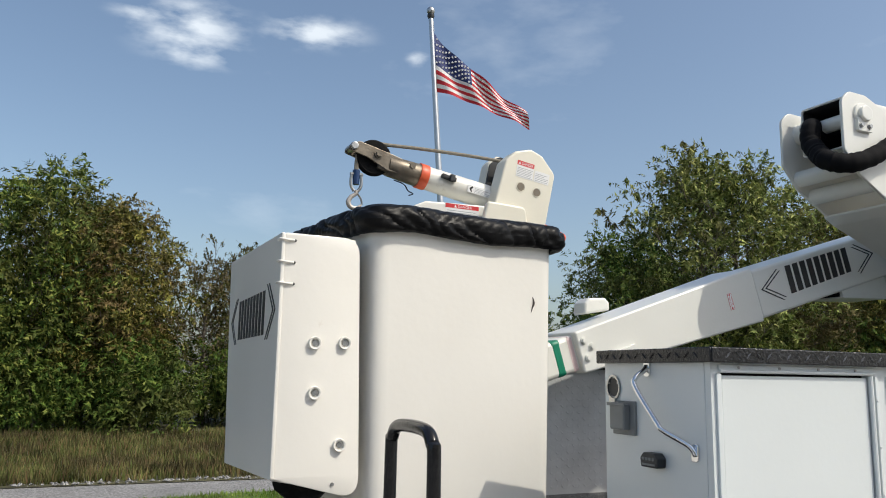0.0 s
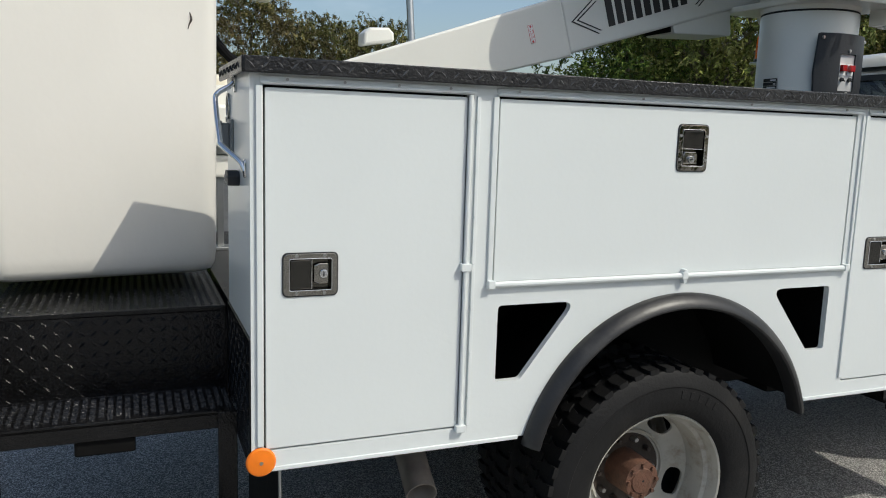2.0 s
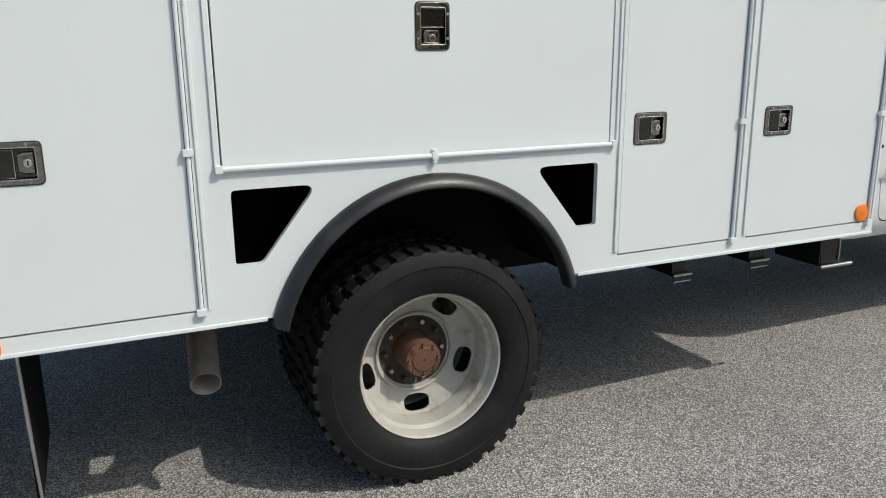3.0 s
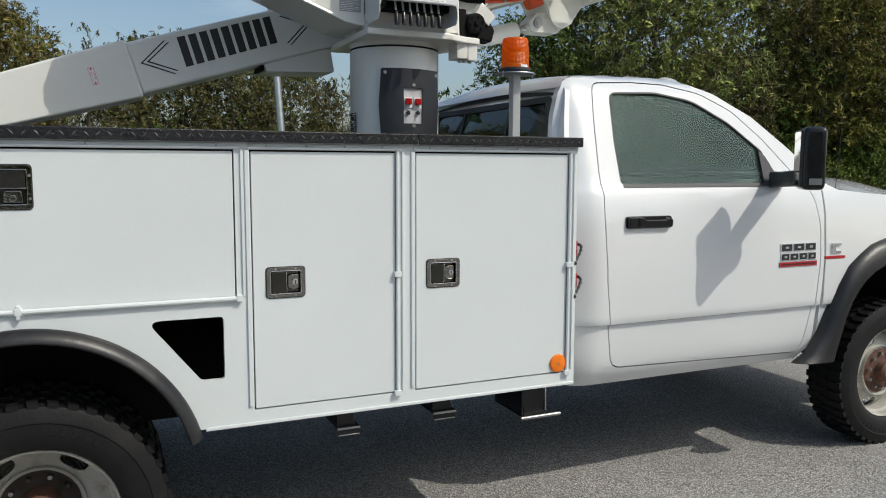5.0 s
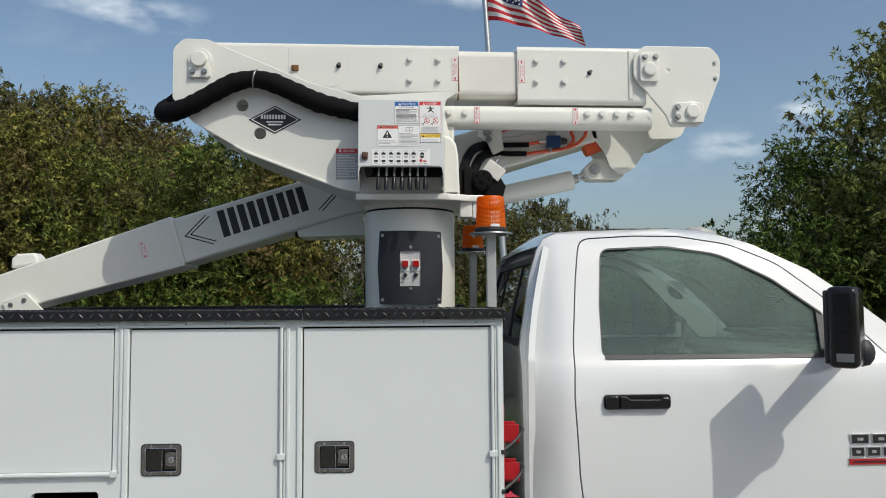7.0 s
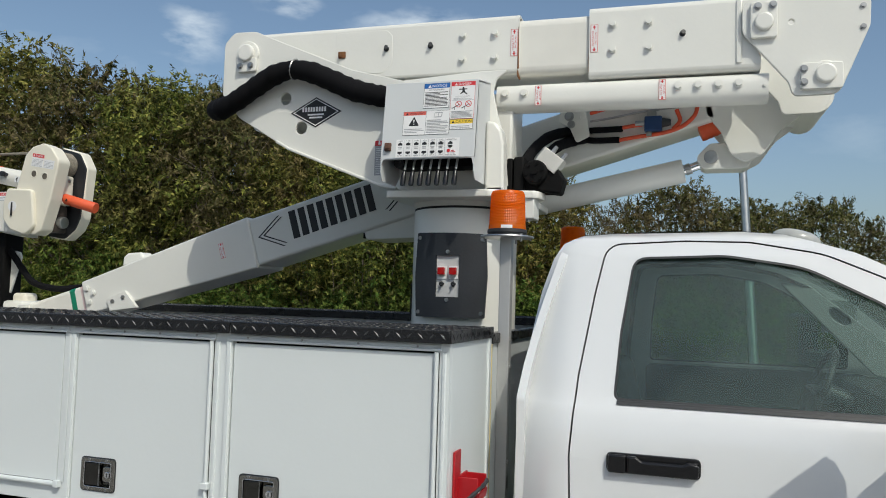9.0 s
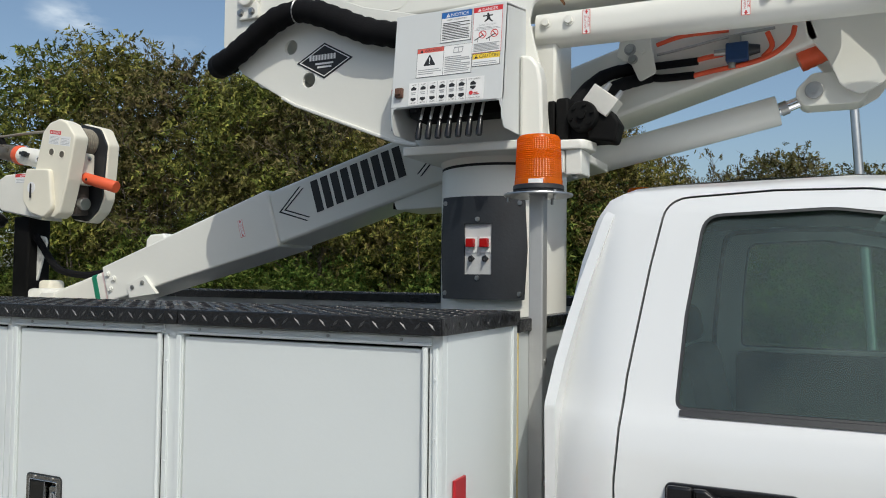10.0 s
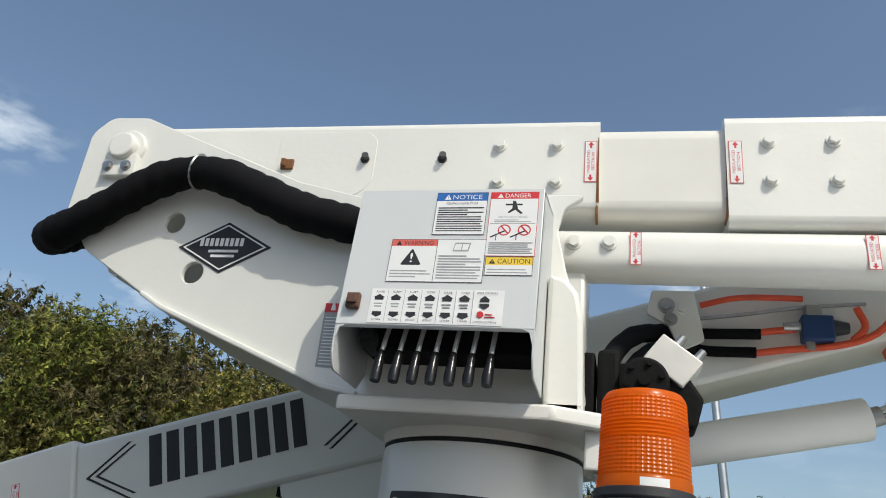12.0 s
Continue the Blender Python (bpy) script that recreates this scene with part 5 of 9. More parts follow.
for x, z, y0 in ((4.90, 1.448, 0.268), (5.0, 1.424, 0.262), (5.2, 1.406, 0.262), (5.5, 1.385, 0.266), (5.9, 1.345, 0.30), (6.15, 1.27, 0.40), (6.21, 1.16, 0.45)):
    rows.append([(x + 0.12 * (1 - (2 * i / 16 - 1) ** 2), y0 + (2.4 - 2 * y0) * i / 16, z + 0.112 * (1 - abs(2 * i / 16 - 1) ** 2.6) * (1 if x < 5.9 else 0.5)) for i in range(17)])
b.grid(rows)
part("hood", b, truck)
b = Mesh(flat_black)
b.box(6.17, 6.29, 0.42, 1.98, 0.72, 1.20, 0.03)
b.use(chrome).box(6.21, 6.41, 0.24, 2.16, 0.52, 0.76, 0.03)
part("grille", b, truck)
for y in (0.76, 1.57):
    b = Mesh(chassis_black)
    b.box(-0.55, 5.9, y, y + 0.07, 0.60, 0.82, 0.006)
    part("chassis_rail", b, truck, "dull black chassis rail")
for x in (0.1, 0.85, 1.75, 2.5, 3.3, 4.3):
    b = Mesh(chassis_black)
    b.box(x, x + 0.08, 0.83, 1.57, 0.64, 0.80)
    part("crossmember", b, truck)
b = Mesh(axle_brown)
b.cyl((1.262, 0.45, 0.42), (1.262, 1.95, 0.42), 0.055)
b.cyl((1.262, 1.08, 0.42), (1.262, 1.32, 0.42), 0.17, 0.15, 24, bevel=0.03)
part("axle", b, truck, "muddy brown rear axle")
for y in (0.80, 1.60):
    b = Mesh(chassis_black)
    for i in range(5):
        b.box(1.262 - 0.55 + i * 0.09, 1.262 + 0.55 - i * 0.09, y - 0.04, y + 0.04, 0.50 + i * 0.014, 0.512 + i * 0.014)
    part("leaf_spring", b, truck)
b = Mesh(headliner)
b.box(3.40, 4.85, 0.34, 2.06, 0.66, 0.72)
b.box(4.50, 4.86, 0.33, 2.07, 1.18, 1.44, 0.04)
part("cab_floor", b, truck)
for y in (0.42, 1.32):
    b = Mesh(seat_cloth)
    b.box(3.62, 4.15, y, y + 0.62, 0.86, 1.06, 0.05, seg=3)
    b.box(-0.07, 0.07, 0, 0.60, 0, 0.50, 0.05, m=pose(3.60, y + 0.01, 1.0, 0, -12, 0), seg=3)
    b.box(-0.05, 0.05, 0.19, 0.41, 0.52, 0.66, 0.04, m=pose(3.60, y + 0.01, 1.0, 0, -12, 0), seg=3)
    part("seat", b, truck, "grey cloth cab seat with headrest")
b = Mesh(flat_black)
b.tube([(4.36 + 0.07 * math.sin(a), 1.66 + 0.185 * math.cos(a), 1.40 + 0.17 * math.sin(a)) for a in [2 * math.pi * i / 16 for i in range(17)]], 0.016, smooth=2)
b.cyl((4.37, 1.66, 1.40), (4.52, 1.66, 1.34), 0.045)
b.box(4.34, 4.39, 1.48, 1.84, 1.385, 1.41, 0.01)
part("steering_wheel", b, truck)

b = Mesh(pillar_grey)
b.prism(rounded([(4.20, 1.905), (4.32, 1.895), (4.76, 1.545), (4.74, 1.44), (4.64, 1.45), (4.40, 1.70)], 0.03), 1.93, 1.955, bevel=0.006, holes=[[(4.495 + 0.055 * math.cos(a) * 0.78 - 0.026 * math.sin(a) * -0.62, 1.715 - 0.055 * math.cos(a) * 0.62 + 0.026 * math.sin(a) * 0.78) for a in [2 * math.pi * k / 20 for k in range(20)]]])
b.use(grey_plastic).box(4.42, 4.57, 1.956, 1.962, 1.64, 1.79)
part("pillar_trim", b, truck, "pale inner pillar trim with a grab opening")

for y in (0.60, 0.93, 1.2, 1.47, 1.80):
    b = Mesh(marker_lens)
    b.lathe([(0.0, 0.024), (0.012, 0.0232), (0.024, 0.020), (0.034, 0.0135), (0.041, 0.005), (0.044, -0.006), (0.044, -0.012)], 28, pose(4.165, y, 1.971 + 0.014 * (1 - abs(y - 1.2) / 0.6), 0, 12, 0) @ Matrix.Diagonal((1.65, 0.85, 1.0, 1)))
    part("roof_marker", b, truck, "clear cab roof marker light")

TURNED = Matrix.Translation((4.412, -0.070, 0)) @ pose(0, 0, 0, 0, 0, -38) @ Matrix.Translation((-4.412, 0.070, 0))
for flip in (None, MIRROR_Y):
    m = TURNED if flip is None else MIRROR_Y @ Matrix.Translation((4.412, -0.070, 0)) @ pose(0, 0, 0, 0, 0, -20) @ Matrix.Translation((-4.412, 0.070, 0))
    b = Mesh(pipe_black)
    b.box(4.362, 4.462, -0.172, -0.012, 1.445, 1.722, 0.024, m=m, seg=4)
    mirror = part("wing_mirror", b, truck, "tall black towing mirror")
    b = Mesh(flat_black)
    b.box(4.354, 4.368, -0.164, -0.020, 1.458, 1.710, 0.006, m=m)
    part("mirror_rim", b, mirror)
    b = Mesh(flat_black)
    arms = ((-0.030, 4.392, 4.448, 1.458, 1.535), (0.05, 4.415, 4.485, 1.456, 1.530), (0.15, 4.465, 4.550, 1.452, 1.525), (0.250, 4.510, 4.615, 1.446, 1.525))
    b.grid([[(x, y, z) for x, z in rect(x0, x1, z0, z1, 0.014, 4)] for y, x0, x1, z0, z1 in arms], loop=True, caps=True, m=flip)
    b.lathe([(0.0, 0.050), (0.024, 0.042), (0.038, 0.022), (0.042, 0.0), (0.038, -0.022), (0.024, -0.042), (0.0, -0.050)], 20, (flip or Matrix()) @ pose(4.478, -0.045, 1.492))
    part("mirror_arm", b, mirror)
    b = Mesh(chrome)
    b.box(4.3532, 4.3542, -0.156, -0.028, 1.53, 1.702, m=m)
    b.box(4.3532, 4.3542, -0.156, -0.028, 1.466, 1.522, m=m)
    part("mirror_glass", b, mirror)
    b = Mesh(grey_plastic)
    b.box(4.392, 4.445, -0.1735, -0.168, 1.468, 1.496, 0.001, m=m)
    part("mirror_marker", b, mirror, "pale marker lens on the mirror")

b = Mesh(flat_black)
b.tube([(5.03, 0.300, 1.395), (5.045, 0.300, 1.415)], [0.016, 0.007], smooth=1)
b.lathe([(0.024, 0), (0.022, 0.012), (0.012, 0.022), (0.008, 0.05), (0, 0.052)], 16, pose(5.025, 0.298, 1.385, 0, 12, 0))
b.tube([(5.035, 0.298, 1.43), (5.055, 0.298, 1.70), (5.07, 0.298, 2.05)], [0.0022, 0.0018, 0.0012], n=6, smooth=3)
part("antenna", b, truck)


def badge(x0, x1, z0, z1, letters, x_is):
    """A brand badge as plain raised blocks."""
    b = Mesh(chrome)
    w = (x1 - x0) / letters
    for i in range(letters):
        xa, xb = x0 + i * w + w * 0.06, x0 + (i + 1) * w - w * 0.06
        y = side_y(x_is, z0) - 0.006
        b.use(chrome).box(xa, xb, y, y + 0.010, z0, z1, 0.0015)
        b.use(ink).box(xa + 0.004, xb - 0.004, y - 0.0012, y + 0.001, z0 + 0.004, z1 - 0.004)
        b.use(chrome).box(xa + w * 0.3, xb - w * 0.3, y - 0.002, y + 0.001, z0 + (z1 - z0) * 0.36, z1 - (z1 - z0) * 0.36)
    return b


part("name_badge", badge(4.560, 4.806, 1.128, 1.168, 3, 4.7), truck, "chrome maker badge as plain blocks")
part("model_badge", badge(4.560, 4.806, 1.082, 1.120, 4, 4.7), truck, "chrome model badge as plain blocks")
b = Mesh(red_paint)
y = side_y(4.7, 1.06)
b.box(4.556, 4.812, y - 0.005, y + 0.004, 1.052, 1.074, 0.001)
b.use(ink).box(4.57, 4.80, y - 0.0056, y, 1.060, 1.066)
b.use(chrome).box(4.552, 4.816, y - 0.003, y + 0.003, 1.048, 1.078, 0.001)
part("badge_strip", b, truck, "red strip under the badge")
b = Mesh(chrome)
y = side_y(4.95, 1.13) - 0.008
b.prism(rounded([(4.915, 1.105), (4.985, 1.105), (4.985, 1.120), (4.945, 1.120), (4.945, 1.145), (4.985, 1.145), (4.985, 1.160), (4.915, 1.160)], 0.006), y, y + 0.012, bevel=0.002)
b.use(red_paint).box(4.872, 5.02, y + 0.003, y + 0.012, 1.078, 1.093, 0.001)
part("engine_badge", b, truck, "chrome engine badge over a red strip")


# ------------------------------------------------------------------ wheels
def tyre_mesh(seed):
    rng = random.Random(seed)
    b = Mesh(tyre_rubber)
    w = 0.115
    prof = [(0.249, w * 0.70), (0.257, w * 0.86), (0.278, w * 0.98), (0.315, w * 1.04), (0.345, w * 1.03), (0.348, w * 1.055), (0.354, w * 1.05), (0.372, w * 0.985), (0.386, w * 0.95), (0.395, w * 0.90), (0.397, w * 0.6), (0.398, 0)]
    prof = prof + [(r, -z) for r, z in prof[-2::-1]]
    b.lathe(prof, 72)
    lugs = 44
    for i in range(lugs):
        a = 360 / lugs * i
        for s in (-1, 1):
            m = pose(0, 0, 0, 0, 0, a + (180 / lugs if s > 0 else 0))
            b.prism(rounded([(-0.0205, w * 0.30), (0.0165, w * 0.38), (0.0205, w * 0.62), (0.0165, w * 0.93), (-0.0165, w * 0.93), (-0.0125, w * 0.62)], 0.003, 2), 0.392, 0.407, axis="x", m=m @ pose(0, 0, 0) @ Matrix.Diagonal((1, 1, s, 1)))
            b.box(0.384, 0.400, -0.0120, 0.0120, s * w * 0.90 - 0.003, s * w * 0.90 + 0.003, 0.002, m=m)
        m = pose(0, 0, 0, 0, 0, a + 90 / lugs)
        b.prism([(-0.017, -w * 0.20), (0.010, -w * 0.26), (0.021, 0.0), (0.010, w * 0.24), (-0.017, w * 0.18), (-0.008, 0.0)], 0.392, 0.405, axis="x", m=m)
    # raised sidewall marks as plain bars
    for a0 in (200, 20):
        for k in range(5):
            b.box(0.310, 0.336, -0.010, 0.006, w * 1.02, w * 1.02 + 0.0035, 0.001, m=pose(0, 0, 0, 0, 0, a0 + k * 6.2))
    return b.data("tyre")


def rim_mesh(deep):
    """A steel wheel with hand holes; deep: the dished outer wheel of a pair, else the bulging front one."""
    b = Mesh(wheel_paint)
    b.lathe([(0.250, 0.074), (0.2545, 0.088), (0.2505, 0.0935), (0.245, 0.090), (0.241, 0.078), (0.2395, 0.055), (0.238, 0.048), (0.226, 0.040), (0.222, 0.010), (0.220, -0.055), (0.240, -0.075), (0.252, -0.094), (0.252, -0.07)], 64)
    z0 = -0.076 if deep else 0.03
    holes = []
    for i in range(5):
        a = math.radians(72 * i + 18)
        hole = [(0.187 + 0.028 * math.copysign(abs(math.cos(t)) ** 0.7, math.cos(t)), 0.048 * math.copysign(abs(math.sin(t)) ** 0.8, math.sin(t))) for t in [2 * math.pi * (k + 0.5) / 18 for k in range(18)]]
        holes.append([(x * math.cos(a) - y * math.sin(a), x * math.sin(a) + y * math.cos(a)) for x, y in hole])
    sgn = 1 if deep else -1
    shape = lambda v: Vector((v.x, v.y, v.z + z0 + sgn * (0.036 if deep else 0.050) * max(0.0, (math.hypot(v.x, v.y) - 0.135) / 0.085) ** (1.3 if deep else 2)))
    b.prism(circle(0, 0, 0.223, 60), -0.008, 0.0, axis="z", holes=[circle(0, 0, 0.128, 40)] + holes, warp=shape, cuts=[((0.025 * k, 0, 0), (1, 0, 0)) for k in range(-8, 9)] + [((0, 0.025 * k, 0), (0, 1, 0)) for k in range(-8, 9)])
    ring = 0.014
    b.lathe([(0.146, z0 - 0.004), (0.142, z0 + ring), (0.135, z0 + ring - 0.004), (0.129, z0 - 0.02)], 44)
    return b.data("rim")


def hub_mesh(deep):
    b = Mesh(dark_dish)
    if deep:
        b.lathe([(0.0, -0.100), (0.06, -0.100), (0.105, -0.094), (0.127, -0.078)], 40)
        for i in range(10):
            a = math.radians(36 * i)
            b.use(zinc if i % 2 else dark_dish).cyl((0.105 * math.cos(a), 0.105 * math.sin(a), -0.093), (0.105 * math.cos(a), 0.105 * math.sin(a), -0.068), 0.011, 0.008, 6)
        b.use(hub_rust).lathe([(0.0, 0.022), (0.040, 0.021), (0.043, 0.017), (0.062, 0.015), (0.064, 0.002), (0.068, -0.100)], 36)
        for i in range(8):
            a = math.radians(45 * i + 10)
            b.cyl((0.053 * math.cos(a), 0.053 * math.sin(a), 0.012), (0.053 * math.cos(a), 0.053 * math.sin(a), 0.025), 0.0075, 0.007, 6)
        b.use(seam_dark).cyl((0, 0, 0.0215), (0, 0, 0.023), 0.004, n=10)
    else:
        b.use(hub_rust).lathe([(0.0, 0.105), (0.04, 0.103), (0.055, 0.09), (0.060, 0.05), (0.10, 0.04), (0.127, 0.035)], 36)
        for i in range(10):
            a = math.radians(36 * i)
            b.use(zinc).cyl((0.10 * math.cos(a), 0.10 * math.sin(a), 0.035), (0.10 * math.cos(a), 0.10 * math.sin(a), 0.06), 0.011, 0.009, 6)
    return b.data("hub")


TYRE, RIM_DEEP, RIM_OUT, HUB_DEEP, HUB_OUT = tyre_mesh(3), rim_mesh(True), rim_mesh(False), hub_mesh(True), hub_mesh(False)


def wheel(x, y, rim, hub, spin, right=True):
    at = Matrix.Translation((x, y, 0.402)) @ pose(0, 0, 0, 90 if right else -90, 0, 0) @ pose(0, 0, 0, 0, 0, spin)
    w = part("tyre", TYRE, truck, "worn black off-road tyre", at)
    for name, me, label in (("rim", rim, "stained cream steel rim"), ("hub", hub, "rusty brown hub")):
        if me:
            ob = new(name, me)
            ob.parent = w
            ob["label"] = label
    return w


wheel(1.262, 0.150, RIM_DEEP, HUB_DEEP, 36)
wheel(1.262, 0.42, RIM_OUT, None, 40)
wheel(1.262, 2.25, RIM_DEEP, HUB_DEEP, 30, False)
wheel(1.262, 1.98, RIM_OUT, None, 20, False)
wheel(5.50, 0.360, RIM_OUT, HUB_OUT, 25)
wheel(5.50, 2.04, RIM_OUT, HUB_OUT, 50, False)

# ------------------------------------------------------------------ aerial lift: pedestal, turret, booms
lift = thing("aerial_lift", "white articulated aerial lift folded over the truck", "aerial lift", (2.9, 1.2, 1.0))
PX, PY = 2.896, 1.2

b = Mesh(lift_paint)
b.lathe([(0.0, 2.1215), (0.224, 2.1215), (0.226, 2.10), (0.226, 1.02), (0.26, 1.005), (0.26, 1.0), (0, 1.0)], 64, pose(PX, PY, 0))
part("pedestal", b, lift)
b = Mesh(seam_dark)
b.lathe([(0.216, 2.116), (0.2245, 2.121), (0.2245, 2.129), (0.216, 2.134)], 64, pose(PX, PY, 0))
part("bearing_gap", b, lift)
b = Mesh(lift_paint)
b.lathe([(0.0, 2.19), (0.235, 2.19), (0.233, 2.165), (0.226, 2.1305), (0.0, 2.13)], 64, pose(PX, PY, 0))
part("bearing_ring", b, lift)
b = Mesh(lift_paint)
b.prism(rounded([(2.645, 0.88), (3.08, 0.88), (3.18, 0.935), (3.262, 0.950), (3.282, 1.04), (3.20, 1.14), (3.20, 1.53), (2.645, 1.53)], [0.01, 0.03, 0.03, 0.03, 0.04, 0.03, 0.01, 0.01]), 2.152, 2.183, axis="z", bevel=0.006)
part("turret_base", b, lift)
b = Mesh(lift_paint)
b.box(3.135, 3.194, 0.952, 1.06, 2.078, 2.154, 0.005)
b.box(3.196, 3.250, 0.956, 1.06, 2.072, 2.154, 0.005)
b.use(zinc)
for x in (3.165, 3.222):
    b.bolt(x, 0.985, 2.074, 0.010, 0.012, (0, 0, -1))
part("stop_block", b, lift, "white split stop block with bolts under it")

ARM = [(1.765, 2.66), (1.765, 2.90), (1.815, 2.95), (1.93, 2.945), (2.02, 2.905), (2.42, 2.735), (2.66, 2.672), (3.00, 2.690), (3.130, 2.690), (3.075, 2.655), (3.062, 2.60), (3.085, 2.50), (3.115, 2.40), (3.135, 2.205), (2.648, 2.205), (2.56, 2.222), (2.12, 2.392), (1.86, 2.545)]
HOLES = [circle(2.097, 2.622, 0.028), circle(2.182, 2.486, 0.028)]
for y0, y1, holes in ((0.985, 1.001, HOLES), (1.342, 1.358, [])):
    b = Mesh(lift_paint)
    b.prism(rounded(ARM, [0.03, 0.05, 0.05, 0.06, 0.05, 0.05, 0.05, 0.02, 0.01, 0.03, 0.04, 0.05, 0.05, 0.01, 0.02, 0.05, 0.04, 0.03]), y0, y1, bevel=0.003, holes=holes)
    part("turret_plate", b, lift)
for edge in ([(2.06, 2.422), (2.125, 2.386), (2.565, 2.216), (2.65, 2.200)],):
    b = Mesh(lift_paint)
    low = [(x, z + 0.014) for x, z in edge]
    b.prism(edge + low[::-1], 0.974, 1.368, bevel=0.004)
    part("arm_floor", b, lift)
for x, z in ((1.872, 2.602), (1.968, 2.520)):
    b = Mesh(lift_paint)
    b.cyl((x, 0.998, z), (x, 1.346, z), 0.042, n=28)
    part("spacer_tube", b, lift)
b = Mesh(lift_paint)
b.cyl((1.894, 0.998, 2.842), (1.894, 1.060, 2.842), 0.056, n=28)
b.cyl((1.894, 1.300, 2.842), (1.894, 1.346, 2.842), 0.056, n=28)
b.cyl((1.894, 1.058, 2.842), (1.894, 1.302, 2.842), 0.036, n=24)
part("pivot_tube", b, lift)
b = Mesh(lift_paint)
b.prism(rounded([(3.054, 2.181), (3.134, 2.181), (3.128, 2.37), (3.118, 2.425), (3.092, 2.458), (3.054, 2.466)], [0.003, 0.003, 0.06, 0.03, 0.03, 0.01]), 0.915, 0.987, bevel=0.011, seg=3)
b.box(2.66, 3.12, 1.10, 1.30, 2.181, 2.62, 0.01)
part("turret_neck", b, lift)


def pin(x, z, y=0.985, r=0.040, bolts=((-0.03, -0.06), (0.025, -0.06)), plate=None):
    """A pin end with its raised boss, keeper plate and two bolts."""
    b = Mesh(lift_paint)
    b.cyl((x, y + 0.002, z), (x, y - 0.012, z), r * 1.45, r * 1.4, 32, bevel=0.003)
    b.cyl((x, y - 0.010, z), (x, y - 0.034, z), r, r * 0.96, 28, bevel=0.006)
    b.prism(rounded(plate, 0.012), y - 0.018, y + 0.002, bevel=0.003)
    b.use(zinc)
    for dx, dz in bolts:
        b.bolt(x + dx, y - 0.018, z + dz, 0.011, 0.012)
    return b


part("pin", pin(1.894, 2.842, plate=[(1.845, 2.755), (1.945, 2.755), (1.945, 2.82), (1.845, 2.82)]), lift, "white pin with keeper plate")

# main boom over the cab, swung a little off the truck's line
SWING = Matrix.Translation((2.3, 1.2, 0)) @ pose(0, 0, 0, 0, 0, 1.6) @ Matrix.Translation((-2.3, -1.2, 0))
standing = set(lift.children)
b = Mesh(lift_paint)
b.prism(rect(1.055, 1.312, 2.700, 2.955, 0.02, 4), 1.86, 3.142, axis="x", holes=[rect(1.063, 1.304, 2.708, 2.947, 0.012, 3)])
b.prism(rounded([(2.30, 2.735), (2.53, 2.735), (2.572, 2.77), (2.572, 2.90), (2.545, 2.928), (2.30, 2.928)], [0.005, 0.05, 0.05, 0.03, 0.03, 0.005]), 1.0535, 1.056, bevel=0.001)
boom = part("main_boom_base", b, lift, "white steel base section of the main boom")
# Black paint of the boom's inside and its shade, both in one near-black.
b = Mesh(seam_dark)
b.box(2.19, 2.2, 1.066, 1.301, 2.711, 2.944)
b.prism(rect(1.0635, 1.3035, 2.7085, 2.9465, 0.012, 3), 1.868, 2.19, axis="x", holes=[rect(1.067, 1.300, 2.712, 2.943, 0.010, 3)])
part("boom_inside", b, boom, "black boom lining, with the shade of the open end in its colour")
b = Mesh(boot_white)
b.prism(rect(1.064, 1.304, 2.694, 2.936, 0.035, 5), 3.138, 3.438, axis="x")
part("insulated_section", b, lift, "smooth white fibreglass boom section")
b = Mesh(lift_paint)
b.prism(rect(1.050, 1.318, 2.662, 2.957, 0.024, 4), 3.434, 4.09, axis="x")
b.box(4.00, 4.02, 1.044, 1.052, 2.69, 2.94, 0.003)
tip_section = part("main_boom_tip", b, lift, "white steel tip section of the main boom")
for x, y0, z0 in ((3.139, 1.060, 2.690), (3.435, 1.060, 2.690)):
    b = Mesh(rust)
    b.box(x - 0.004, x + 0.002, y0 - 0.004, y0 + 0.05, z0 - 0.004, z0 + 0.05, 0.002)
    b.tube([(x, y0 - 0.0035, z0 + 0.03), (x, y0 - 0.0050, z0 + 0.09), (x, y0 - 0.0055, z0 + 0.21)], [0.0045, 0.003, 0.0012], n=6, smooth=2)
    part("rust_seep", b, lift, "brown rust seep at the boom joint")
for x0, ob in ((2.896, boom), (3.529, tip_section)):
    for dx in (0.0, 0.142):
        for z in (2.776, 2.880):
            b = Mesh(lift_paint)
            b.bolt(x0 + dx, 1.0545 if x0 < 3 else 1.0495, z, 0.0130, 0.016)
            part("boom_bolt", b, ob)
for x, z in ((2.75, 2.842), (3.800, 2.822), (2.545, 2.842)):
    b = Mesh(flat_black)
    b.tube([(x, 1.056, z), (x + 0.004, 1.035, z + 0.004)], [0.008, 0.009], smooth=1)
    b.cyl((x, 1.056, z), (x, 1.049, z), 0.012)
    part("grease_fitting", b, lift)
b = Mesh(rust)
b.box(2.315, 2.350, 1.046, 1.055, 2.812, 2.842, 0.003)
b.box(2.320, 2.332, 1.034, 1.050, 2.816, 2.838, 0.002)
part("rusty_clip", b, lift)

# leveling link under the boom
b = Mesh(lift_paint)
b.prism(rect(1.052, 1.165, 2.543, 2.656, 0.045, 6), 3.05, 4.12, axis="x")
link = part("leveling_link", b, lift, "white round-cornered leveling link")
for x, z, r in ((3.088, 2.612, 0.0138), (3.168, 2.612, 0.0138), (3.785, 2.612, 0.0138), (3.860, 2.612, 0.0138), (3.935, 2.612, 0.0138), (4.010, 2.612, 0.0138), (4.105, 2.600, 0.006)):
    b = Mesh(lift_paint)
    b.bolt(x, 1.052, z, r, r)
    part("link_bolt", b, link)

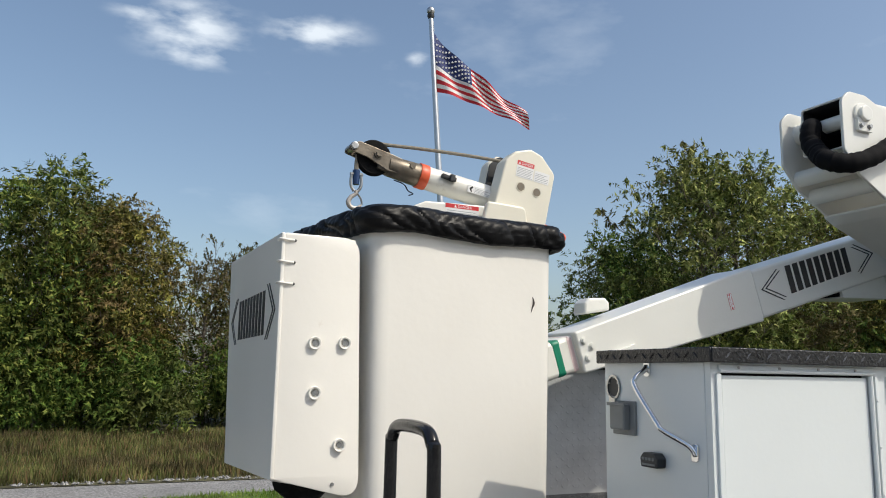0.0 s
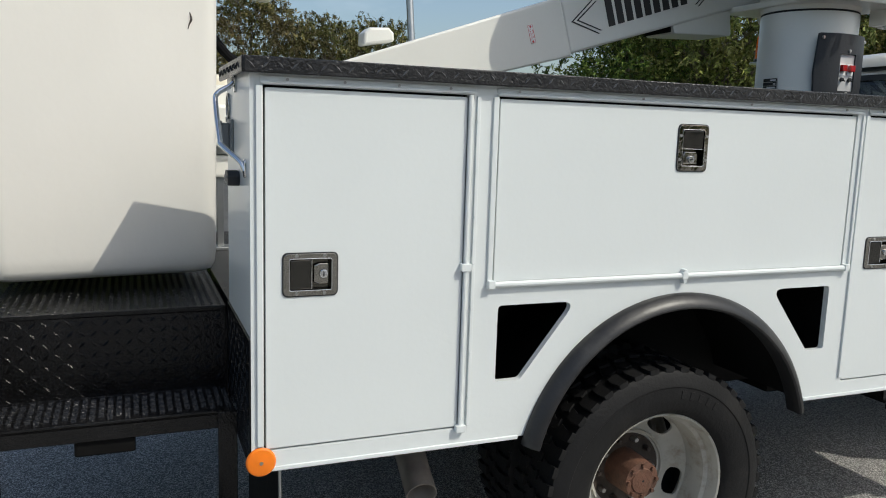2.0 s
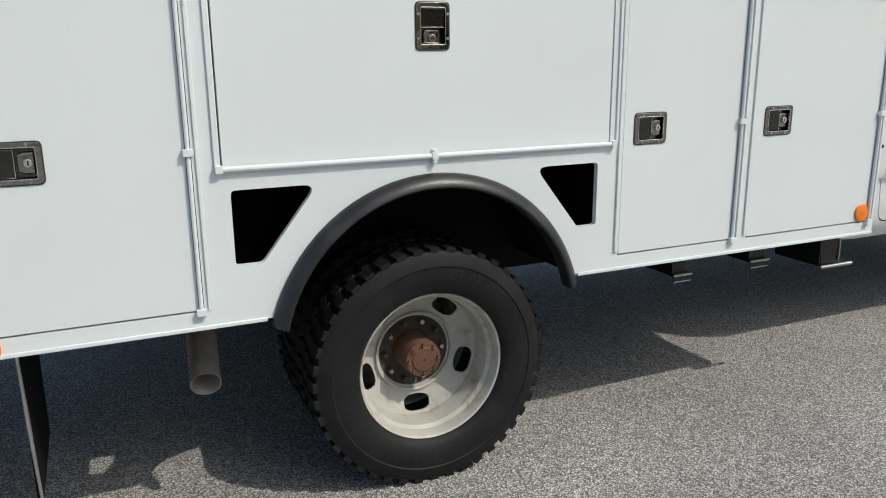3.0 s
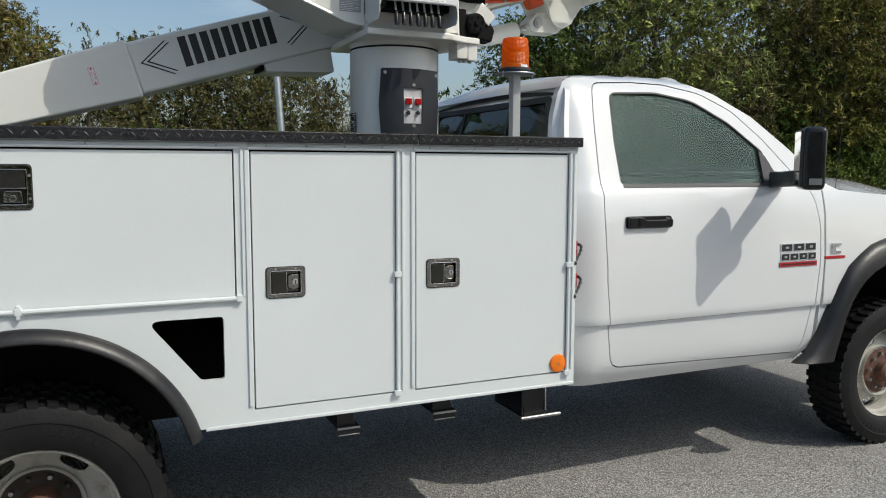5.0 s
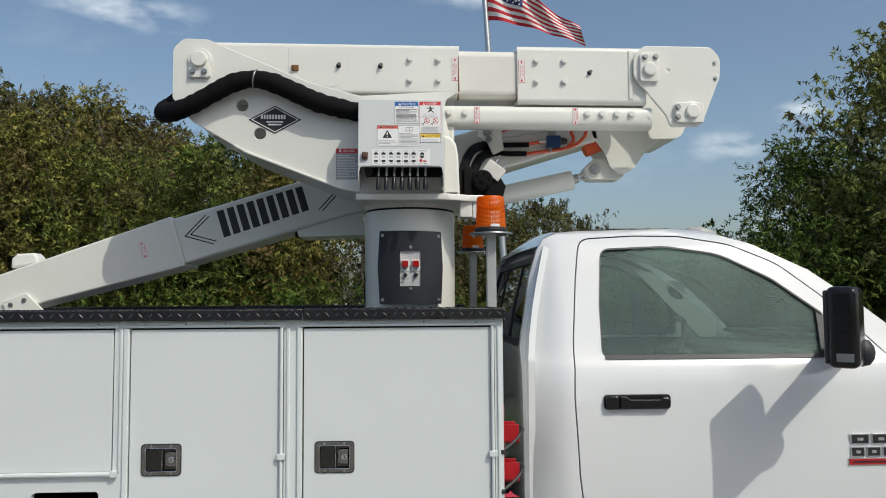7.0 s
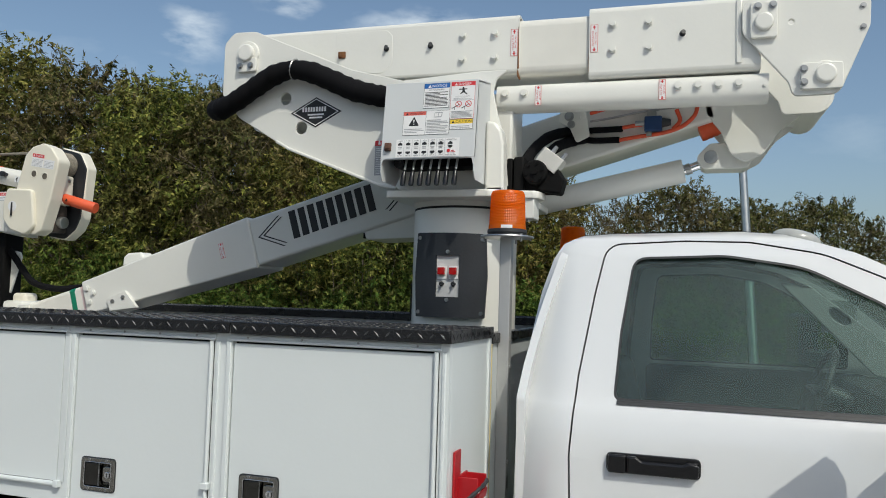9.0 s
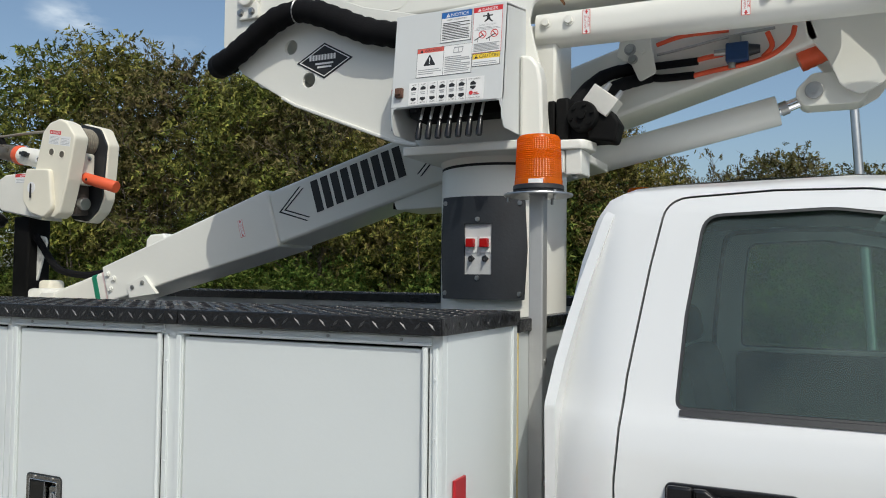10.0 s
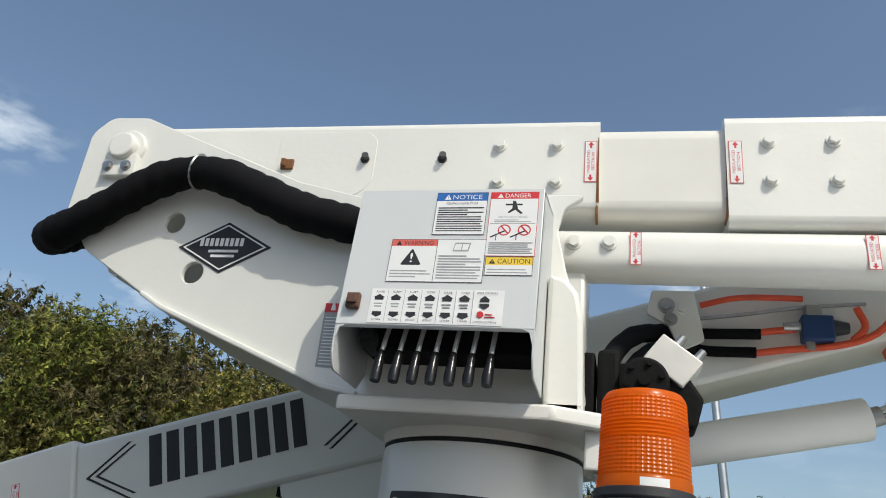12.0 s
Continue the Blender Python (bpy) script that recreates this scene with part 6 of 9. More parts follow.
# elbow plates and pins at the front
PLATE = rounded([(4.020, 2.80), (4.020, 2.90), (4.07, 2.957), (4.42, 2.957), (4.468, 2.90), (4.464, 2.80), (4.360, 2.548), (4.200, 2.545), (4.185, 2.60)], [0.05, 0.06, 0.06, 0.05, 0.05, 0.06, 0.05, 0.03, 0.05])
for y0, y1 in ((1.024, 1.042), (1.324, 1.340)):
    b = Mesh(lift_paint)
    b.prism(PLATE, y0, y1, bevel=0.003, holes=[circle(4.195, 2.832, 0.010, 16)])
    part("elbow_plate", b, lift)
part("pin", pin(4.096, 2.832, 1.024, 0.035, ((-0.022, 0.062), (0.032, 0.064)), [(4.048, 2.772), (4.144, 2.772), (4.144, 2.912), (4.048, 2.912)]), lift, "white pin with keeper plate")
part("pin", pin(4.310, 2.621, 1.024, 0.037, ((-0.075, 0.02), (-0.075, -0.03)), [(4.225, 2.565), (4.37, 2.565), (4.37, 2.665), (4.225, 2.665)]), lift, "white pin with keeper plate")
b = Mesh(zinc)
for z in (2.875, 2.795):
    b.bolt(4.440, 1.024, z, 0.008, 0.008)
part("plate_screws", b, lift)
b = Mesh(lift_paint)
b.cyl((4.322, 1.33, 2.623), (4.322, 1.74, 2.623), 0.075, n=32)
b.cyl((4.107, 1.33, 2.834), (4.107, 1.50, 2.834), 0.06, n=28)
part("elbow_tube", b, lift)

for ob in lift.children:
    if ob not in standing:
        ob.matrix_basis = SWING @ ob.matrix_basis

# upper boom, folded back along the far side of the turret
UP = pose(1.65, 1.59, 2.005, 0, -16.7, 0)
b = Mesh(lift_paint)
b.prism([(-1.10, -0.098), (0.015, -0.140), (0.015, 0.138), (-1.10, 0.092)], -0.135, 0.135, bevel=0.010, seg=3, m=UP)
sleeve_part = part("upper_boom_sleeve", b, lift, "white tapered steel sleeve of the upper boom")
b = Mesh(lift_paint)
b.prism(rect(0.012, 2.36, -0.128, 0.124), -0.128, 0.128, bevel=0.014, seg=3, m=UP)
upper = part("upper_boom", b, lift, "white steel upper boom with black brand blocks")
b = Mesh(boot_white)
b.prism(rect(-1.78, -1.06, -0.084, 0.078), -0.108, 0.108, bevel=0.02, seg=3, m=UP)
tip = part("fibreglass_tip", b, lift, "white fibreglass boom tip with a green band")
b = Mesh(green_tape)
b.prism([(-1.225, -0.0855), (-1.165, -0.0855), (-1.165, 0.0795), (-1.225, 0.0795)], -0.1095, 0.1095, bevel=0.018, seg=3, m=UP)
part("green_band", b, tip)
b = Mesh(pink_tape)
b.prism([(-1.128, -0.0852), (-1.116, -0.0852), (-1.116, 0.0792), (-1.128, 0.0792)], -0.1092, 0.1092, bevel=0.018, seg=3, m=UP)
part("pink_band", b, tip)
b = Mesh(lift_paint)
b.prism(rounded([(0.722, 1.872), (0.868, 1.898), (0.866, 1.936), (0.842, 1.958), (0.752, 1.952), (0.726, 1.928)], 0.012), 1.600, 1.700, bevel=0.012, seg=3)
part("boom_cap", b, lift, "white moulded cap on the boom")
b = Mesh(lift_paint)
b.prism([(0.766, 1.690), (0.888, 1.736), (0.975, 1.647), (0.795, 1.623)], 1.436, 1.458, bevel=0.002)
b.use(zinc).bolt(0.812, 1.436, 1.676, 0.009, 0.008)
b.bolt(0.880, 1.436, 1.700, 0.009, 0.008)
part("rest_bracket", b, lift)
b = Mesh(lift_paint)
b.prism(rounded([(2.275, 2.095), (2.64, 2.165), (2.66, 2.04), (2.30, 2.026)], 0.015), 1.475, 1.705, bevel=0.005)
pad = part("boom_pad", b, lift)
# Dark plate on the solid pad stands for the shade in its hollow.
b = Mesh(chassis_black)
b.prism([(1.49, 2.034), (1.69, 2.034), (1.69, 2.088), (1.49, 2.088)], 2.277, 2.290, axis="x")
part("pad_opening", b, pad, "dark plate for the shade in the boom pad's open end")
b = Mesh(lift_paint)
for k, (u, w) in enumerate(((-1.065, 0.045), (-1.065, -0.035), (-1.03, 0.01))):
    p = UP @ Vector((u, -0.137, w))
    b.bolt(p.x, p.y, p.z, 0.012, 0.010)
part("sleeve_bolts", b, sleeve_part)

u0, u1, n = 0.245, 0.735, 9
for i in range(n):
    a, c = u0 + (u1 - u0) * i / n + 0.005, u0 + (u1 - u0) * (i + 1) / n - 0.011
    lo, hi = -0.052 + 0.012 * i / n, 0.094
    b = Mesh(ink)
    b.prism([(a, lo), (c, lo), (c, hi), (a, hi)], -0.1300, -0.1284, m=UP)
    part("brand_block", b, upper, "plain black block of the brand mark")


def chevron(tip, back, t=0.004):
    (x0, z0), (dx, up, dn) = tip, back
    s = 1 if dx > 0 else -1
    return [(x0, z0), (x0 + dx, z0 + up), (x0 + dx + s * 0.010, z0 + up), (x0 + s * 0.012, z0), (x0 + dx + s * 0.010, z0 - dn), (x0 + dx, z0 - dn)]


for d in (0.0, 0.030):
    for shape in (chevron((0.050 + d, 0.014), (0.135 - d * 0.5, 0.078 - d * 0.4, 0.085 - d * 0.4)), chevron((0.930 - d, 0.018), (-0.135 + d * 0.5, 0.078 - d * 0.4, 0.085 - d * 0.4))):
        b = Mesh(ink)
        b.prism(shape, -0.1300, -0.1284, m=UP)
        part("chevron", b, upper, "thin black chevron line")

# gusset, clevis and lift cylinder behind
b = Mesh(lift_paint)
G = rounded([(3.90, 2.58), (3.88, 2.70), (4.35, 2.70), (4.36, 2.62), (4.20, 2.50), (4.13, 2.40), (4.06, 2.362), (4.00, 2.40), (3.96, 2.50)], [0.03, 0.03, 0.05, 0.05, 0.1, 0.05, 0.04, 0.05, 0.05])
for y in (1.462, 1.705):
    b.prism(G, y, y + 0.016, bevel=0.003)
b.box(3.96, 4.30, 1.478, 1.705, 2.56, 2.69, 0.01)
part("elbow_gusset", b, lift)
b = Mesh(lift_paint)
b.prism(rounded([(3.856, 2.40), (3.884, 2.345), (4.06, 2.345), (4.09, 2.375), (4.01, 2.46), (3.915, 2.46)], 0.035), 1.50, 1.62, bevel=0.004)
part("clevis", b, lift)
b = Mesh(zinc)
b.cyl((3.920, 1.50, 2.398), (3.920, 1.488, 2.398), 0.030, n=24, bevel=0.003)
b.cyl((3.920, 1.49, 2.398), (3.920, 1.484, 2.398), 0.014, n=16)
part("clevis_pin", b, lift, "dull metal clevis pin")
b = Mesh(lift_paint)
c0, c1, c2 = Vector((2.95, 1.56, 2.165)), Vector((3.806, 1.56, 2.350)), Vector((3.905, 1.56, 2.388))
b.cyl(c0, c1, 0.054, n=36, bevel=0.006)
cyl = part("lift_cylinder", b, lift, "white hydraulic lift cylinder")
b = Mesh(chrome)
b.cyl(c1, c2, 0.020, n=24)
part("rod", b, cyl)
b = Mesh(zinc)
b.cyl(c1 + (c2 - c1) * 0.05, c1 + (c2 - c1) * 0.3, 0.025, n=24)
part("gland", b, cyl)

# hoses and hydraulics
b = Mesh(sleeve)
b.tube([(2.06, 1.235, 2.80), (1.93, 1.235, 2.775), (1.855, 1.225, 2.835), (1.805, 1.200, 2.820), (1.780, 1.185, 2.745), (1.755, 1.130, 2.680), (1.728, 1.080, 2.635), (1.715, 1.025, 2.600), (1.770, 0.972, 2.585), (1.864, 0.945, 2.612), (1.965, 0.935, 2.665), (2.06, 0.932, 2.715), (2.155, 0.93, 2.735), (2.25, 0.93, 2.718), (2.36, 0.935, 2.672), (2.46, 0.94, 2.628), (2.57, 0.945, 2.600), (2.68, 0.96, 2.575), (2.76, 1.0, 2.54)], [0.044, 0.044, 0.045, 0.046, 0.047, 0.047, 0.047, 0.047, 0.046, 0.044, 0.043, 0.045, 0.040, 0.046, 0.046, 0.047, 0.045, 0.044, 0.042], n=16, smooth=6, wobble=0.06)
part("hose_sleeve", b, lift, "thick black fabric hose sleeve")
b = Mesh(zinc)
b.tube([(2.168 + 0.008 * math.sin(a), 0.932 + 0.043 * math.cos(a), 2.737 + 0.043 * math.sin(a)) for a in [2 * math.pi * i / 16 for i in range(17)]], 0.004, n=6, smooth=1)
part("hose_tie", b, lift)
for path in ([(3.165, 1.10, 2.27), (3.180, 1.20, 2.38), (3.230, 1.33, 2.475), (3.295, 1.43, 2.518), (3.37, 1.45, 2.525)], [(3.210, 1.12, 2.27), (3.232, 1.22, 2.36), (3.272, 1.34, 2.435), (3.32, 1.43, 2.475), (3.38, 1.45, 2.492)]):
    b = Mesh(sleeve)
    b.tube(path, 0.024, n=12, smooth=5, wobble=0.05)
    part("thick_hose", b, lift)
for d in (0.0, 0.045):
    b = Mesh(sleeve)
    b.tube([(3.33 + d, 1.455, 2.53 - d * 0.5), (3.40, 1.445, 2.525 - d), (3.545 - d * 0.3, 1.435, 2.525 - d * 1.1)], 0.014, smooth=5)
    part("black_hose", b, lift)
for pts, r in (([(3.53, 1.435, 2.527), (3.58, 1.435, 2.535), (3.63, 1.435, 2.54)], 0.009),
               ([(3.52, 1.435, 2.472), (3.60, 1.435, 2.485), (3.72, 1.435, 2.500), (3.80, 1.43, 2.525), (3.85, 1.43, 2.57), (3.862, 1.43, 2.61)], 0.009),
               ([(3.76, 1.435, 2.515), (3.79, 1.43, 2.55), (3.775, 1.43, 2.60)], 0.009),
               ([(3.40, 1.44, 2.602), (3.50, 1.42, 2.618), (3.65, 1.43, 2.622)], 0.008)):
    b = Mesh(hose_orange)
    b.tube(pts, r, smooth=4)
    part("orange_hose", b, lift)
b = Mesh(red_orange)
w0, w1 = Vector((3.872, 1.545, 2.518)), Vector((3.962, 1.545, 2.555))
b.cyl(w0, w1, 0.042, n=20)
for k in range(4):
    b.cyl(w0 + (w1 - w0) * (0.1 + 0.25 * k), w0 + (w1 - w0) * (0.2 + 0.25 * k), 0.0435, n=20)
part("hose_wrap", b, lift, "faded red hose wrap")
b = Mesh(blue_metal)
b.box(3.640, 3.715, 1.405, 1.455, 2.505, 2.572, 0.006)
b.use(flat_black).cyl((3.715, 1.43, 2.545), (3.752, 1.43, 2.545), 0.022, 0.014)
b.use(zinc).box(3.652, 3.690, 1.41, 1.45, 2.570, 2.600, 0.003)
b.cyl((3.60, 1.43, 2.545), (3.64, 1.43, 2.545), 0.012)
b.cyl((3.66, 1.43, 2.485), (3.66, 1.43, 2.507), 0.012)
part("hydraulic_valve", b, lift, "blue hydraulic valve block")
b = Mesh(lift_paint)
b.prism(rounded([(3.275, 2.625), (3.382, 2.625), (3.405, 2.49), (3.345, 2.462), (3.315, 2.53), (3.262, 2.56)], 0.012), 1.395, 1.410, bevel=0.002)
b.use(zinc).bolt(3.312, 1.395, 2.582, 0.016, 0.014)
b.bolt(3.322, 1.395, 2.545, 0.013, 0.012)
b.use(lift_paint).bolt(3.352, 1.395, 2.575, 0.014, 0.01)
part("hose_bracket", b, lift)
b = Mesh(zinc)
b.tube([(3.40, 1.44, 2.565), (3.50, 1.44, 2.578), (3.65, 1.44, 2.602), (3.80, 1.44, 2.615)], 0.005, n=6, smooth=3)
part("steel_line", b, lift)

motor = thing("rotation_motor", "black cast rotation gearbox with a pale valve block", "hydraulic motor", (3.25, 0.95, 2.22))
b = Mesh(chassis_black)
b.box(3.140, 3.165, 0.945, 1.06, 2.175, 2.315, 0.006)
b.box(3.170, 3.215, 0.935, 1.06, 2.175, 2.320, 0.010)
b.box(3.20, 3.34, 0.955, 1.06, 2.175, 2.300, 0.014)
b.prism(rounded([(3.27, 2.180), (3.360, 2.165), (3.376, 2.225), (3.345, 2.275), (3.30, 2.300)], 0.014), 0.940, 1.03, bevel=0.008, seg=3)
part("gearbox", b, motor)
b = Mesh(chassis_black)
b.cyl((3.262, 0.965, 2.252), (3.262, 0.915, 2.252), 0.052, 0.048, 32, bevel=0.006)
b.cyl((3.262, 0.92, 2.252), (3.262, 0.905, 2.252), 0.012, n=12)
for k in range(6):
    a = math.radians(60 * k + 15)
    b.bolt(3.262 + 0.035 * math.cos(a), 0.915, 2.252 + 0.035 * math.sin(a), 0.006, 0.007, washer=False)
part("motor_cap", b, motor)
b = Mesh(bare_metal)
m = pose(3.318, 0.965, 2.300, 0, 38, 0)
b.box(-0.048, 0.048, -0.035, 0.035, -0.033, 0.033, 0.003, m=m)
part("valve_block", b, motor, "pale machined valve block")
b = Mesh(zinc)
for dx in (-0.018, 0.030):
    b.cyl(m @ Vector((dx, 0, 0.03)), m @ Vector((dx, 0, 0.062)), 0.011, 0.008, 10)
part("fittings", b, motor)
for ob in motor.children:
    ob.matrix_basis = Matrix.Translation((-0.014, 0.045, 0.008)) @ ob.matrix_basis

# marks on the arm
logo = Mesh(ink)
D = [(-0.107, 0.0), (0.0, -0.058), (0.107, 0.0), (0.0, 0.058)]
D = [(1.17 * x, 1.17 * z) for x, z in D]
logo.prism(D, 0.9828, 0.985, m=pose(2.253, 0, 2.553))
logo.use(paper)
k1, k2 = 0.90, 0.84
logo.prism([(x * k1, z * k1) for x, z in D], 0.9822, 0.985, holes=[[(x * k2, z * k2) for x, z in D]], m=pose(2.253, 0, 2.553))
for i in range(9):
    logo.box(2.186 + i * 0.0135, 2.195 + i * 0.0135, 0.9820, 0.985, 2.556, 2.577)
logo.box(2.213, 2.293, 0.9820, 0.985, 2.539, 2.546)
logo.box(2.222, 2.285, 0.9820, 0.985, 2.526, 2.533)
part("diamond_mark", logo, lift, "black diamond brand mark with pale bars")


d = Decal(0.104, 0.150, decal_grey)
d.bar(0, 0.104, 0.128, 0.150, decal_red)
d.text("DANGER", 0.034, 0.090, 0.133, 0.145, paper)
d.shape([(0.014, 0.133), (0.026, 0.133), (0.020, 0.165)], paper)
d.lines(0.005, 0.099, 0.006, 0.122, 15, paper, 5, 0.4)
part("danger_decal", d.b, lift, "grey danger decal with small print", facing(2.544, 0.984, 2.264))


def insulated(height=0.115, width=0.030):
    d = Decal(width, height, decal_salmon)
    d.bar(0.0018, width - 0.0018, 0.0018, height - 0.0018, paper)
    s = height / 0.115
    for y, flip in ((0.012 * s, -1), (height - 0.012 * s, 1)):
        d.shape([(width / 2 - 0.007, y), (width / 2 + 0.007, y), (width / 2, y + flip * 0.010 * s)][:: 1 if flip > 0 else -1], decal_red)
        d.bar(width / 2 - 0.0025, width / 2 + 0.0025, min(y, y - flip * 0.008 * s), max(y, y - flip * 0.008 * s), decal_red)
    d.text("INSULATED", 0.006, 0.013, 0.026 * s, 0.089 * s, decal_red, turn=True)
    d.text("SECTION", 0.017, 0.024, 0.032 * s, 0.083 * s, decal_red, turn=True)
    return d.b.data("insulated_decal")


BIG, SMALL = insulated(), insulated(0.082, 0.026)
for me, x, y, z in ((BIG, 3.106, 1.0535, 2.775), (BIG, 3.440, 1.0485, 2.768), (SMALL, 3.215, 1.0508, 2.559), (SMALL, 3.712, 1.0508, 2.559)):
    part("insulated_section_decal", me, lift, "white and red insulated section decal", SWING @ facing(x, y, z))
part("insulated_section_decal", SMALL, lift, "white and red insulated section decal", UP @ pose(-0.185, -0.1365, -0.035) @ FACE)

# black switch panel on the pedestal
panel = thing("switch_panel", "charcoal switch panel with two red switches on the pedestal", "control panel", (2.9, 0.95, 1.84))
wrap = lambda v: Vector((v.x, v.y + PY - math.sqrt(0.252**2 - min(0.2, abs(v.x - PX)) ** 2), v.z))
vcuts = [((PX - 0.15 + 0.025 * i, 0, 0), (1, 0, 0)) for i in range(13)]
b = Mesh(panel_black)
b.prism(rounded([(2.752, 1.668), (3.046, 1.668), (3.054, 1.84), (3.046, 2.012), (2.752, 2.016), (2.742, 1.84)], [0.006, 0.006, 0.3, 0.006, 0.006, 0.3]), -0.004, 0.006, holes=[rect(2.850, 2.948, 1.752, 1.922)], cuts=vcuts, warp=wrap)
part("cover", b, panel)
b = Mesh(tread_grey)
b.box(2.846, 2.952, 0.956, 0.964, 1.748, 1.926)
part("switch_plate", b, panel, "pale grey switch plate")
for x in (2.874, 2.924):
    b = Mesh(paper)
    b.box(x - 0.020, x + 0.020, 0.953, 0.957, 1.825, 1.878)
    b.use(red_lens).box(x - 0.015, x + 0.015, 0.935, 0.955, 1.842, 1.872, 0.003)
    b.use(flat_black).cyl((x, 0.955, 1.805), (x, 0.945, 1.805), 0.009, n=12)
    b.tube([(x, 0.95, 1.805), (x + 0.002, 0.935, 1.797)], [0.003, 0.004], n=8, smooth=1)
    b.prism([(x - 0.012, 1.805), (x, 1.793), (x + 0.012, 1.805), (x, 1.817)], 0.954, 0.956)
    part("switch", b, panel, "red guarded toggle switch")
b = Mesh(zinc)
for x, z in ((2.900, 1.936), (2.900, 1.740), (2.766, 1.995), (3.034, 1.990), (2.766, 1.688), (3.034, 1.688)):
    y = wrap(Vector((x, -0.004, z))).y
    b.bolt(x, y, z, 0.006, 0.006)
part("screws", b, panel)
b = Mesh(ink)
for i in range(8):
    b.box(2.668, 2.6695, 1.14 + 0.005, 1.23, 1.668 + i * 0.018, 1.684 + i * 0.018)
b.use(paper)
for i in range(8):
    b.box(2.667, 2.6685, 1.15, 1.165 + 0.02 * (i % 3), 1.672 + i * 0.018, 1.679 + i * 0.018)
part("spec_decal", b, lift, "black data decal with pale bars")

# ------------------------------------------------------------------ lower control console
console = thing("control_console", "pale grey lower control console with black levers and warning decals", "control console", (2.86, 0.9, 2.2))
X0, X1 = 2.664, 3.052
b = Mesh(console_paint)
b.prism([(0.984, 2.640), (0.800, 2.604), (0.764, 2.292), (0.770, 2.286), (0.778, 2.292), (0.812, 2.594), (0.984, 2.628)], X0, X1, axis="x", bevel=0.002)
part("cover", b, console)
SIDE_P = [(0.984, 2.634), (0.802, 2.600), (0.766, 2.292), (0.766, 2.235), (0.782, 2.205), (0.930, 2.205), (0.984, 2.26)]
for x in (X0, X1 - 0.004):
    b = Mesh(console_paint)
    b.prism(rounded(SIDE_P, [0.005, 0.01, 0.02, 0.02, 0.02, 0.02, 0.005]), x, x + 0.004, axis="x", bevel=0.001)
    part("side_plate", b, console)
b = Mesh(console_paint)
for x0, x1, s in ((X0 + 0.004, X0 + 0.030, 1), (X1 - 0.030, X1 - 0.004, -1)):
    e = x0 if s > 0 else x1
    b.prism([(e, 2.294), (e, 2.262), (e + s * 0.006, 2.285), (e + s * 0.026, 2.294)], 0.765, 0.769)
part("corner_fillets", b, console)
b = Mesh(lift_paint)
b.box(X0, X1 + 0.02, 0.972, 0.984, 2.181, 2.44)
part("back_plate", b, console)
# Black valves, drawn larger so the console's shaded hollow fills with black.
b = Mesh(chassis_black)
b.box(2.690, 3.050, 0.86, 0.971, 2.272, 2.40, 0.006)
for i in range(7):
    x = 2.751 + i * 0.0356
    b.box(x - 0.013, x + 0.013, 0.825, 0.865, 2.325, 2.375, 0.004)
part("valve_bank", b, console)
b = Mesh(flat_black)
b.cyl((2.708, 0.85, 2.288), (2.708, 0.90, 2.288), 0.020, n=16)
b.box(2.69, 2.72, 0.84, 0.90, 2.29, 2.33, 0.004)
part("side_valve", b, console)
b = Mesh(flat_black)
b.box(3.0, 3.035, 0.90, 0.965, 2.29, 2.32, 0.003)
part("valve_stop", b, console)
for i in range(7):
    x = 2.757 + i * 0.0356
    b = Mesh(lever_rod)
    b.tube([(x, 0.838, 2.332), (x, 0.815, 2.292), (x - 0.002, 0.800, 2.248)], 0.0050, n=8, smooth=2)
    lever = part("lever", b, console)
    b = Mesh(pipe_black)
    b.tube([(x - 0.002, 0.800, 2.250), (x - 0.002, 0.796, 2.238), (x - 0.003, 0.787, 2.202), (x - 0.003, 0.784, 2.187)], [0.006, 0.0085, 0.011, 0.0098], n=14, smooth=2)
    part("grip", b, lever, "black plastic lever grip")
b = Mesh(hub_rust)
LEAN = math.degrees(math.atan2(0.036, 0.312))
CON = facing(X0, 0.7636, 2.292, -LEAN)
b.box(0.018, 0.045, 0.030, 0.062, 0.0, 0.014, 0.003, m=CON)
b.box(0.022, 0.041, 0.037, 0.055, 0.012, 0.020, 0.002, m=CON)
part("cover_latch", b, console, "brown metal cover latch")
b = Mesh(zinc)
b.bolt(X1 + 0.0005, 0.955, 2.300, 0.008, 0.008, (1, 0, 0))
b.bolt(X1 + 0.0005, 0.948, 2.325, 0.008, 0.008, (1, 0, 0))
part("side_bolts", b, console)


def on_console(u, v):
    return CON @ pose(u, v, 0.0007)


def triangle(d, x, y, s, material, mark=None):
    d.shape(rounded([(x, y), (x + s, y), (x + s / 2, y + s * 0.88)], s * 0.06, 3), material)
    if mark:
        d.text("!", x + s * 0.44, x + s * 0.56, y + s * 0.14, y + s * 0.62, mark)


w, h = 0.107, 0.103
d = Decal(w, h, ink)
d.bar(0.001, w - 0.001, 0.001, h - 0.001, paper)
d.bar(0.001, w - 0.001, h - 0.021, h - 0.001, decal_blue)
d.text("NOTICE", 0.034, w - 0.012, h - 0.017, h - 0.006, paper)
triangle(d, 0.016, h - 0.018, 0.015, paper, decal_blue)
d.text("RESPONSIBILITIES", 0.022, 0.088, h - 0.030, h - 0.025, ink)
d.lines(0.006, w - 0.006, 0.008, h - 0.034, 11, ink, 2, 0.62)
part("notice_decal", d.b, console, "white and blue notice decal", on_console(0.166, 0.202))
w, h = 0.098, 0.152
d = Decal(w, h, decal_red)
d.bar(0.001, w - 0.001, 0.001, h - 0.001, paper)
d.bar(0.001, w - 0.001, h - 0.017, h - 0.001, decal_red)
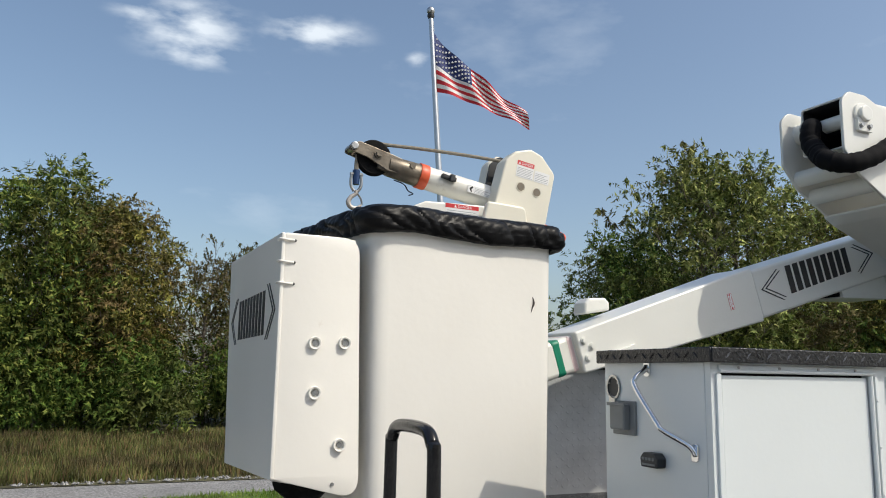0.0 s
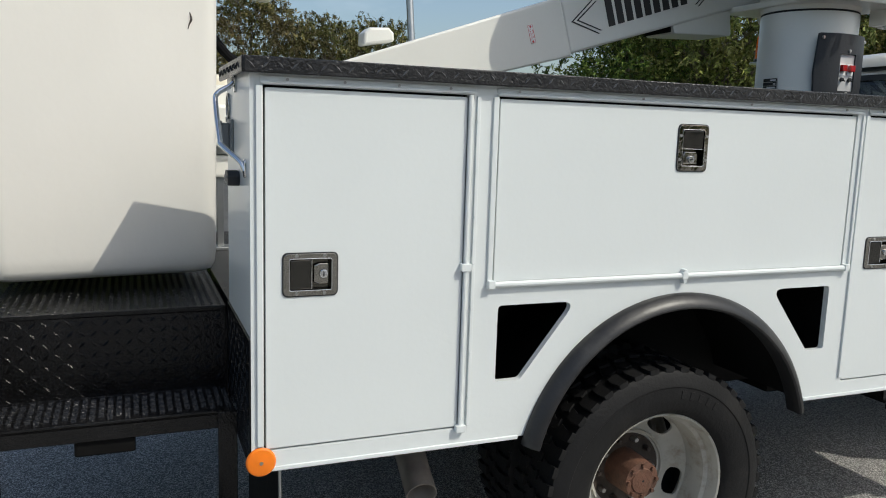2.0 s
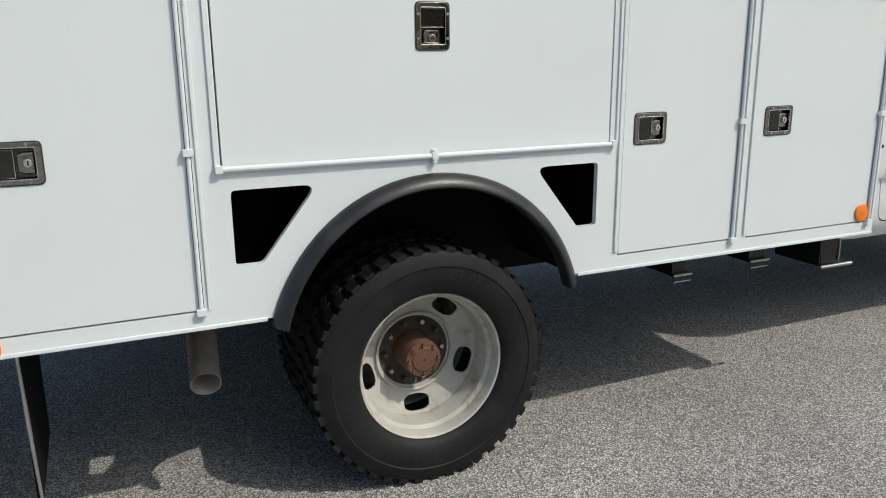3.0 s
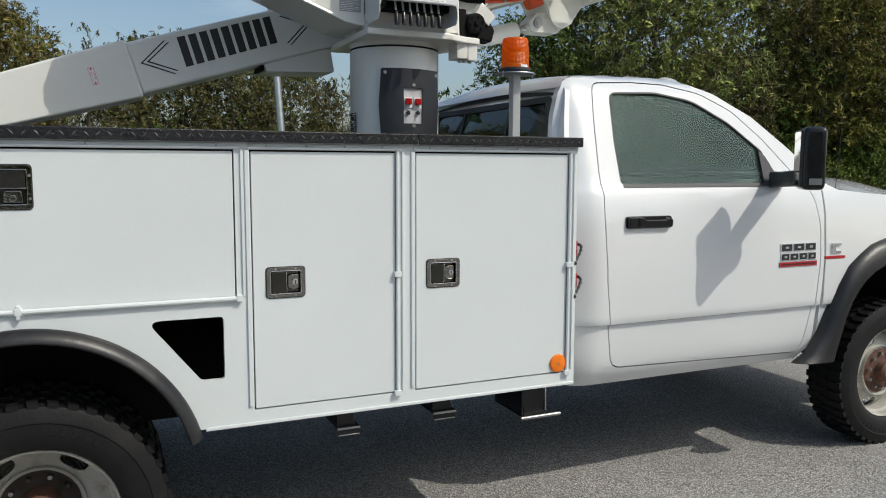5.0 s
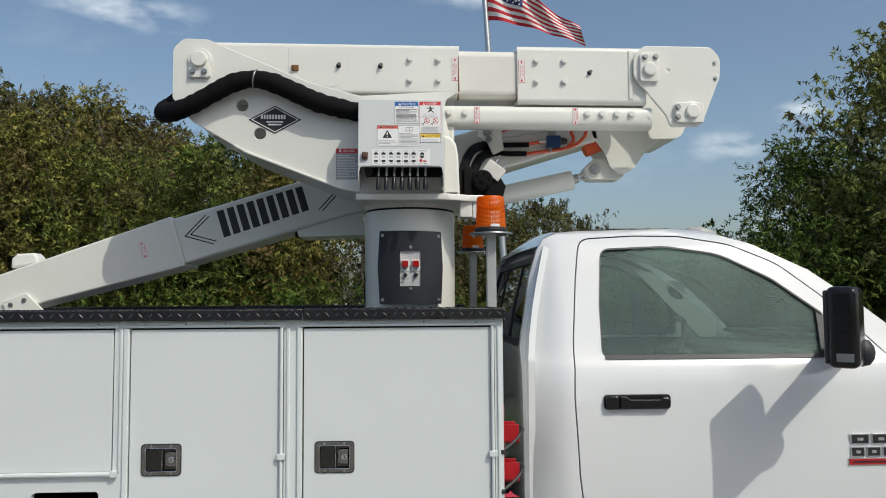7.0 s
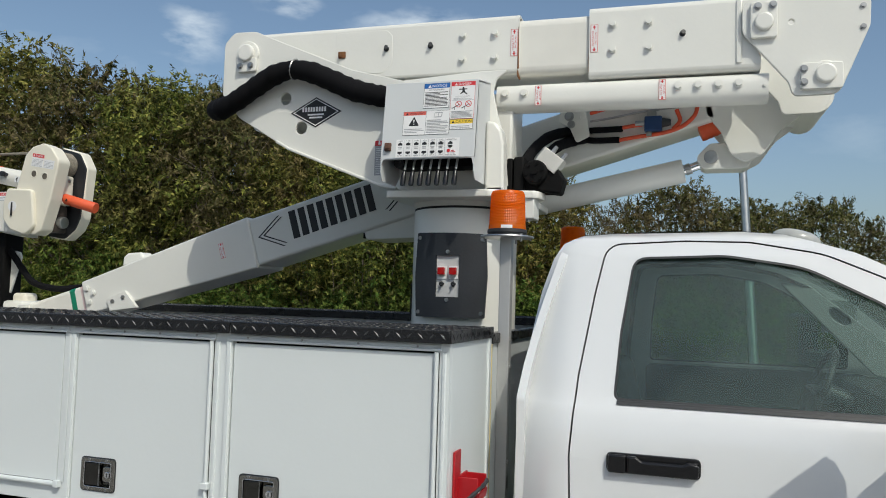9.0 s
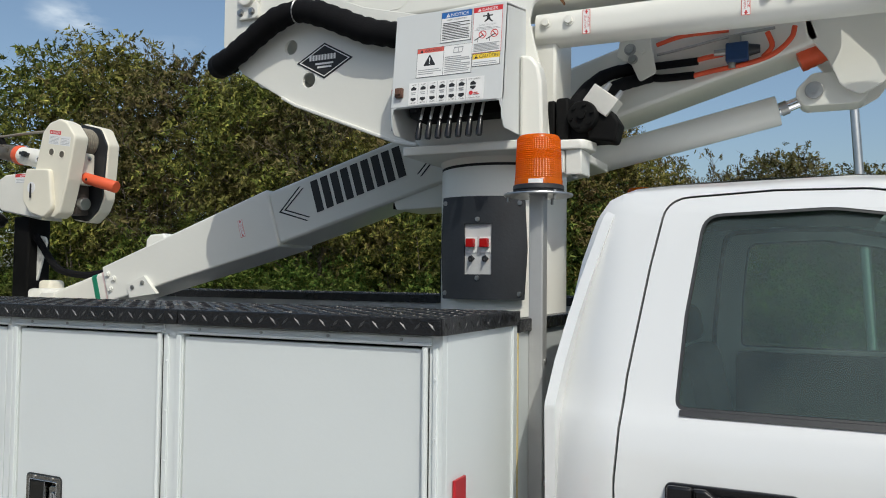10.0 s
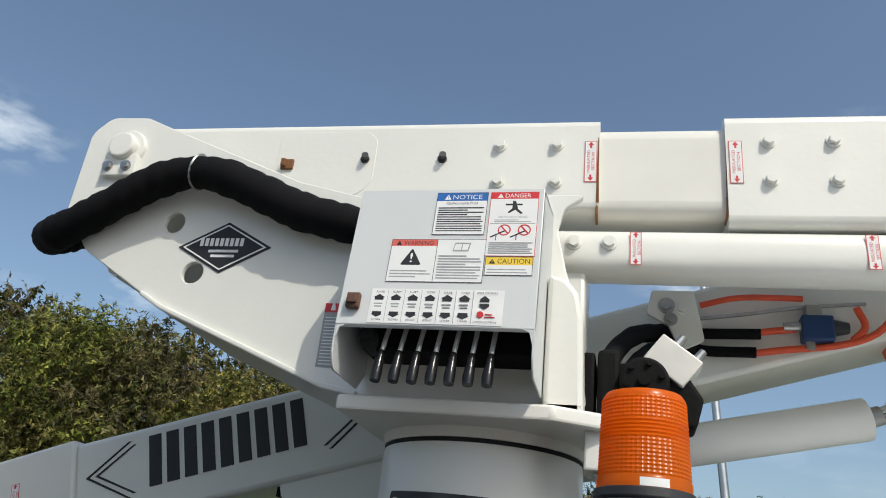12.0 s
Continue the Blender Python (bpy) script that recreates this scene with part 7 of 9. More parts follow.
d.text("DANGER", 0.030, w - 0.016, h - 0.014, h - 0.004, paper)
triangle(d, 0.014, h - 0.014, 0.012, paper, decal_red)
d.shape([(0.046, h - 0.022), (0.052, h - 0.022), (0.058, h - 0.042), (0.068, h - 0.052), (0.064, h - 0.054), (0.052, h - 0.044), (0.040, h - 0.052), (0.037, h - 0.050), (0.046, h - 0.040)], ink)
d.bar(0.032, 0.066, h - 0.033, h - 0.029, ink)
d.text("ELECTROCUTION HAZARD", 0.020, 0.078, h - 0.063, h - 0.059, decal_grey)
d.lines(0.012, w - 0.012, h - 0.073, h - 0.065, 2, decal_grey, 3)
d.bar(0.004, w - 0.004, h - 0.077, h - 0.076, decal_grey)
for cx in (0.034, 0.074):
    d.shape(circle(cx, h - 0.092, 0.013), decal_red, holes=[circle(cx, h - 0.092, 0.0105)])
    d.shape([(cx - 0.028, h - 0.108), (cx - 0.026, h - 0.110), (cx + 0.004, h - 0.094), (cx + 0.002, h - 0.092)], ink)
    d.bar(cx - 0.016, cx - 0.0145, h - 0.116, h - 0.102, ink)
    d.shape([(cx - 0.008, h - 0.084), (cx - 0.006, h - 0.082), (cx + 0.009, h - 0.099), (cx + 0.007, h - 0.101)], decal_red)
d.lines(0.006, w - 0.006, 0.006, h - 0.118, 6, decal_grey, 4)
part("danger_decal", d.b, console, "white and red danger decal", on_console(0.279, 0.153))
w, h = 0.194, 0.098
d = Decal(w, h, ink)
d.bar(0.001, w - 0.001, 0.001, h - 0.001, paper)
d.bar(0.001, w * 0.49, h - 0.016, h - 0.001, decal_salmon)
d.text("WARNING", 0.026, w * 0.49 - 0.008, h - 0.0135, h - 0.004, ink)
triangle(d, 0.010, h - 0.014, 0.012, ink)
d.bar(w * 0.49, w * 0.49 + 0.001, 0.001, h - 0.001, ink)
triangle(d, 0.024, h - 0.060, 0.044, ink, paper)
d.lines(0.006, w * 0.49 - 0.006, 0.010, 0.030, 3, decal_grey, 6)
d.shape([(0.128, h - 0.028), (0.160, h - 0.028), (0.164, h - 0.008), (0.132, h - 0.008)], decal_grey, holes=[[(0.130, h - 0.025), (0.145, h - 0.025), (0.146, h - 0.011), (0.133, h - 0.011)], [(0.147, h - 0.025), (0.158, h - 0.025), (0.161, h - 0.011), (0.148, h - 0.011)]])
d.lines(w * 0.49 + 0.006, w - 0.006, 0.008, h - 0.034, 9, decal_grey, 7, 0.62)
part("warning_decal", d.b, console, "white warning decal with a black triangle", on_console(0.086, 0.093))
w, h = 0.093, 0.041
d = Decal(w, h, ink)
d.bar(0.001, w - 0.001, 0.001, h - 0.001, paper)
d.bar(0.001, w - 0.001, h - 0.018, h - 0.001, decal_yellow)
d.text("CAUTION", 0.024, w - 0.006, h - 0.015, h - 0.004, ink)
triangle(d, 0.007, h - 0.0155, 0.013, ink, decal_yellow)
d.lines(0.005, w - 0.010, 0.005, 0.018, 2, decal_grey, 8, 0.5)
part("caution_decal", d.b, console, "white and yellow caution decal", on_console(0.282, 0.110))
w, h = 0.262, 0.074
d = Decal(w, h, paper)
cols = ("RAISE", "UP", "UP", "EXTEND", "RAISE", "RAISE")
lows = ("LOWER", "DOWN", "DOWN", "RETRACT", "LOWER", "LOWER")
cw = 0.034
for i in range(6):
    x = i * cw
    d.bar(x + cw - 0.0008, x + cw, 0.002, h - 0.002, decal_grey)
    d.text(cols[i], x + 0.010, x + 0.026, h - 0.009, h - 0.005, ink)
    d.text(lows[i], x + 0.009, x + 0.027, 0.005, 0.009, ink)
    cx = x + cw / 2
    d.shape([(cx - 0.009, h - 0.025), (cx + 0.009, h - 0.025), (cx + 0.009, h - 0.020), (cx + 0.011, h - 0.019), (cx, h - 0.012), (cx - 0.011, h - 0.019), (cx - 0.009, h - 0.020)], ink)
    d.shape([(cx - 0.009, 0.024), (cx - 0.009, 0.019), (cx - 0.011, 0.018), (cx, 0.012), (cx + 0.011, 0.018), (cx + 0.009, 0.019), (cx + 0.009, 0.024)], ink)
    d.bar(cx - 0.009, cx + 0.008, 0.040, 0.0425, decal_grey)
    d.bar(cx - 0.007, cx + 0.007, 0.034, 0.0365, decal_grey)
cx = 6 * cw + 0.022
d.text("UPPER CONTROLS", 6 * cw + 0.006, w - 0.012, h - 0.009, h - 0.005, ink)
d.text("LOWER CONTROLS", 6 * cw + 0.004, w - 0.010, 0.004, 0.008, ink)
d.shape([(cx - 0.009, h - 0.025), (cx + 0.009, h - 0.025), (cx + 0.009, h - 0.020), (cx, h - 0.013), (cx - 0.009, h - 0.020)], ink)
d.shape([(cx - 0.009, h - 0.030), (cx - 0.009, h - 0.035), (cx, h - 0.041), (cx + 0.009, h - 0.035), (cx + 0.009, h - 0.030)], ink)
d.shape(circle(cx - 0.006, 0.022, 0.0065), decal_red)
d.lines(cx + 0.003, w - 0.012, 0.016, 0.027, 2, decal_red, 9, 0.4)
part("control_decal", d.b, console, "white control decal with black arrows", on_console(0.064, 0.003))

# ------------------------------------------------------------------ warning beacons
for k, (x, y, foot) in enumerate(((3.240, 0.553, 1.06), (3.268, 1.85, 1.06))):
    beacon = thing("warning_beacon", "amber ribbed warning beacon on an aluminium post", "beacon", (x, y, foot), "warning beacons")
    b = Mesh(amber)
    prof = [(0.0, 2.125), (0.030, 2.125), (0.053, 2.122), (0.0575, 2.115)]
    nz = 41
    for i in range(nz):
        z = 2.113 - (2.113 - 2.006) * i / (nz - 1)
        prof.append((0.0580 + 0.0045 * i / nz + (0.0009 if 12 < i < 22 else 0.0005) * (1 if i % 2 else -1), z))
    prof += [(0.0645, 2.002), (0.0645, 1.988)]
    b.lathe(prof, 120, pose(x, y, 0))
    for v in b.bm.verts:
        away = Vector((v.co.x - x, v.co.y - y))
        if away.length > 0.055 and 2.004 < v.co.z < 2.114:
            turn = round(math.atan2(away.y, away.x) / (2 * math.pi) * 120)
            away *= 0.009 if turn % 2 else -0.008
            v.co.x, v.co.y = v.co.x + away.x, v.co.y + away.y
    part("lens", b, beacon, "ribbed amber plastic lens")
    b = Mesh(flat_black)
    b.lathe([(0.060, 1.992), (0.068, 1.988), (0.069, 1.978), (0.066, 1.974), (0.071, 1.972), (0.070, 1.966), (0.0, 1.966)], 48, pose(x, y, 0))
    part("base", b, beacon)
    b = Mesh(paper)
    rows = [[(x + 0.0652 * math.sin(a), y - 0.0652 * math.cos(a), z) for a in [-0.1 + 0.1 * i for i in range(7)]] for z in (1.990, 2.001)]
    b.grid(rows)
    part("sticker", b, beacon)
    b = Mesh(aluminium)
    b.lathe([(0.0, 1.966), (0.092, 1.966), (0.093, 1.963), (0.092, 1.960), (0.0, 1.960)], 48, pose(x, y, 0))
    part("mounting_disc", b, beacon)
    for a in (200, 320, 80):
        px, py = x + 0.08 * math.cos(radians(a)), y + 0.08 * math.sin(radians(a))
        b = Mesh(zinc)
        b.cyl((px, py, 1.945), (px, py, 1.972), 0.004, n=8)
        part("stud", b, beacon)
    b = Mesh(post_steel)
    b.prism(rect(x - 0.020, x + 0.020, y - 0.020, y + 0.020, 0.004, 2), foot, 1.961, axis="z")
    part("post", b, beacon)
    b = Mesh(zinc)
    b.box(3.21, x + 0.02, y - 0.015, y + 0.015, foot + 0.05, foot + 0.09)
    part("clamp", b, beacon)
    for z in (1.52, 1.20):
        b = Mesh(zinc)
        b.bolt(x + 0.02, y, z, 0.006, 0.005, (1, 0, 0))
        part("post_bolt", b, beacon)

# ------------------------------------------------------------------ bucket, its cover and the jib
bucket = thing("lift_bucket", "warm white fibreglass lift bucket above the tailshelf", "bucket", (-0.33, 1.0, 1.03))


def ring(x0, x1, y0, y1, r, z, n=6):
    return [(x, y, z) for x, y in rect(x0, x1, y0, y1, r, n)]


b = Mesh(gelcoat)
rows = [ring(-0.58, -0.09, 0.785, 1.225, 0.03, 1.030), ring(-0.628, -0.040, 0.738, 1.272, 0.045, 1.032), ring(-0.645, -0.022, 0.722, 1.288, 0.05, 1.042), ring(-0.655, -0.012, 0.713, 1.297, 0.055, 1.062), ring(-0.658, -0.008, 0.709, 1.300, 0.055, 1.10)]
rows += [ring(-0.658 - 0.014 * t, -0.008 + 0.010 * t, 0.709 - 0.010 * t, 1.300 + 0.012 * t, 0.055, 1.10 + 0.93 * t) for t in (0.2, 0.4, 0.6, 0.8, 1.0)]
rows += [ring(-0.69, 0.02, 0.682, 1.33, 0.06, 2.035), ring(-0.69, 0.02, 0.682, 1.33, 0.06, 2.05), ring(-0.66, -0.01, 0.71, 1.30, 0.05, 2.052)]
b.grid(rows, loop=True, caps=True)
part("shell", b, bucket)
b = Mesh(dark_dish)
b.tube([(-0.090, 0.7005, 1.835), (-0.086, 0.6995, 1.815), (-0.092, 0.6995, 1.80), (-0.096, 0.7005, 1.785)], [0.0012, 0.0036, 0.002, 0.001], n=6, smooth=3)
part("scuff", b, bucket, "small dark scuff mark")

cover = thing("bucket_cover", "wrinkled black vinyl cover stretched over the bucket", "cover", (-0.33, 1.0, 2.0))
b = Mesh(vinyl)
rows = []
per = ring(-0.675, 0.005, 0.695, 1.315, 0.07, 0.0, 10)
line = []
for i in range(len(per)):
    p, q = Vector(per[i]), Vector(per[(i + 1) % len(per)])
    k = max(1, int((q - p).length / 0.006))
    line += [p.lerp(q, s / k) for s in range(k)]
cx, cy = -0.335, 1.005
noise.seed_set(3)
HEM = ((0.002, 1.966), (0.012, 1.956), (0.024, 1.961), (0.031, 1.974), (0.035, 1.990), (0.036, 2.006), (0.032, 2.022), (0.024, 2.034), (0.010, 2.042), (-0.010, 2.047), (-0.05, 2.056), (-0.14, 2.068), (-0.26, 2.074))
LEVELS = 34
for lev in range(LEVELS):
    t = lev / (LEVELS - 1) * (len(HEM) - 1)
    i0 = min(int(t), len(HEM) - 2)
    out, z = (HEM[i0][k] + (HEM[i0 + 1][k] - HEM[i0][k]) * (t - i0) for k in (0, 1))
    row = []
    for i, p in enumerate(line):
        s = i * 0.006
        sway = noise.noise(Vector((s * 4, t * 0.25, 8.0)))
        big = noise.noise(Vector((s * 6, 0.2, 1.7)))
        fold = 1 - abs(noise.noise(Vector((s * 15 + t * 0.18 + 1.6 * sway, t * 0.10, 5.2))))
        fine = 1 - abs(noise.noise(Vector((s * 34 - t * 0.55 + sway, t * 0.22, 9.1))))
        deep = (fold**5 * 0.010 + fine**7 * 0.0030) * (1.0 if t < 9 else 0.5)
        d = Vector((p.x - cx, p.y - cy, 0))
        d = d * (1 + (out + 0.005 * big + 0.006 - deep) / 0.33)
        low = 0.012 * big * (1.0 if t < 3 else 0.4) - deep * 0.5 * (t > 5)
        row.append((cx + d.x * 1.015, cy + d.y, z + low + 0.032))
    rows.append(row)
b.grid(rows[11:], loop=True)
p = bmesh.new()
p.faces.new([p.verts.new(q) for q in rows[-1]])
b._take(p)
part("vinyl", b, cover)
b = Mesh(vinyl)
b.grid(rows[:12], loop=True)
part("gathered_hem", b, cover, "gathered elastic hem of the cover")
noise.seed_set(1)

# the bucket hangs a little askew
ASKEW = Matrix.Translation((0.014, 0.737, 0.0)) @ pose(0, 0, 0, 0, 0, 7.4) @ Matrix.Translation((0, -0.709, 0))
for ob in list(bucket.children) + list(cover.children):
    ob.matrix_basis = ASKEW @ ob.matrix_basis

box = thing("control_cover", "white fibreglass control cover with recessed bolts behind the bucket", "cover", (-0.8, 0.9, 1.3))
b = Mesh(gelcoat)
b.prism(rounded([(-0.914, 1.302), (-0.914, 1.958), (-0.690, 1.962), (-0.668, 1.235)], [0.004, 0.008, 0.05, 0.05], 6), 0.612, 0.622, bevel=0.003, warp=lambda v: Vector((v.x, v.y + 0.13 * (v.x + 0.938), v.z)))
part("side", b, box)
b = Mesh(gelcoat)
b.prism(rounded([(0.612, 1.300), (1.395, 1.262), (1.515, 1.985), (0.612, 1.958)], 0.008), -0.922, -0.912, axis="x", bevel=0.003)
part("rear_face", b, box, "white rear face with black brand blocks")
b = Mesh(gelcoat)
b.prism([(-0.914, 1.958), (-0.70, 1.958), (-0.70, 1.950), (-0.914, 1.950)], 0.65, 1.50, bevel=0.002)
b.prism([(-0.914, 1.302), (-0.914, 1.295), (-0.69, 1.252), (-0.69, 1.262)], 0.65, 1.39, bevel=0.002)
b.box(-0.69, -0.672, 0.72, 1.29, 1.30, 1.95)
part("lid", b, box)
for i, (x, z) in enumerate(((-0.816, 1.659), (-0.728, 1.662), (-0.811, 1.525), (-0.733, 1.385))):
    y = 0.612 + 0.13 * (x + 0.938)
    b = Mesh(gelcoat)
    b.lathe([(0.0185, -0.002), (0.018, 0.010), (0.0165, 0.0135), (0.0125, 0.012), (0.0115, 0.003), (0, 0.003)], 24, pose(x, y, z, 90))
    cup = part("bolt_cup", b, box)
    b = Mesh(zinc)
    b.bolt(x, y - 0.003, z, 0.0085, 0.005, washer=False)
    part("bolt", b, cup, "dull metal bolt")
for z in (1.938, 1.877, 1.818):
    b = Mesh(gelcoat)
    b.tube([(-0.926, 0.640, z + 0.002), (-0.926, 0.616, z + 0.002), (-0.914, 0.609, z), (-0.886, 0.615, z - 0.001)], 0.0032, n=8, smooth=4)
    b.use(seam_dark).cyl((-0.884, 0.6165, z - 0.001), (-0.884, 0.623, z - 0.001), 0.004, n=10)
    part("lace", b, box, "white cord lace in a small hole")
b = Mesh(zinc)
b.cyl((-0.748, 0.633, 1.282), (-0.748, 0.640, 1.282), 0.005, n=10)
part("rivet", b, box)
for i in range(9):
    y = 1.255 - i * 0.052
    b = Mesh(ink)
    b.box(-0.9235, -0.922, y - 0.034, y, 1.685, 1.815)
    part("brand_block", b, box, "plain black block of the brand mark")
for dd in (0.0, 0.028):
    for s, y0 in ((1, 0.650 + dd), (-1, 1.415 - dd)):
        b = Mesh(ink)
        b.prism([(y0, 1.75), (y0 + s * 0.095, 1.83), (y0 + s * 0.105, 1.83), (y0 + s * 0.012, 1.75), (y0 + s * 0.105, 1.67), (y0 + s * 0.095, 1.67)], -0.9235, -0.922, axis="x")
        part("chevron", b, box, "thin black chevron line")
b = Mesh(chassis_black)
b.tube([(-0.86, 0.72, 1.285), (-0.80, 0.80, 1.245), (-0.72, 0.92, 1.235), (-0.68, 1.0, 1.25)], 0.035, smooth=4)
part("control_boot", b, box, "black rubber boot under the cover")

mount = thing("bucket_mount", "white steel bucket mount at the boom tip", "bracket", (0.05, 1.45, 1.3))
b = Mesh(lift_paint)
b.box(-0.42, 0.16, 1.322, 1.47, 1.42, 1.58, 0.012)
b.box(0.02, 0.17, 1.44, 1.72, 1.38, 1.66, 0.02)
b.box(-0.30, -0.10, 1.318, 1.345, 1.22, 1.80, 0.008)
part("bracket", b, mount)
b = Mesh(lift_paint)
b.prism(rounded([(1.40, 1.475), (1.58, 1.475), (1.58, 1.640), (1.40, 1.640)], 0.012), 0.168, 0.184, axis="x", bevel=0.003)
b.cyl((0.18, 1.49, 1.56), (0.20, 1.49, 1.56), 0.05, n=28, bevel=0.004)
part("flange", b, mount)
rest = thing("boom_rest", "white padded boom rest on a slim steel post", "bracket", (0.08, 1.43, 1.0))
b = Mesh(aluminium)
b.box(0.07, 0.095, 1.42, 1.445, 1.0, 1.30, 0.002)
b.box(0.04, 0.13, 1.39, 1.48, 1.0, 1.012, 0.002)
part("post", b, rest)
b = Mesh(lift_paint)
b.box(0.03, 0.14, 1.37, 1.50, 1.295, 1.382, 0.012)
part("pad", b, rest)

jib = thing("jib_winch", "cream jib winch with a steel sheave head and rope", "winch", (0.1, 1.5, 2.1))
JY = 1.512
AX0, AX1 = Vector((-0.150, JY, 2.412)), Vector((0.225, JY, 2.343))
ALONG = (AX1 - AX0).normalized()
b = Mesh(boot_white)
b.cyl(AX0, AX1, 0.050, 0.055, 36)
pole = part("jib_pole", b, jib, "white fibreglass jib pole")
b = Mesh(red_orange)
b.cyl(AX0 - ALONG * 0.026, AX0 + ALONG * 0.014, 0.0545, n=36, bevel=0.002)
part("red_collar", b, pole)
b = Mesh(steel_brown)
b.cyl(AX0 - ALONG * 0.165, AX0 - ALONG * 0.02, 0.044, 0.050, 32, bevel=0.003)
b.box(-0.060, 0.0, -0.030, 0.030, -0.034, 0.034, 0.008, m=Matrix.Translation(AX0 - ALONG * 0.15) @ pose(0, 0, 0, 0, 10.4, 0))
head = part("sheave_head", b, jib, "worn steel sheave head")
for dy in (-0.036, 0.026):
    b = Mesh(steel_brown)
    b.prism(rounded([(-0.492, 2.482), (-0.478, 2.512), (-0.440, 2.520), (-0.30, 2.482), (-0.255, 2.468), (-0.262, 2.404), (-0.320, 2.410), (-0.405, 2.455)], 0.012), JY + dy, JY + dy + 0.010, bevel=0.002)
    part("cheek", b, head)
for x, z in ((-0.362, 2.474), (-0.214, 2.441)):
    b = Mesh(steel_brown)
    b.bolt(x, JY - 0.038, z, 0.014, 0.014)
    part("sheave_bolt", b, head)
b = Mesh(zinc)
b.cyl((-0.468, JY - 0.05, 2.496), (-0.468, JY + 0.045, 2.496), 0.016, n=18, bevel=0.003)
part("head_pin", b, head)
b = Mesh(chassis_black)
b.lathe([(0.012, -0.012), (0.070, -0.014), (0.076, -0.010), (0.062, 0.0), (0.076, 0.010), (0.070, 0.014), (0.012, 0.012)], 40, pose(-0.372, JY, 2.466, 90), closed=True)
part("sheave", b, jib, "black rope sheave")
b = Mesh(flat_black)
p = AX0.lerp(AX1, 0.26)
b.box(-0.034, 0.034, -0.012, 0.010, -0.008, 0.010, 0.004, m=Matrix.Translation(p + Vector((0, -0.056, 0.012))) @ pose(0, 0, 0, 0, 12, 0))
b.box(-0.010, 0.012, -0.02, 0.002, -0.014, 0.016, 0.004, m=Matrix.Translation(p + Vector((0.01, -0.058, 0.010))) @ pose(0, 0, 0, 0, 12, 0))
part("pull_pin", b, pole, "black pull pin")
b = Mesh(sleeve)
b.tube([(-0.29, JY - 0.03, 2.375), (-0.245, JY - 0.03, 2.362), (-0.228, JY - 0.035, 2.335), (-0.205, JY - 0.035, 2.325), (-0.225, JY - 0.035, 2.316)], 0.0025, n=6, smooth=4)
part("tether", b, pole)
d = Decal(0.115, 0.034)
d.shape([(0.008, 0.018), (0.02, 0.030), (0.026, 0.026), (0.018, 0.014), (0.024, 0.004), (0.018, 0.003), (0.011, 0.012)], ink)
d.lines(0.034, 0.110, 0.004, 0.028, 4, decal_grey, 12, 0.4)
part("pole_decal", d.b, pole, "white decal with small print", facing(0.035, JY - 0.0550, 2.358, 0, 0, -10))

NEAR = rounded([(0.185, 2.500), (0.232, 2.545), (0.310, 2.564), (0.368, 2.540), (0.432, 2.462), (0.385, 2.240), (0.330, 2.062), (0.285, 2.035), (0.150, 2.060), (0.130, 2.300)], [0.03, 0.03, 0.03, 0.03, 0.04, 0.05, 0.03, 0.03, 0.02, 0.02])
b = Mesh(cream)
b.prism(NEAR, 1.385, 1.475, bevel=0.009, seg=3)
near = part("near_housing", b, jib, "cream plastic winch housing")
LOBE = rounded([(0.090, 2.305), (0.270, 2.295), (0.300, 2.080), (0.235, 2.035), (0.125, 2.065), (0.066, 2.130), (0.066, 2.220)], [0.02, 0.03, 0.05, 0.05, 0.06, 0.06, 0.05])
b = Mesh(cream)
b.prism(LOBE, 1.362, 1.395, bevel=0.010, seg=3)
lobe = part("lower_housing", b, near, "rounded cream lower housing")
FAR = rounded([(0.205, 2.540), (0.250, 2.580), (0.390, 2.545), (0.445, 2.450), (0.420, 2.150), (0.385, 2.080), (0.310, 2.022), (0.180, 2.040), (0.160, 2.330)], [0.03, 0.03, 0.05, 0.04, 0.06, 0.05, 0.04, 0.03, 0.03])
b = Mesh(cream)
b.prism(FAR, 1.590, 1.668, bevel=0.010, seg=3)
part("far_housing", b, jib, "pale winch housing")
b = Mesh(flat_black)
b.prism([((x - 0.3) * 0.96 + 0.3, (z - 2.3) * 0.97 + 2.3) for x, z in FAR], 1.578, 1.591)
part("drum_plate", b, jib)
b = Mesh(cream)
b.box(0.165, 0.375, 1.47, 1.565, 2.22, 2.395, 0.012)
part("gear_case", b, jib)
b = Mesh(dark_dish)
b.box(0.18, 0.345, 1.475, 1.56, 2.06, 2.22, 0.01)
part("gear_hollow", b, jib)
b = Mesh(zinc)
b.cyl((0.28, 1.512, 2.125), (0.375, 1.512, 2.118), 0.034, n=24, bevel=0.004)
part("shaft_end", b, jib)
b = Mesh(zinc)
b.bolt(0.376, 1.525, 2.365, 0.008, 0.010, (1, 0, 0))
part("case_bolt", b, jib)
b = Mesh(rope_grey)
b.cyl((0.312, 1.478, 2.462), (0.312, 1.578, 2.462), 0.070, n=32)
for i in range(8):
    y = 1.484 + i * 0.0118
    b.lathe([(0.070 + 0.006 * math.cos(t), 0.006 * math.sin(t)) for t in [2 * math.pi * k / 6 for k in range(6)]], 28, pose(0.312, y, 2.462, 90), closed=True)
part("rope_drum", b, jib, "drum wound with grey rope")
b = Mesh(rope_grey)
b.tube([(0.285, 1.530, 2.533), (0.10, 1.522, 2.537), (-0.15, JY, 2.535), (-0.31, JY, 2.531), (-0.372, JY, 2.535)], 0.008, n=8, smooth=4)
part("rope", b, jib)
b = Mesh(rope_grey)
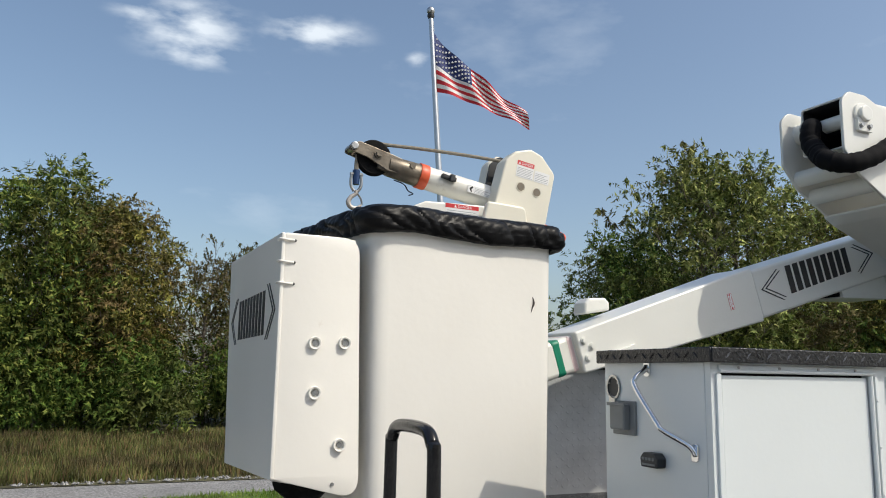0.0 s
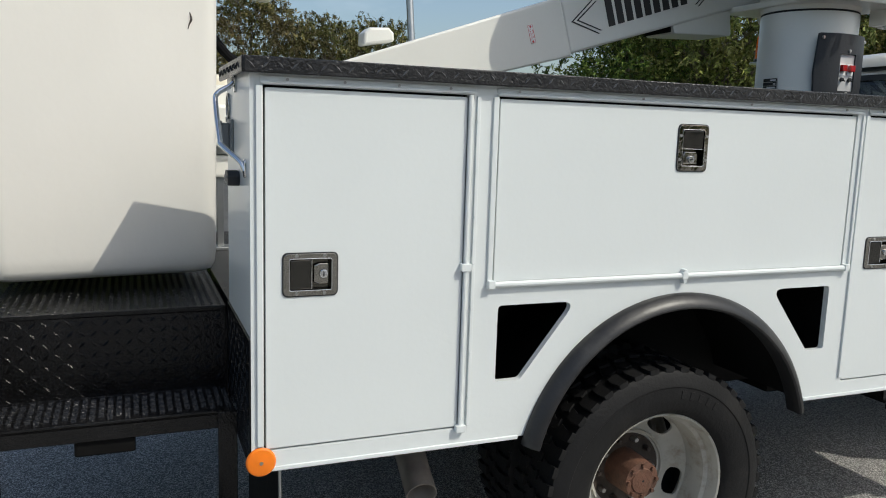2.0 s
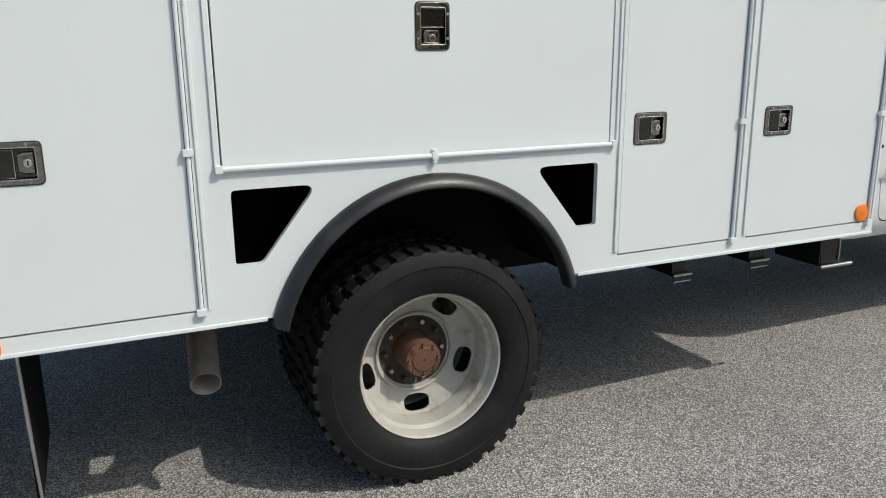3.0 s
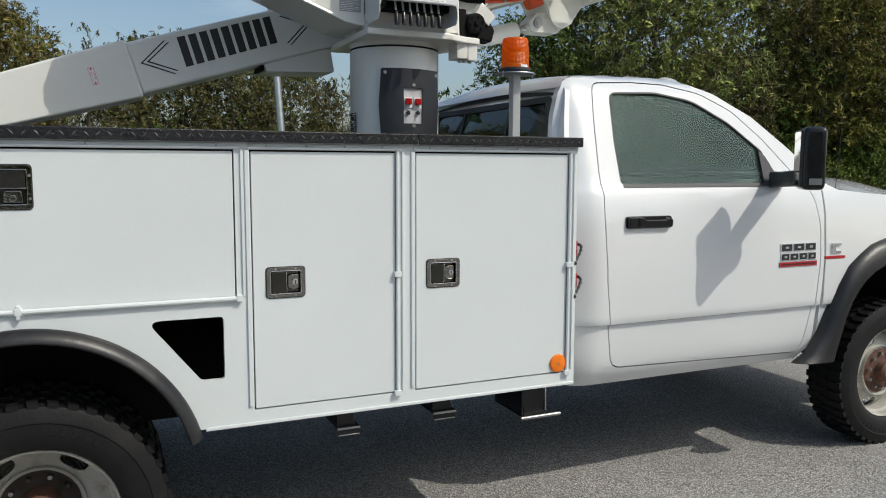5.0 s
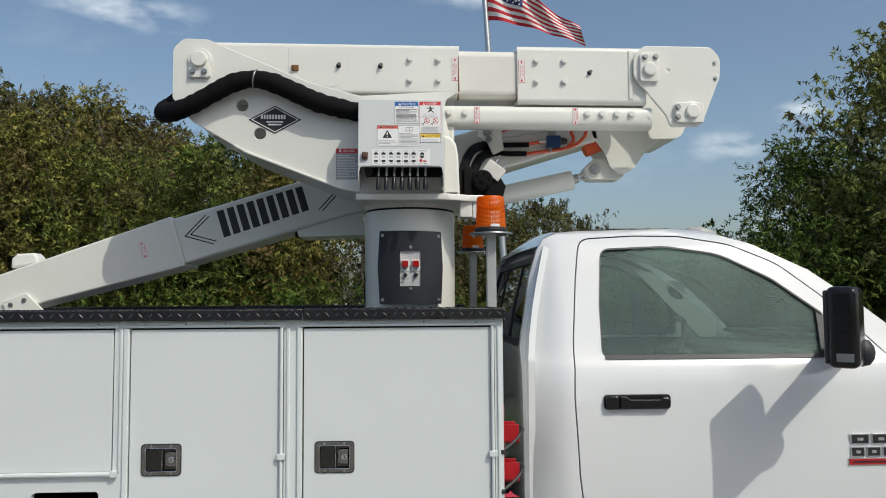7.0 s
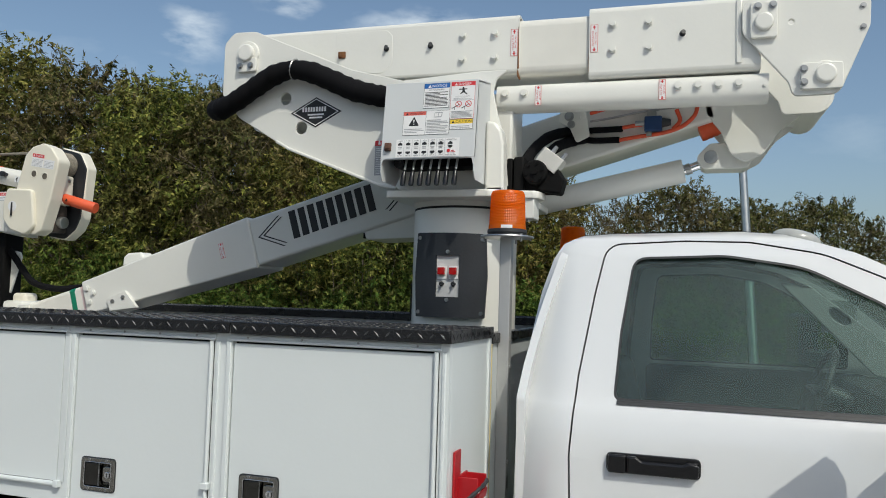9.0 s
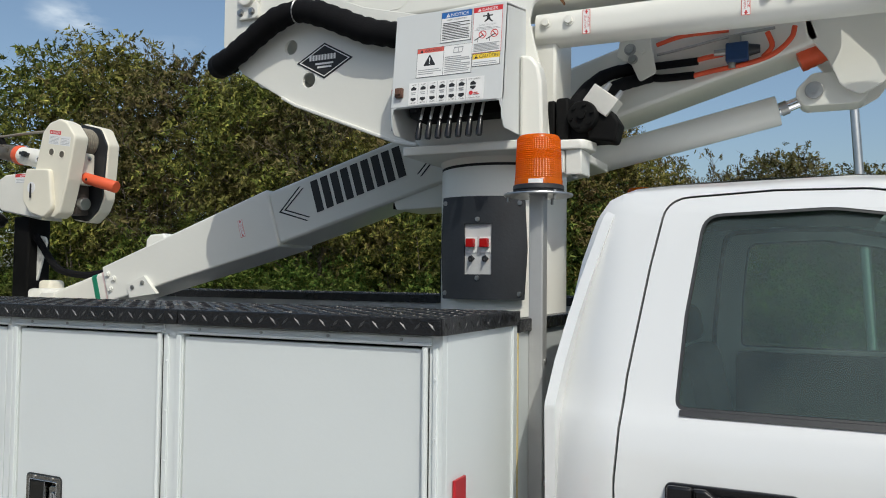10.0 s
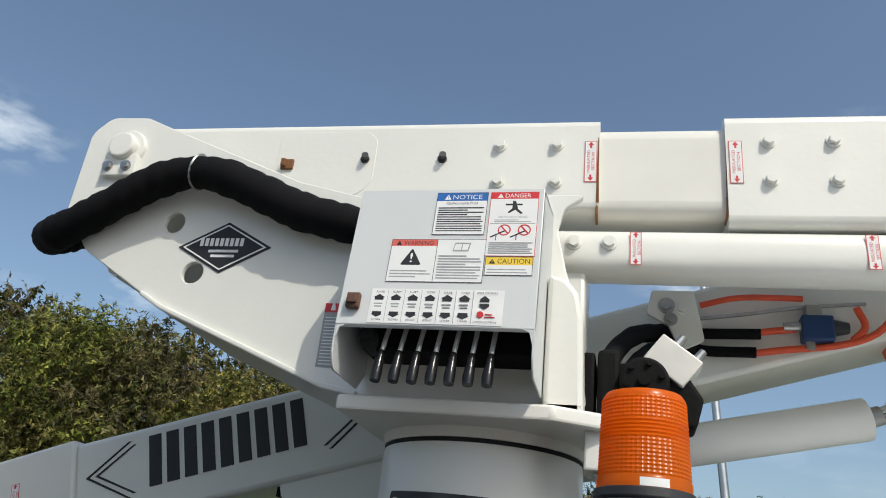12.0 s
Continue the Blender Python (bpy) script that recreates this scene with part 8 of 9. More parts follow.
b.tube([(-0.440, JY, 2.47), (-0.444, JY, 2.43), (-0.444, JY, 2.385)], 0.010, n=8, smooth=3)
part("rope_eye", b, jib)
for x, z in ((0.257, 2.388), (0.336, 2.371)):
    b = Mesh(cream)
    b.lathe([(0.024, -0.004), (0.023, 0.0015), (0.020, 0.002), (0.016, -0.006)], 22, pose(x, 1.385, z, 90))
    b.use(steel_brown).lathe([(0.0175, 0.0012), (0.0, 0.0014)], 22, pose(x, 1.385, z, 90))
    part("dimple", b, near)
b = Mesh(paper)
b.cyl((0.137, 1.3625, 2.200), (0.137, 1.3605, 2.200), 0.030, n=32)
b.use(ink).prism([(0.132, 2.145), (0.142, 2.145), (0.139, 2.222), (0.135, 2.222)], 1.354, 1.361)
part("dial", b, lobe, "round pale dial with a black pointer")
d = Decal(0.084, 0.074)
d.bar(0, 0.084, 0.054, 0.074, decal_red)
d.text("DANGER", 0.022, 0.078, 0.058, 0.070, paper)
d.shape([(0.005, 0.058), (0.017, 0.058), (0.011, 0.070)], paper)
d.lines(0.004, 0.080, 0.005, 0.048, 6, decal_grey, 21, 0.35)
part("danger_decal", d.b, near, "white and red danger decal", facing(0.232, 1.3845, 2.434, 0, 0, -9))
d = Decal(0.075, 0.050)
d.lines(0.005, 0.070, 0.006, 0.044, 5, decal_grey, 22, 0.35)
part("small_print_decal", d.b, near, "white decal with small print", facing(0.320, 1.3842, 2.420, 0, 0, -9))
b = Mesh(boot_white)
b.prism(rounded([(-0.252, 2.215), (-0.225, 2.262), (-0.165, 2.290), (0.14, 2.298), (0.14, 2.03), (-0.20, 2.09)], [0.02, 0.03, 0.03, 0.004, 0.004, 0.04]), 1.425, 1.56, bevel=0.008, seg=3)
base = part("jib_base", b, jib, "white jib base")
d = Decal(0.155, 0.050)
d.bar(0, 0.155, 0.032, 0.050, decal_red)
d.text("DANGER", 0.058, 0.122, 0.035, 0.047, paper)
d.shape([(0.040, 0.035), (0.052, 0.035), (0.046, 0.047)], paper)
d.lines(0.008, 0.140, 0.003, 0.028, 3, decal_grey, 23, 0.35)
part("danger_decal", d.b, base, "white and red danger decal", facing(-0.080, 1.4245, 2.240, 0, 0, -1))
b = Mesh(red_orange)
b.cyl((0.350, 1.505, 2.264), (0.562, 1.545, 2.205), 0.030, 0.0315, 28, bevel=0.003)
b.use(seam_dark).cyl((0.402, 1.4835, 2.248), (0.402, 1.490, 2.248), 0.008, n=12)
part("handle", b, jib, "faded orange-red handle")
b = Mesh(chassis_black)
b.box(-0.16, -0.03, 1.48, 1.62, 1.58, 2.06, 0.012)
part("jib_post", b, jib)
b = Mesh(lift_paint)
b.prism(rounded([(-0.045, 1.70), (-0.028, 1.70), (0.042, 1.915), (0.030, 1.945), (-0.01, 1.955), (-0.04, 1.93)], 0.012), 1.535, 1.550, bevel=0.003)
part("hose_guard", b, jib, "white steel hose guard plate")
b = Mesh(sleeve)
b.tube([(-0.07, 1.53, 1.98), (0.0, 1.52, 1.925), (0.075, 1.52, 1.845), (0.14, 1.53, 1.775), (0.22, 1.55, 1.745), (0.33, 1.57, 1.735), (0.45, 1.60, 1.75)], 0.019, smooth=5, wobble=0.05)
part("hose", b, jib, "black hose behind the bucket")
for k in range(3):
    b = Mesh(hose_orange)
    b.tube([(-0.12, 1.52, 1.975 + 0.008 * k), (-0.08, 1.515, 1.985 + 0.010 * k), (-0.05, 1.515, 1.975 + 0.012 * k)], 0.004, n=6, smooth=4)
    part("orange_line", b, jib)
b = Mesh(cream)
b.box(0.025, 0.130, 1.50, 1.60, 1.64, 1.705, 0.022, seg=4)
part("cylinder_boot", b, jib, "ivory plastic end cap")
HX = -0.444
hook = thing("load_hook", "steel load hook with a blue shackle on the rope", "hook", (HX, JY, 2.25))
b = Mesh(blue_metal)
b.cyl((HX, JY, 2.405), (HX, JY, 2.345), 0.015, 0.013, 20)
part("swivel", b, hook)
for s in (-1, 1):
    b = Mesh(zinc)
    b.tube([(HX + s * 0.020, JY, 2.392), (HX + s * 0.022, JY, 2.342), (HX + s * 0.008, JY, 2.316)], 0.0065, n=8, smooth=3)
    part("shackle_leg", b, hook)
b = Mesh(zinc)
b.cyl((HX - 0.026, JY, 2.388), (HX + 0.028, JY, 2.388), 0.007, n=10)
part("shackle_pin", b, hook)
b = Mesh(exhaust_steel)
b.tube([(HX, JY, 2.320), (HX, JY, 2.305), (HX - 0.020, JY, 2.290), (HX - 0.030, JY, 2.268), (HX - 0.018, JY, 2.248), (HX + 0.008, JY, 2.247), (HX + 0.026, JY, 2.262)], [0.008, 0.008, 0.009, 0.010, 0.010, 0.008, 0.004], n=10, smooth=4)
part("hook", b, hook)
b = Mesh(zinc)
b.tube([(HX + 0.007, JY, 2.308), (HX + 0.024, JY, 2.285), (HX + 0.028, JY, 2.264)], 0.004, n=6, smooth=3)
part("latch", b, hook)
# ------------------------------------------------------------------ yard, road, lawn, weedy bank
b = Mesh(yard_asphalt)
b.grid([[(x, y, 0) for x in (-600, -60, 60, 600)] for y in (-600, -60, 60, 600)])
tagged(part("ground", b, None), "worn grey asphalt yard with pale stone chips", "asphalt", kind="structure")


def strip(near, far, x0, x1, n=60):
    """The outline between two lines y(x) over a stretch of x."""
    xs = [x0 + (x1 - x0) * i / n for i in range(n + 1)]
    return [(x, near(x)) for x in xs] + [(x, far(x)) for x in xs[::-1]]


road_far = lambda x: 10.45 + 0.05 * math.sin(x * 0.4)
lawn_far = lambda x: 9.15 - 0.11 * (0.9 - x) ** 2 if x < 0.9 else 9.15 + 0.02 * (x - 0.9)
lawn_near = lambda x: 4.18 + 0.22 * max(0.0, -1.0 - x) ** 1.6 - 0.05 * (x + 1.0)
b = Mesh(road_asphalt)
b.prism([(-80, 5.6), (-3.4, 7.2)] + [(x, lawn_far(x) + 0.12) for x in np.linspace(-3.0, 40, 60)] + [(90, 9.9), (90, 10.6)] + [(x, road_far(x)) for x in np.linspace(60, -60, 60)] + [(-80, 10.45)], -0.02, 0.006, axis="z")
tagged(part("road", b, None), "pale worn asphalt road beyond the lawn", "road", kind="structure")
lawn_out = [(x, lawn_near(x)) for x in np.linspace(-3.05, 16, 60)] + [(x, lawn_far(x)) for x in np.linspace(16, -3.05, 60)]
b = Mesh(concrete)
b.prism([(x, lawn_near(x) - 0.10) for x in np.linspace(-3.15, 16, 60)] + [(x, lawn_far(x) + 0.10) for x in np.linspace(16, -3.15, 60)], -0.02, 0.012, axis="z", bevel=0.004)
tagged(part("lawn_edging", b, None), "pale worn edging round the lawn", "kerb", kind="structure")
b = Mesh(lawn_soil)
b.prism(lawn_out, -0.02, 0.03, axis="z", bevel=0.01)
tagged(part("lawn", b, None), "green mown lawn island", "lawn", kind="structure")


def inside(x, y):
    return lawn_near(x) + 0.03 < y < lawn_far(x) - 0.03


def blades(name, label, category, count, where, h0, h1, width, material, seed, lean=0.35):
    """Thin bent blades, each of two faces."""
    rng = np.random.default_rng(seed)
    verts, faces = [], []
    for _ in range(count):
        q = where(rng)
        if q is None:
            continue
        x, y, z = q
        h = rng.uniform(h0, h1)
        a = rng.uniform(0, 2 * math.pi)
        c, s = math.cos(a), math.sin(a)
        lx, ly = rng.normal(0, lean) * h, rng.normal(0, lean) * h
        w = width * rng.uniform(0.6, 1.3)
        k = len(verts)
        verts += [(x - c * w, y - s * w, z), (x + c * w, y + s * w, z), (x + lx * 0.4 + c * w * 0.7, y + ly * 0.4 + s * w * 0.7, z + h * 0.6), (x + lx * 0.4 - c * w * 0.7, y + ly * 0.4 - s * w * 0.7, z + h * 0.6), (x + lx, y + ly, z + h)]
        faces += [(k, k + 1, k + 2, k + 3), (k + 3, k + 2, k + 4)]
    me = bpy.data.meshes.new(name)
    me.from_pydata(verts, [], faces)
    me.materials.append(material)
    ob = new(name, me)
    return tagged(ob, label, category, kind="stuff")


def on_lawn(rng):
    x = -3.2 + 9.5 * rng.random() ** 1.4
    y = rng.uniform(4.0, 9.3)
    return (x, y, 0.028) if inside(x, y) else None


blades("lawn_grass", "short green lawn grass with paler tips", "grass", 62000, on_lawn, 0.025, 0.075, 0.0045, grass_blade, 5)

# gravel edge and the bank behind the road
BANK = lambda x, y: max(0.0, 0.006 * (y - 10.7)) + 0.05 * noise.noise(Vector((x * 0.25, y * 0.25, 0.0)))
b = Mesh(weed_soil)
rows = []
for y in (10.5, 10.7, 11.0, 11.5, 12.2, 13, 14, 15.5, 17, 19, 21, 24, 28, 34, 60, 140):
    rows.append([(x, y, 0.012 + (BANK(x, y) if y > 10.6 else 0)) for x in np.linspace(-90, 110, 90)])
b.grid(rows)
tagged(part("bank", b, None), "weedy soil bank rising behind the road", "ground", kind="structure")
rng = np.random.default_rng(8)
b = Mesh(concrete)
verts, faces = [], []
for _ in range(500):
    x, y = rng.uniform(-9, 8), 10.53 + abs(rng.normal(0, 0.09))
    s = rng.uniform(0.012, 0.04)
    k = len(verts)
    o = [rng.normal(0, 0.25, 3) for _ in range(6)]
    base = [(1, 0, 0), (-1, 0, 0), (0, 1, 0), (0, -1, 0), (0, 0, 0.8), (0, 0, -0.6)]
    verts += [(x + s * (p[0] + q[0]), y + s * (p[1] + q[1]), 0.015 + s * 0.4 + s * (p[2] + q[2])) for p, q in zip(base, o)]
    faces += [tuple(k + i for i in t) for t in ((0, 2, 4), (2, 1, 4), (1, 3, 4), (3, 0, 4), (2, 0, 5), (1, 2, 5), (3, 1, 5), (0, 3, 5))]
me = bpy.data.meshes.new("gravel")
me.from_pydata(verts, [], faces)
me.materials.append(road_asphalt)
tagged(new("gravel", me), "pale gravel along the road edge", "gravel", kind="stuff")


def on_bank(rng):
    x, y = rng.uniform(-11, 9), 10.75 + 8.5 * rng.random() ** 1.3
    return (x, y, BANK(x, y))


blades("tall_weeds", "green and straw-coloured weeds on the bank", "weeds", 70000, on_bank, 0.05, 0.24, 0.008, weed_blade, 6, 0.22)


def on_far_bank(rng):
    x, y = rng.uniform(-40, 45), rng.uniform(11, 18)
    return (x, y, BANK(x, y))


blades("far_weeds", "dry weeds further along the bank", "weeds", 18000, on_far_bank, 0.06, 0.26, 0.016, weed_blade, 7, 0.22)


# ------------------------------------------------------------------ trees
def leaf_cloud(sprays, size, material, seed, droop=0.55, leaflets=9):
    """Sprays of small leaflets along short twigs, from a list of (place, outward way, length)."""
    rng = np.random.default_rng(seed)
    n = len(sprays)
    pos = np.array([s[0] for s in sprays], float)
    way = np.array([s[1] for s in sprays], float)
    ln = np.array([s[2] for s in sprays], float)
    lit = way / (np.linalg.norm(way, axis=1)[:, None] + 1e-9) * 0.6 + np.array([0, 0, 0.6])
    way += rng.normal(0, 0.45, (n, 3))
    way[:, 2] -= droop * rng.random(n)
    way /= np.linalg.norm(way, axis=1)[:, None] + 1e-9
    side = np.cross(way, rng.normal(0, 1, (n, 3)))
    side /= np.linalg.norm(side, axis=1)[:, None] + 1e-9
    out = []
    for k in range(leaflets):
        t = (k + 0.7) / leaflets
        sgn = 1 if k % 2 else -1
        root = pos + way * (ln * t)[:, None]
        root[:, 2] -= 0.25 * ln * t * t
        d = way * 0.55 + side * sgn * 0.9 + rng.normal(0, 0.28, (n, 3))
        d[:, 2] -= 0.25
        d /= np.linalg.norm(d, axis=1)[:, None]
        flat = np.cross(d, lit + rng.normal(0, 0.75, (n, 3)))
        flat /= np.linalg.norm(flat, axis=1)[:, None] + 1e-9
        s = size * rng.uniform(0.65, 1.25, n)[:, None]
        out.append(np.stack([root + flat * s * 0.23, root + d * s, root - flat * s * 0.23], 1))
    v = np.concatenate(out).reshape(-1, 3)
    f = np.arange(len(v)).reshape(-1, 3)
    me = bpy.data.meshes.new("crown")
    me.from_pydata(v.tolist(), [], f.tolist())
    me.materials.append(material)
    return me


def make_tree(name, label, height, spread, base, material, seed, clumps=60, per=16, size=0.19, bare=0.0, low=0.25):
    """A tree: a tapered trunk that forks into limbs, and clumps of leaf sprays round the limb ends, thinner at the edge."""
    rng = random.Random(seed)
    t = thing(name, label, "tree", (0, 0, 0))
    b = Mesh(bark)
    lean = (rng.uniform(-0.05, 0.05), rng.uniform(-0.05, 0.05))
    axis = lambda h: Vector((lean[0] * h + 0.12 * math.sin(h * 0.9 + seed), lean[1] * h + 0.1 * math.cos(h * 0.8 + seed), h))
    r0 = 0.018 * height + 0.03
    b.tube([axis(h * height * 0.9) - (Vector((0, 0, 0.25)) if h == 0 else Vector()) for h in (0, 0.12, 0.3, 0.5, 0.7, 1.0)], [r0 * 1.35, r0, r0 * 0.82, r0 * 0.6, r0 * 0.38, r0 * 0.1], n=8, smooth=2)
    sprays = []
    ends = []
    for i in range(clumps):
        h = low + (1 - low) * ((i + rng.random()) / clumps)
        hh = h * height
        wide = spread * (0.55 + 0.6 * math.sin(math.pi * min(1, max(0.05, (h - low + 0.12) / (1.08 - low + 0.12))))) * rng.uniform(0.55, 1.12)
        if h > 0.88:
            wide *= 0.6
        a = i * 2.4 + rng.uniform(-0.5, 0.5)
        root = axis(max(0.1, hh - wide * rng.uniform(0.25, 0.6)))
        end = axis(hh) + Vector((math.cos(a) * wide, math.sin(a) * wide, rng.uniform(-0.3, 0.5)))
        ends.append((root, end))
        if i % 2 == 0 or bare:
            mid = root.lerp(end, 0.5) + Vector((0, 0, rng.uniform(-0.1, 0.25)))
            b.tube([root, mid, end], [max(0.012, r0 * 0.28 * (1.1 - h)), max(0.009, r0 * 0.18 * (1.1 - h)), 0.005], n=4, smooth=1)
        blob = base * rng.choice((0.45, 0.6, 0.75, 0.9, 1.1))
        m = 0 if rng.random() < bare else int(per * rng.uniform(0.7, 1.3))
        for _ in range(m):
            d = Vector((rng.gauss(0, 1), rng.gauss(0, 1), rng.gauss(0, 0.75)))
            d.normalize()
            rad = blob * rng.random() ** 0.33
            q = end + d * rad
            sprays.append((tuple(q), tuple(d + (end - root).normalized() * 0.5), rng.uniform(0.22, 0.5)))
        for _ in range(int(m * 0.45)):
            q = root.lerp(end, rng.uniform(0.2, 0.9)) + Vector((rng.gauss(0, 0.3), rng.gauss(0, 0.3), rng.gauss(0, 0.25)))
            sprays.append((tuple(q), (rng.gauss(0, 1), rng.gauss(0, 1), 0.1), rng.uniform(0.22, 0.45)))
    if bare:
        for root, end in ends:
            for _ in range(5):
                d = Vector((rng.gauss(0, 0.4), rng.gauss(0, 0.4), rng.uniform(0.1, 0.8)))
                b.tube([end - (end - root) * rng.uniform(0, 0.4), end + d * 0.4, end + d * 0.9], [0.008, 0.006, 0.004], n=3, smooth=1)
                for _ in range(3):
                    sprays.append((tuple(end + d * rng.uniform(0.5, 0.95)), (0, 0, -1), rng.uniform(0.1, 0.2)))
    for _ in range(8):
        foot = Vector((rng.uniform(-1, 1) * spread * 0.5, rng.uniform(-0.5, 1) * spread * 0.5, 0))
        top = foot * 1.15 + Vector((rng.uniform(-0.9, 0.9), rng.uniform(-0.5, 0.5), height * rng.uniform(0.45, 0.98)))
        b.tube([foot - Vector((0, 0, 0.2)), foot.lerp(top, 0.5) + Vector((rng.uniform(-0.25, 0.25), rng.uniform(-0.25, 0.25), 0)), top], [0.028, 0.018, 0.005], n=5, smooth=2)
    part("trunk", b, t)
    part("crown", leaf_cloud(sprays, size, material, seed, leaflets=7), t)
    return t


def make_bush(name, label, height, spread, material, seed, sprays_n=700, size=0.18):
    rng = random.Random(seed)
    t = thing(name, label, "bush", (0, 0, 0))
    b = Mesh(bark)
    lobes = []
    for i in range(9):
        a, r = rng.uniform(0, 6.28), spread * rng.uniform(0.1, 0.75)
        top = Vector((math.cos(a) * r, math.sin(a) * r, height * rng.uniform(0.35, 0.85)))
        b.tube([(0.1 * math.cos(a), 0.1 * math.sin(a), -0.3), tuple(top * 0.5 + Vector((0, 0, 0.2))), tuple(top)], [0.03, 0.02, 0.008], n=5, smooth=2)
        lobes.append((top, spread * rng.uniform(0.35, 0.6)))
    part("stems", b, t)
    out = []
    for _ in range(sprays_n):
        top, r = rng.choice(lobes)
        d = Vector((rng.gauss(0, 1), rng.gauss(0, 1), rng.gauss(0.1, 0.8)))
        d.normalize()
        q = top + d * r * rng.random() ** 0.4
        q.z = max(0.05, q.z * rng.uniform(0.55, 1.05))
        out.append((tuple(q), tuple(d), rng.uniform(0.2, 0.4)))
    part("foliage", leaf_cloud(out, size, material, seed, leaflets=7), t)
    return t


TREES = {
    "tall": make_tree("tree", "tall olive-green leafy tree with drooping sprays", 8.6, 2.3, 0.85, leaf_olive, 21, 92, 30, 0.165),
    "broad": make_tree("tree", "broad green leafy tree with an uneven crown", 7.6, 2.9, 0.95, leaf_green, 22, 92, 30, 0.165),
    "brown": make_tree("tree", "browning thin-leaved tree with dry tips", 7.4, 2.2, 0.80, leaf_brown, 23, 86, 28, 0.145, bare=0.14),
    "dead": make_tree("tree", "half-bare tree with dead twigs and few leaves", 7.2, 1.9, 0.6, leaf_brown, 24, 64, 14, 0.115, bare=0.5, low=0.35),
    "fresh": make_tree("tree", "fresh green slender tree with a ragged top", 8.0, 1.9, 0.8, leaf_green, 25, 80, 30, 0.16),
    "pale": make_tree("tree", "light olive feathery tree with open gaps in its crown", 8.6, 2.5, 0.85, leaf_pale, 27, 84, 22, 0.16, bare=0.10),
    "bush": make_bush("bush", "dense green vine-covered bush at the wood edge", 2.6, 2.0, leaf_vine, 31, 1700, 0.145),
    "thicket": make_bush("bush", "dense olive thicket at the wood edge", 3.6, 2.2, leaf_vine, 32, 1800, 0.145),
}
WOOD = []
EFFECT = {"tall": 9.9, "broad": 8.9, "brown": 8.6, "fresh": 9.2, "dead": 8.3, "pale": 9.9}
"""The front row: kind, x, y, height of the top."""
FRONT = [
    ("broad", -24.0, 21.0, 12.0), ("tall", -20.5, 20.5, 12.0), ("brown", -17.0, 20.5, 11.0), ("tall", -14.0, 20.0, 10.2), ("brown", -11.0, 20.5, 9.8), ("tall", -8.4, 20.5, 7.9), ("broad", -5.8, 20.4, 7.0),
    ("fresh", -3.0, 20.6, 7.5), ("tall", -0.9, 21.0, 6.8), ("dead", 1.4, 22.0, 5.6), ("brown", 3.4, 22.5, 6.1), ("brown", 5.2, 22.2, 5.5), ("brown", 7.2, 22.5, 5.6), ("dead", 9.0, 22.5, 4.8),
    ("fresh", 15.6, 20.8, 7.4), ("pale", 18.3, 20.5, 10.9), ("pale", 20.2, 20.5, 10.7), ("brown", 23.2, 21.0, 7.0), ("tall", 30.4, 21.0, 11.0), ("broad", 32.5, 22.0, 11.5), ("tall", 37.0, 22.0, 11.5),
    ("brown", -18.0, 40.0, 14.6), ("tall", -14.8, 40.0, 14.3), ("brown", -12.0, 41.0, 13.4), ("tall", -9.6, 40.0, 11.8),
    ("brown", -9.6, 23.5, 8.2), ("brown", -12.6, 23.5, 9.5), ("dead", -7.0, 23.5, 8.0), ("dead", -4.4, 23.5, 7.4), ("brown", -1.8, 23.5, 7.2), ("brown", -16.0, 24.0, 11.0), ("brown", 18.8, 24.5, 7.2), ("broad", 21.6, 25.0, 7.0), ("tall", 30.5, 25.0, 11.5),
]
rng = random.Random(77)
for kind, x, y, top in FRONT:
    WOOD.append((kind, x, y, (top - 0.2) / EFFECT[kind], rng.uniform(0, 360)))
for i in range(30):
    x = -26 + i * 2.15 + rng.uniform(-0.5, 0.5)
    WOOD.append((rng.choice(("bush", "thicket")), x, 19.0 + rng.uniform(-0.6, 1.2) + (1.5 if 0 < x < 13 else 0), rng.uniform(0.75, 1.0) * (0.85 if 0 < x < 13 else 1), rng.uniform(0, 360)))
for i in range(20):
    x = -26 + i * 3.2 + rng.uniform(-0.8, 0.8)
    WOOD.append(("thicket", x, 22.4 + rng.uniform(-0.5, 1.5), rng.uniform(1.0, 1.35) * (0.72 if 0 < x < 13 else 1), rng.uniform(0, 360)))
for x, y, kind, s in ((-14, -20, "broad", 1.0), (-8, -21, "tall", 0.9), (-1, -22, "broad", 0.9), (5, -21, "brown", 0.9), (11, -20, "tall", 0.95), (17, -22, "broad", 1.0), (24, -20, "tall", 1.0), (-21, -21, "tall", 1.0)):
    WOOD.append((kind, x, y, s, 25 * x))
for i in range(9):
    WOOD.append(("thicket", -20 + 5.2 * i, -18.5 - 1.5 * (i % 2), 1.1, 70 * i))
used = set()
for kind, x, y, s, turn in WOOD:
    src = TREES[kind]
    m = pose(x, y, BANK(x, y) - 0.05 if y > 0 else 0.0, 0, 0, turn)
    if kind not in used:
        used.add(kind)
        src.matrix_basis = m
        src.scale = (s, s, s)
        ob = src
    else:
        ob = copy_thing(src, m)
        ob.scale = (s, s, s)
    ob["group"] = "bushes at the wood edge" if kind in ("bush", "thicket") else "trees of the wood"

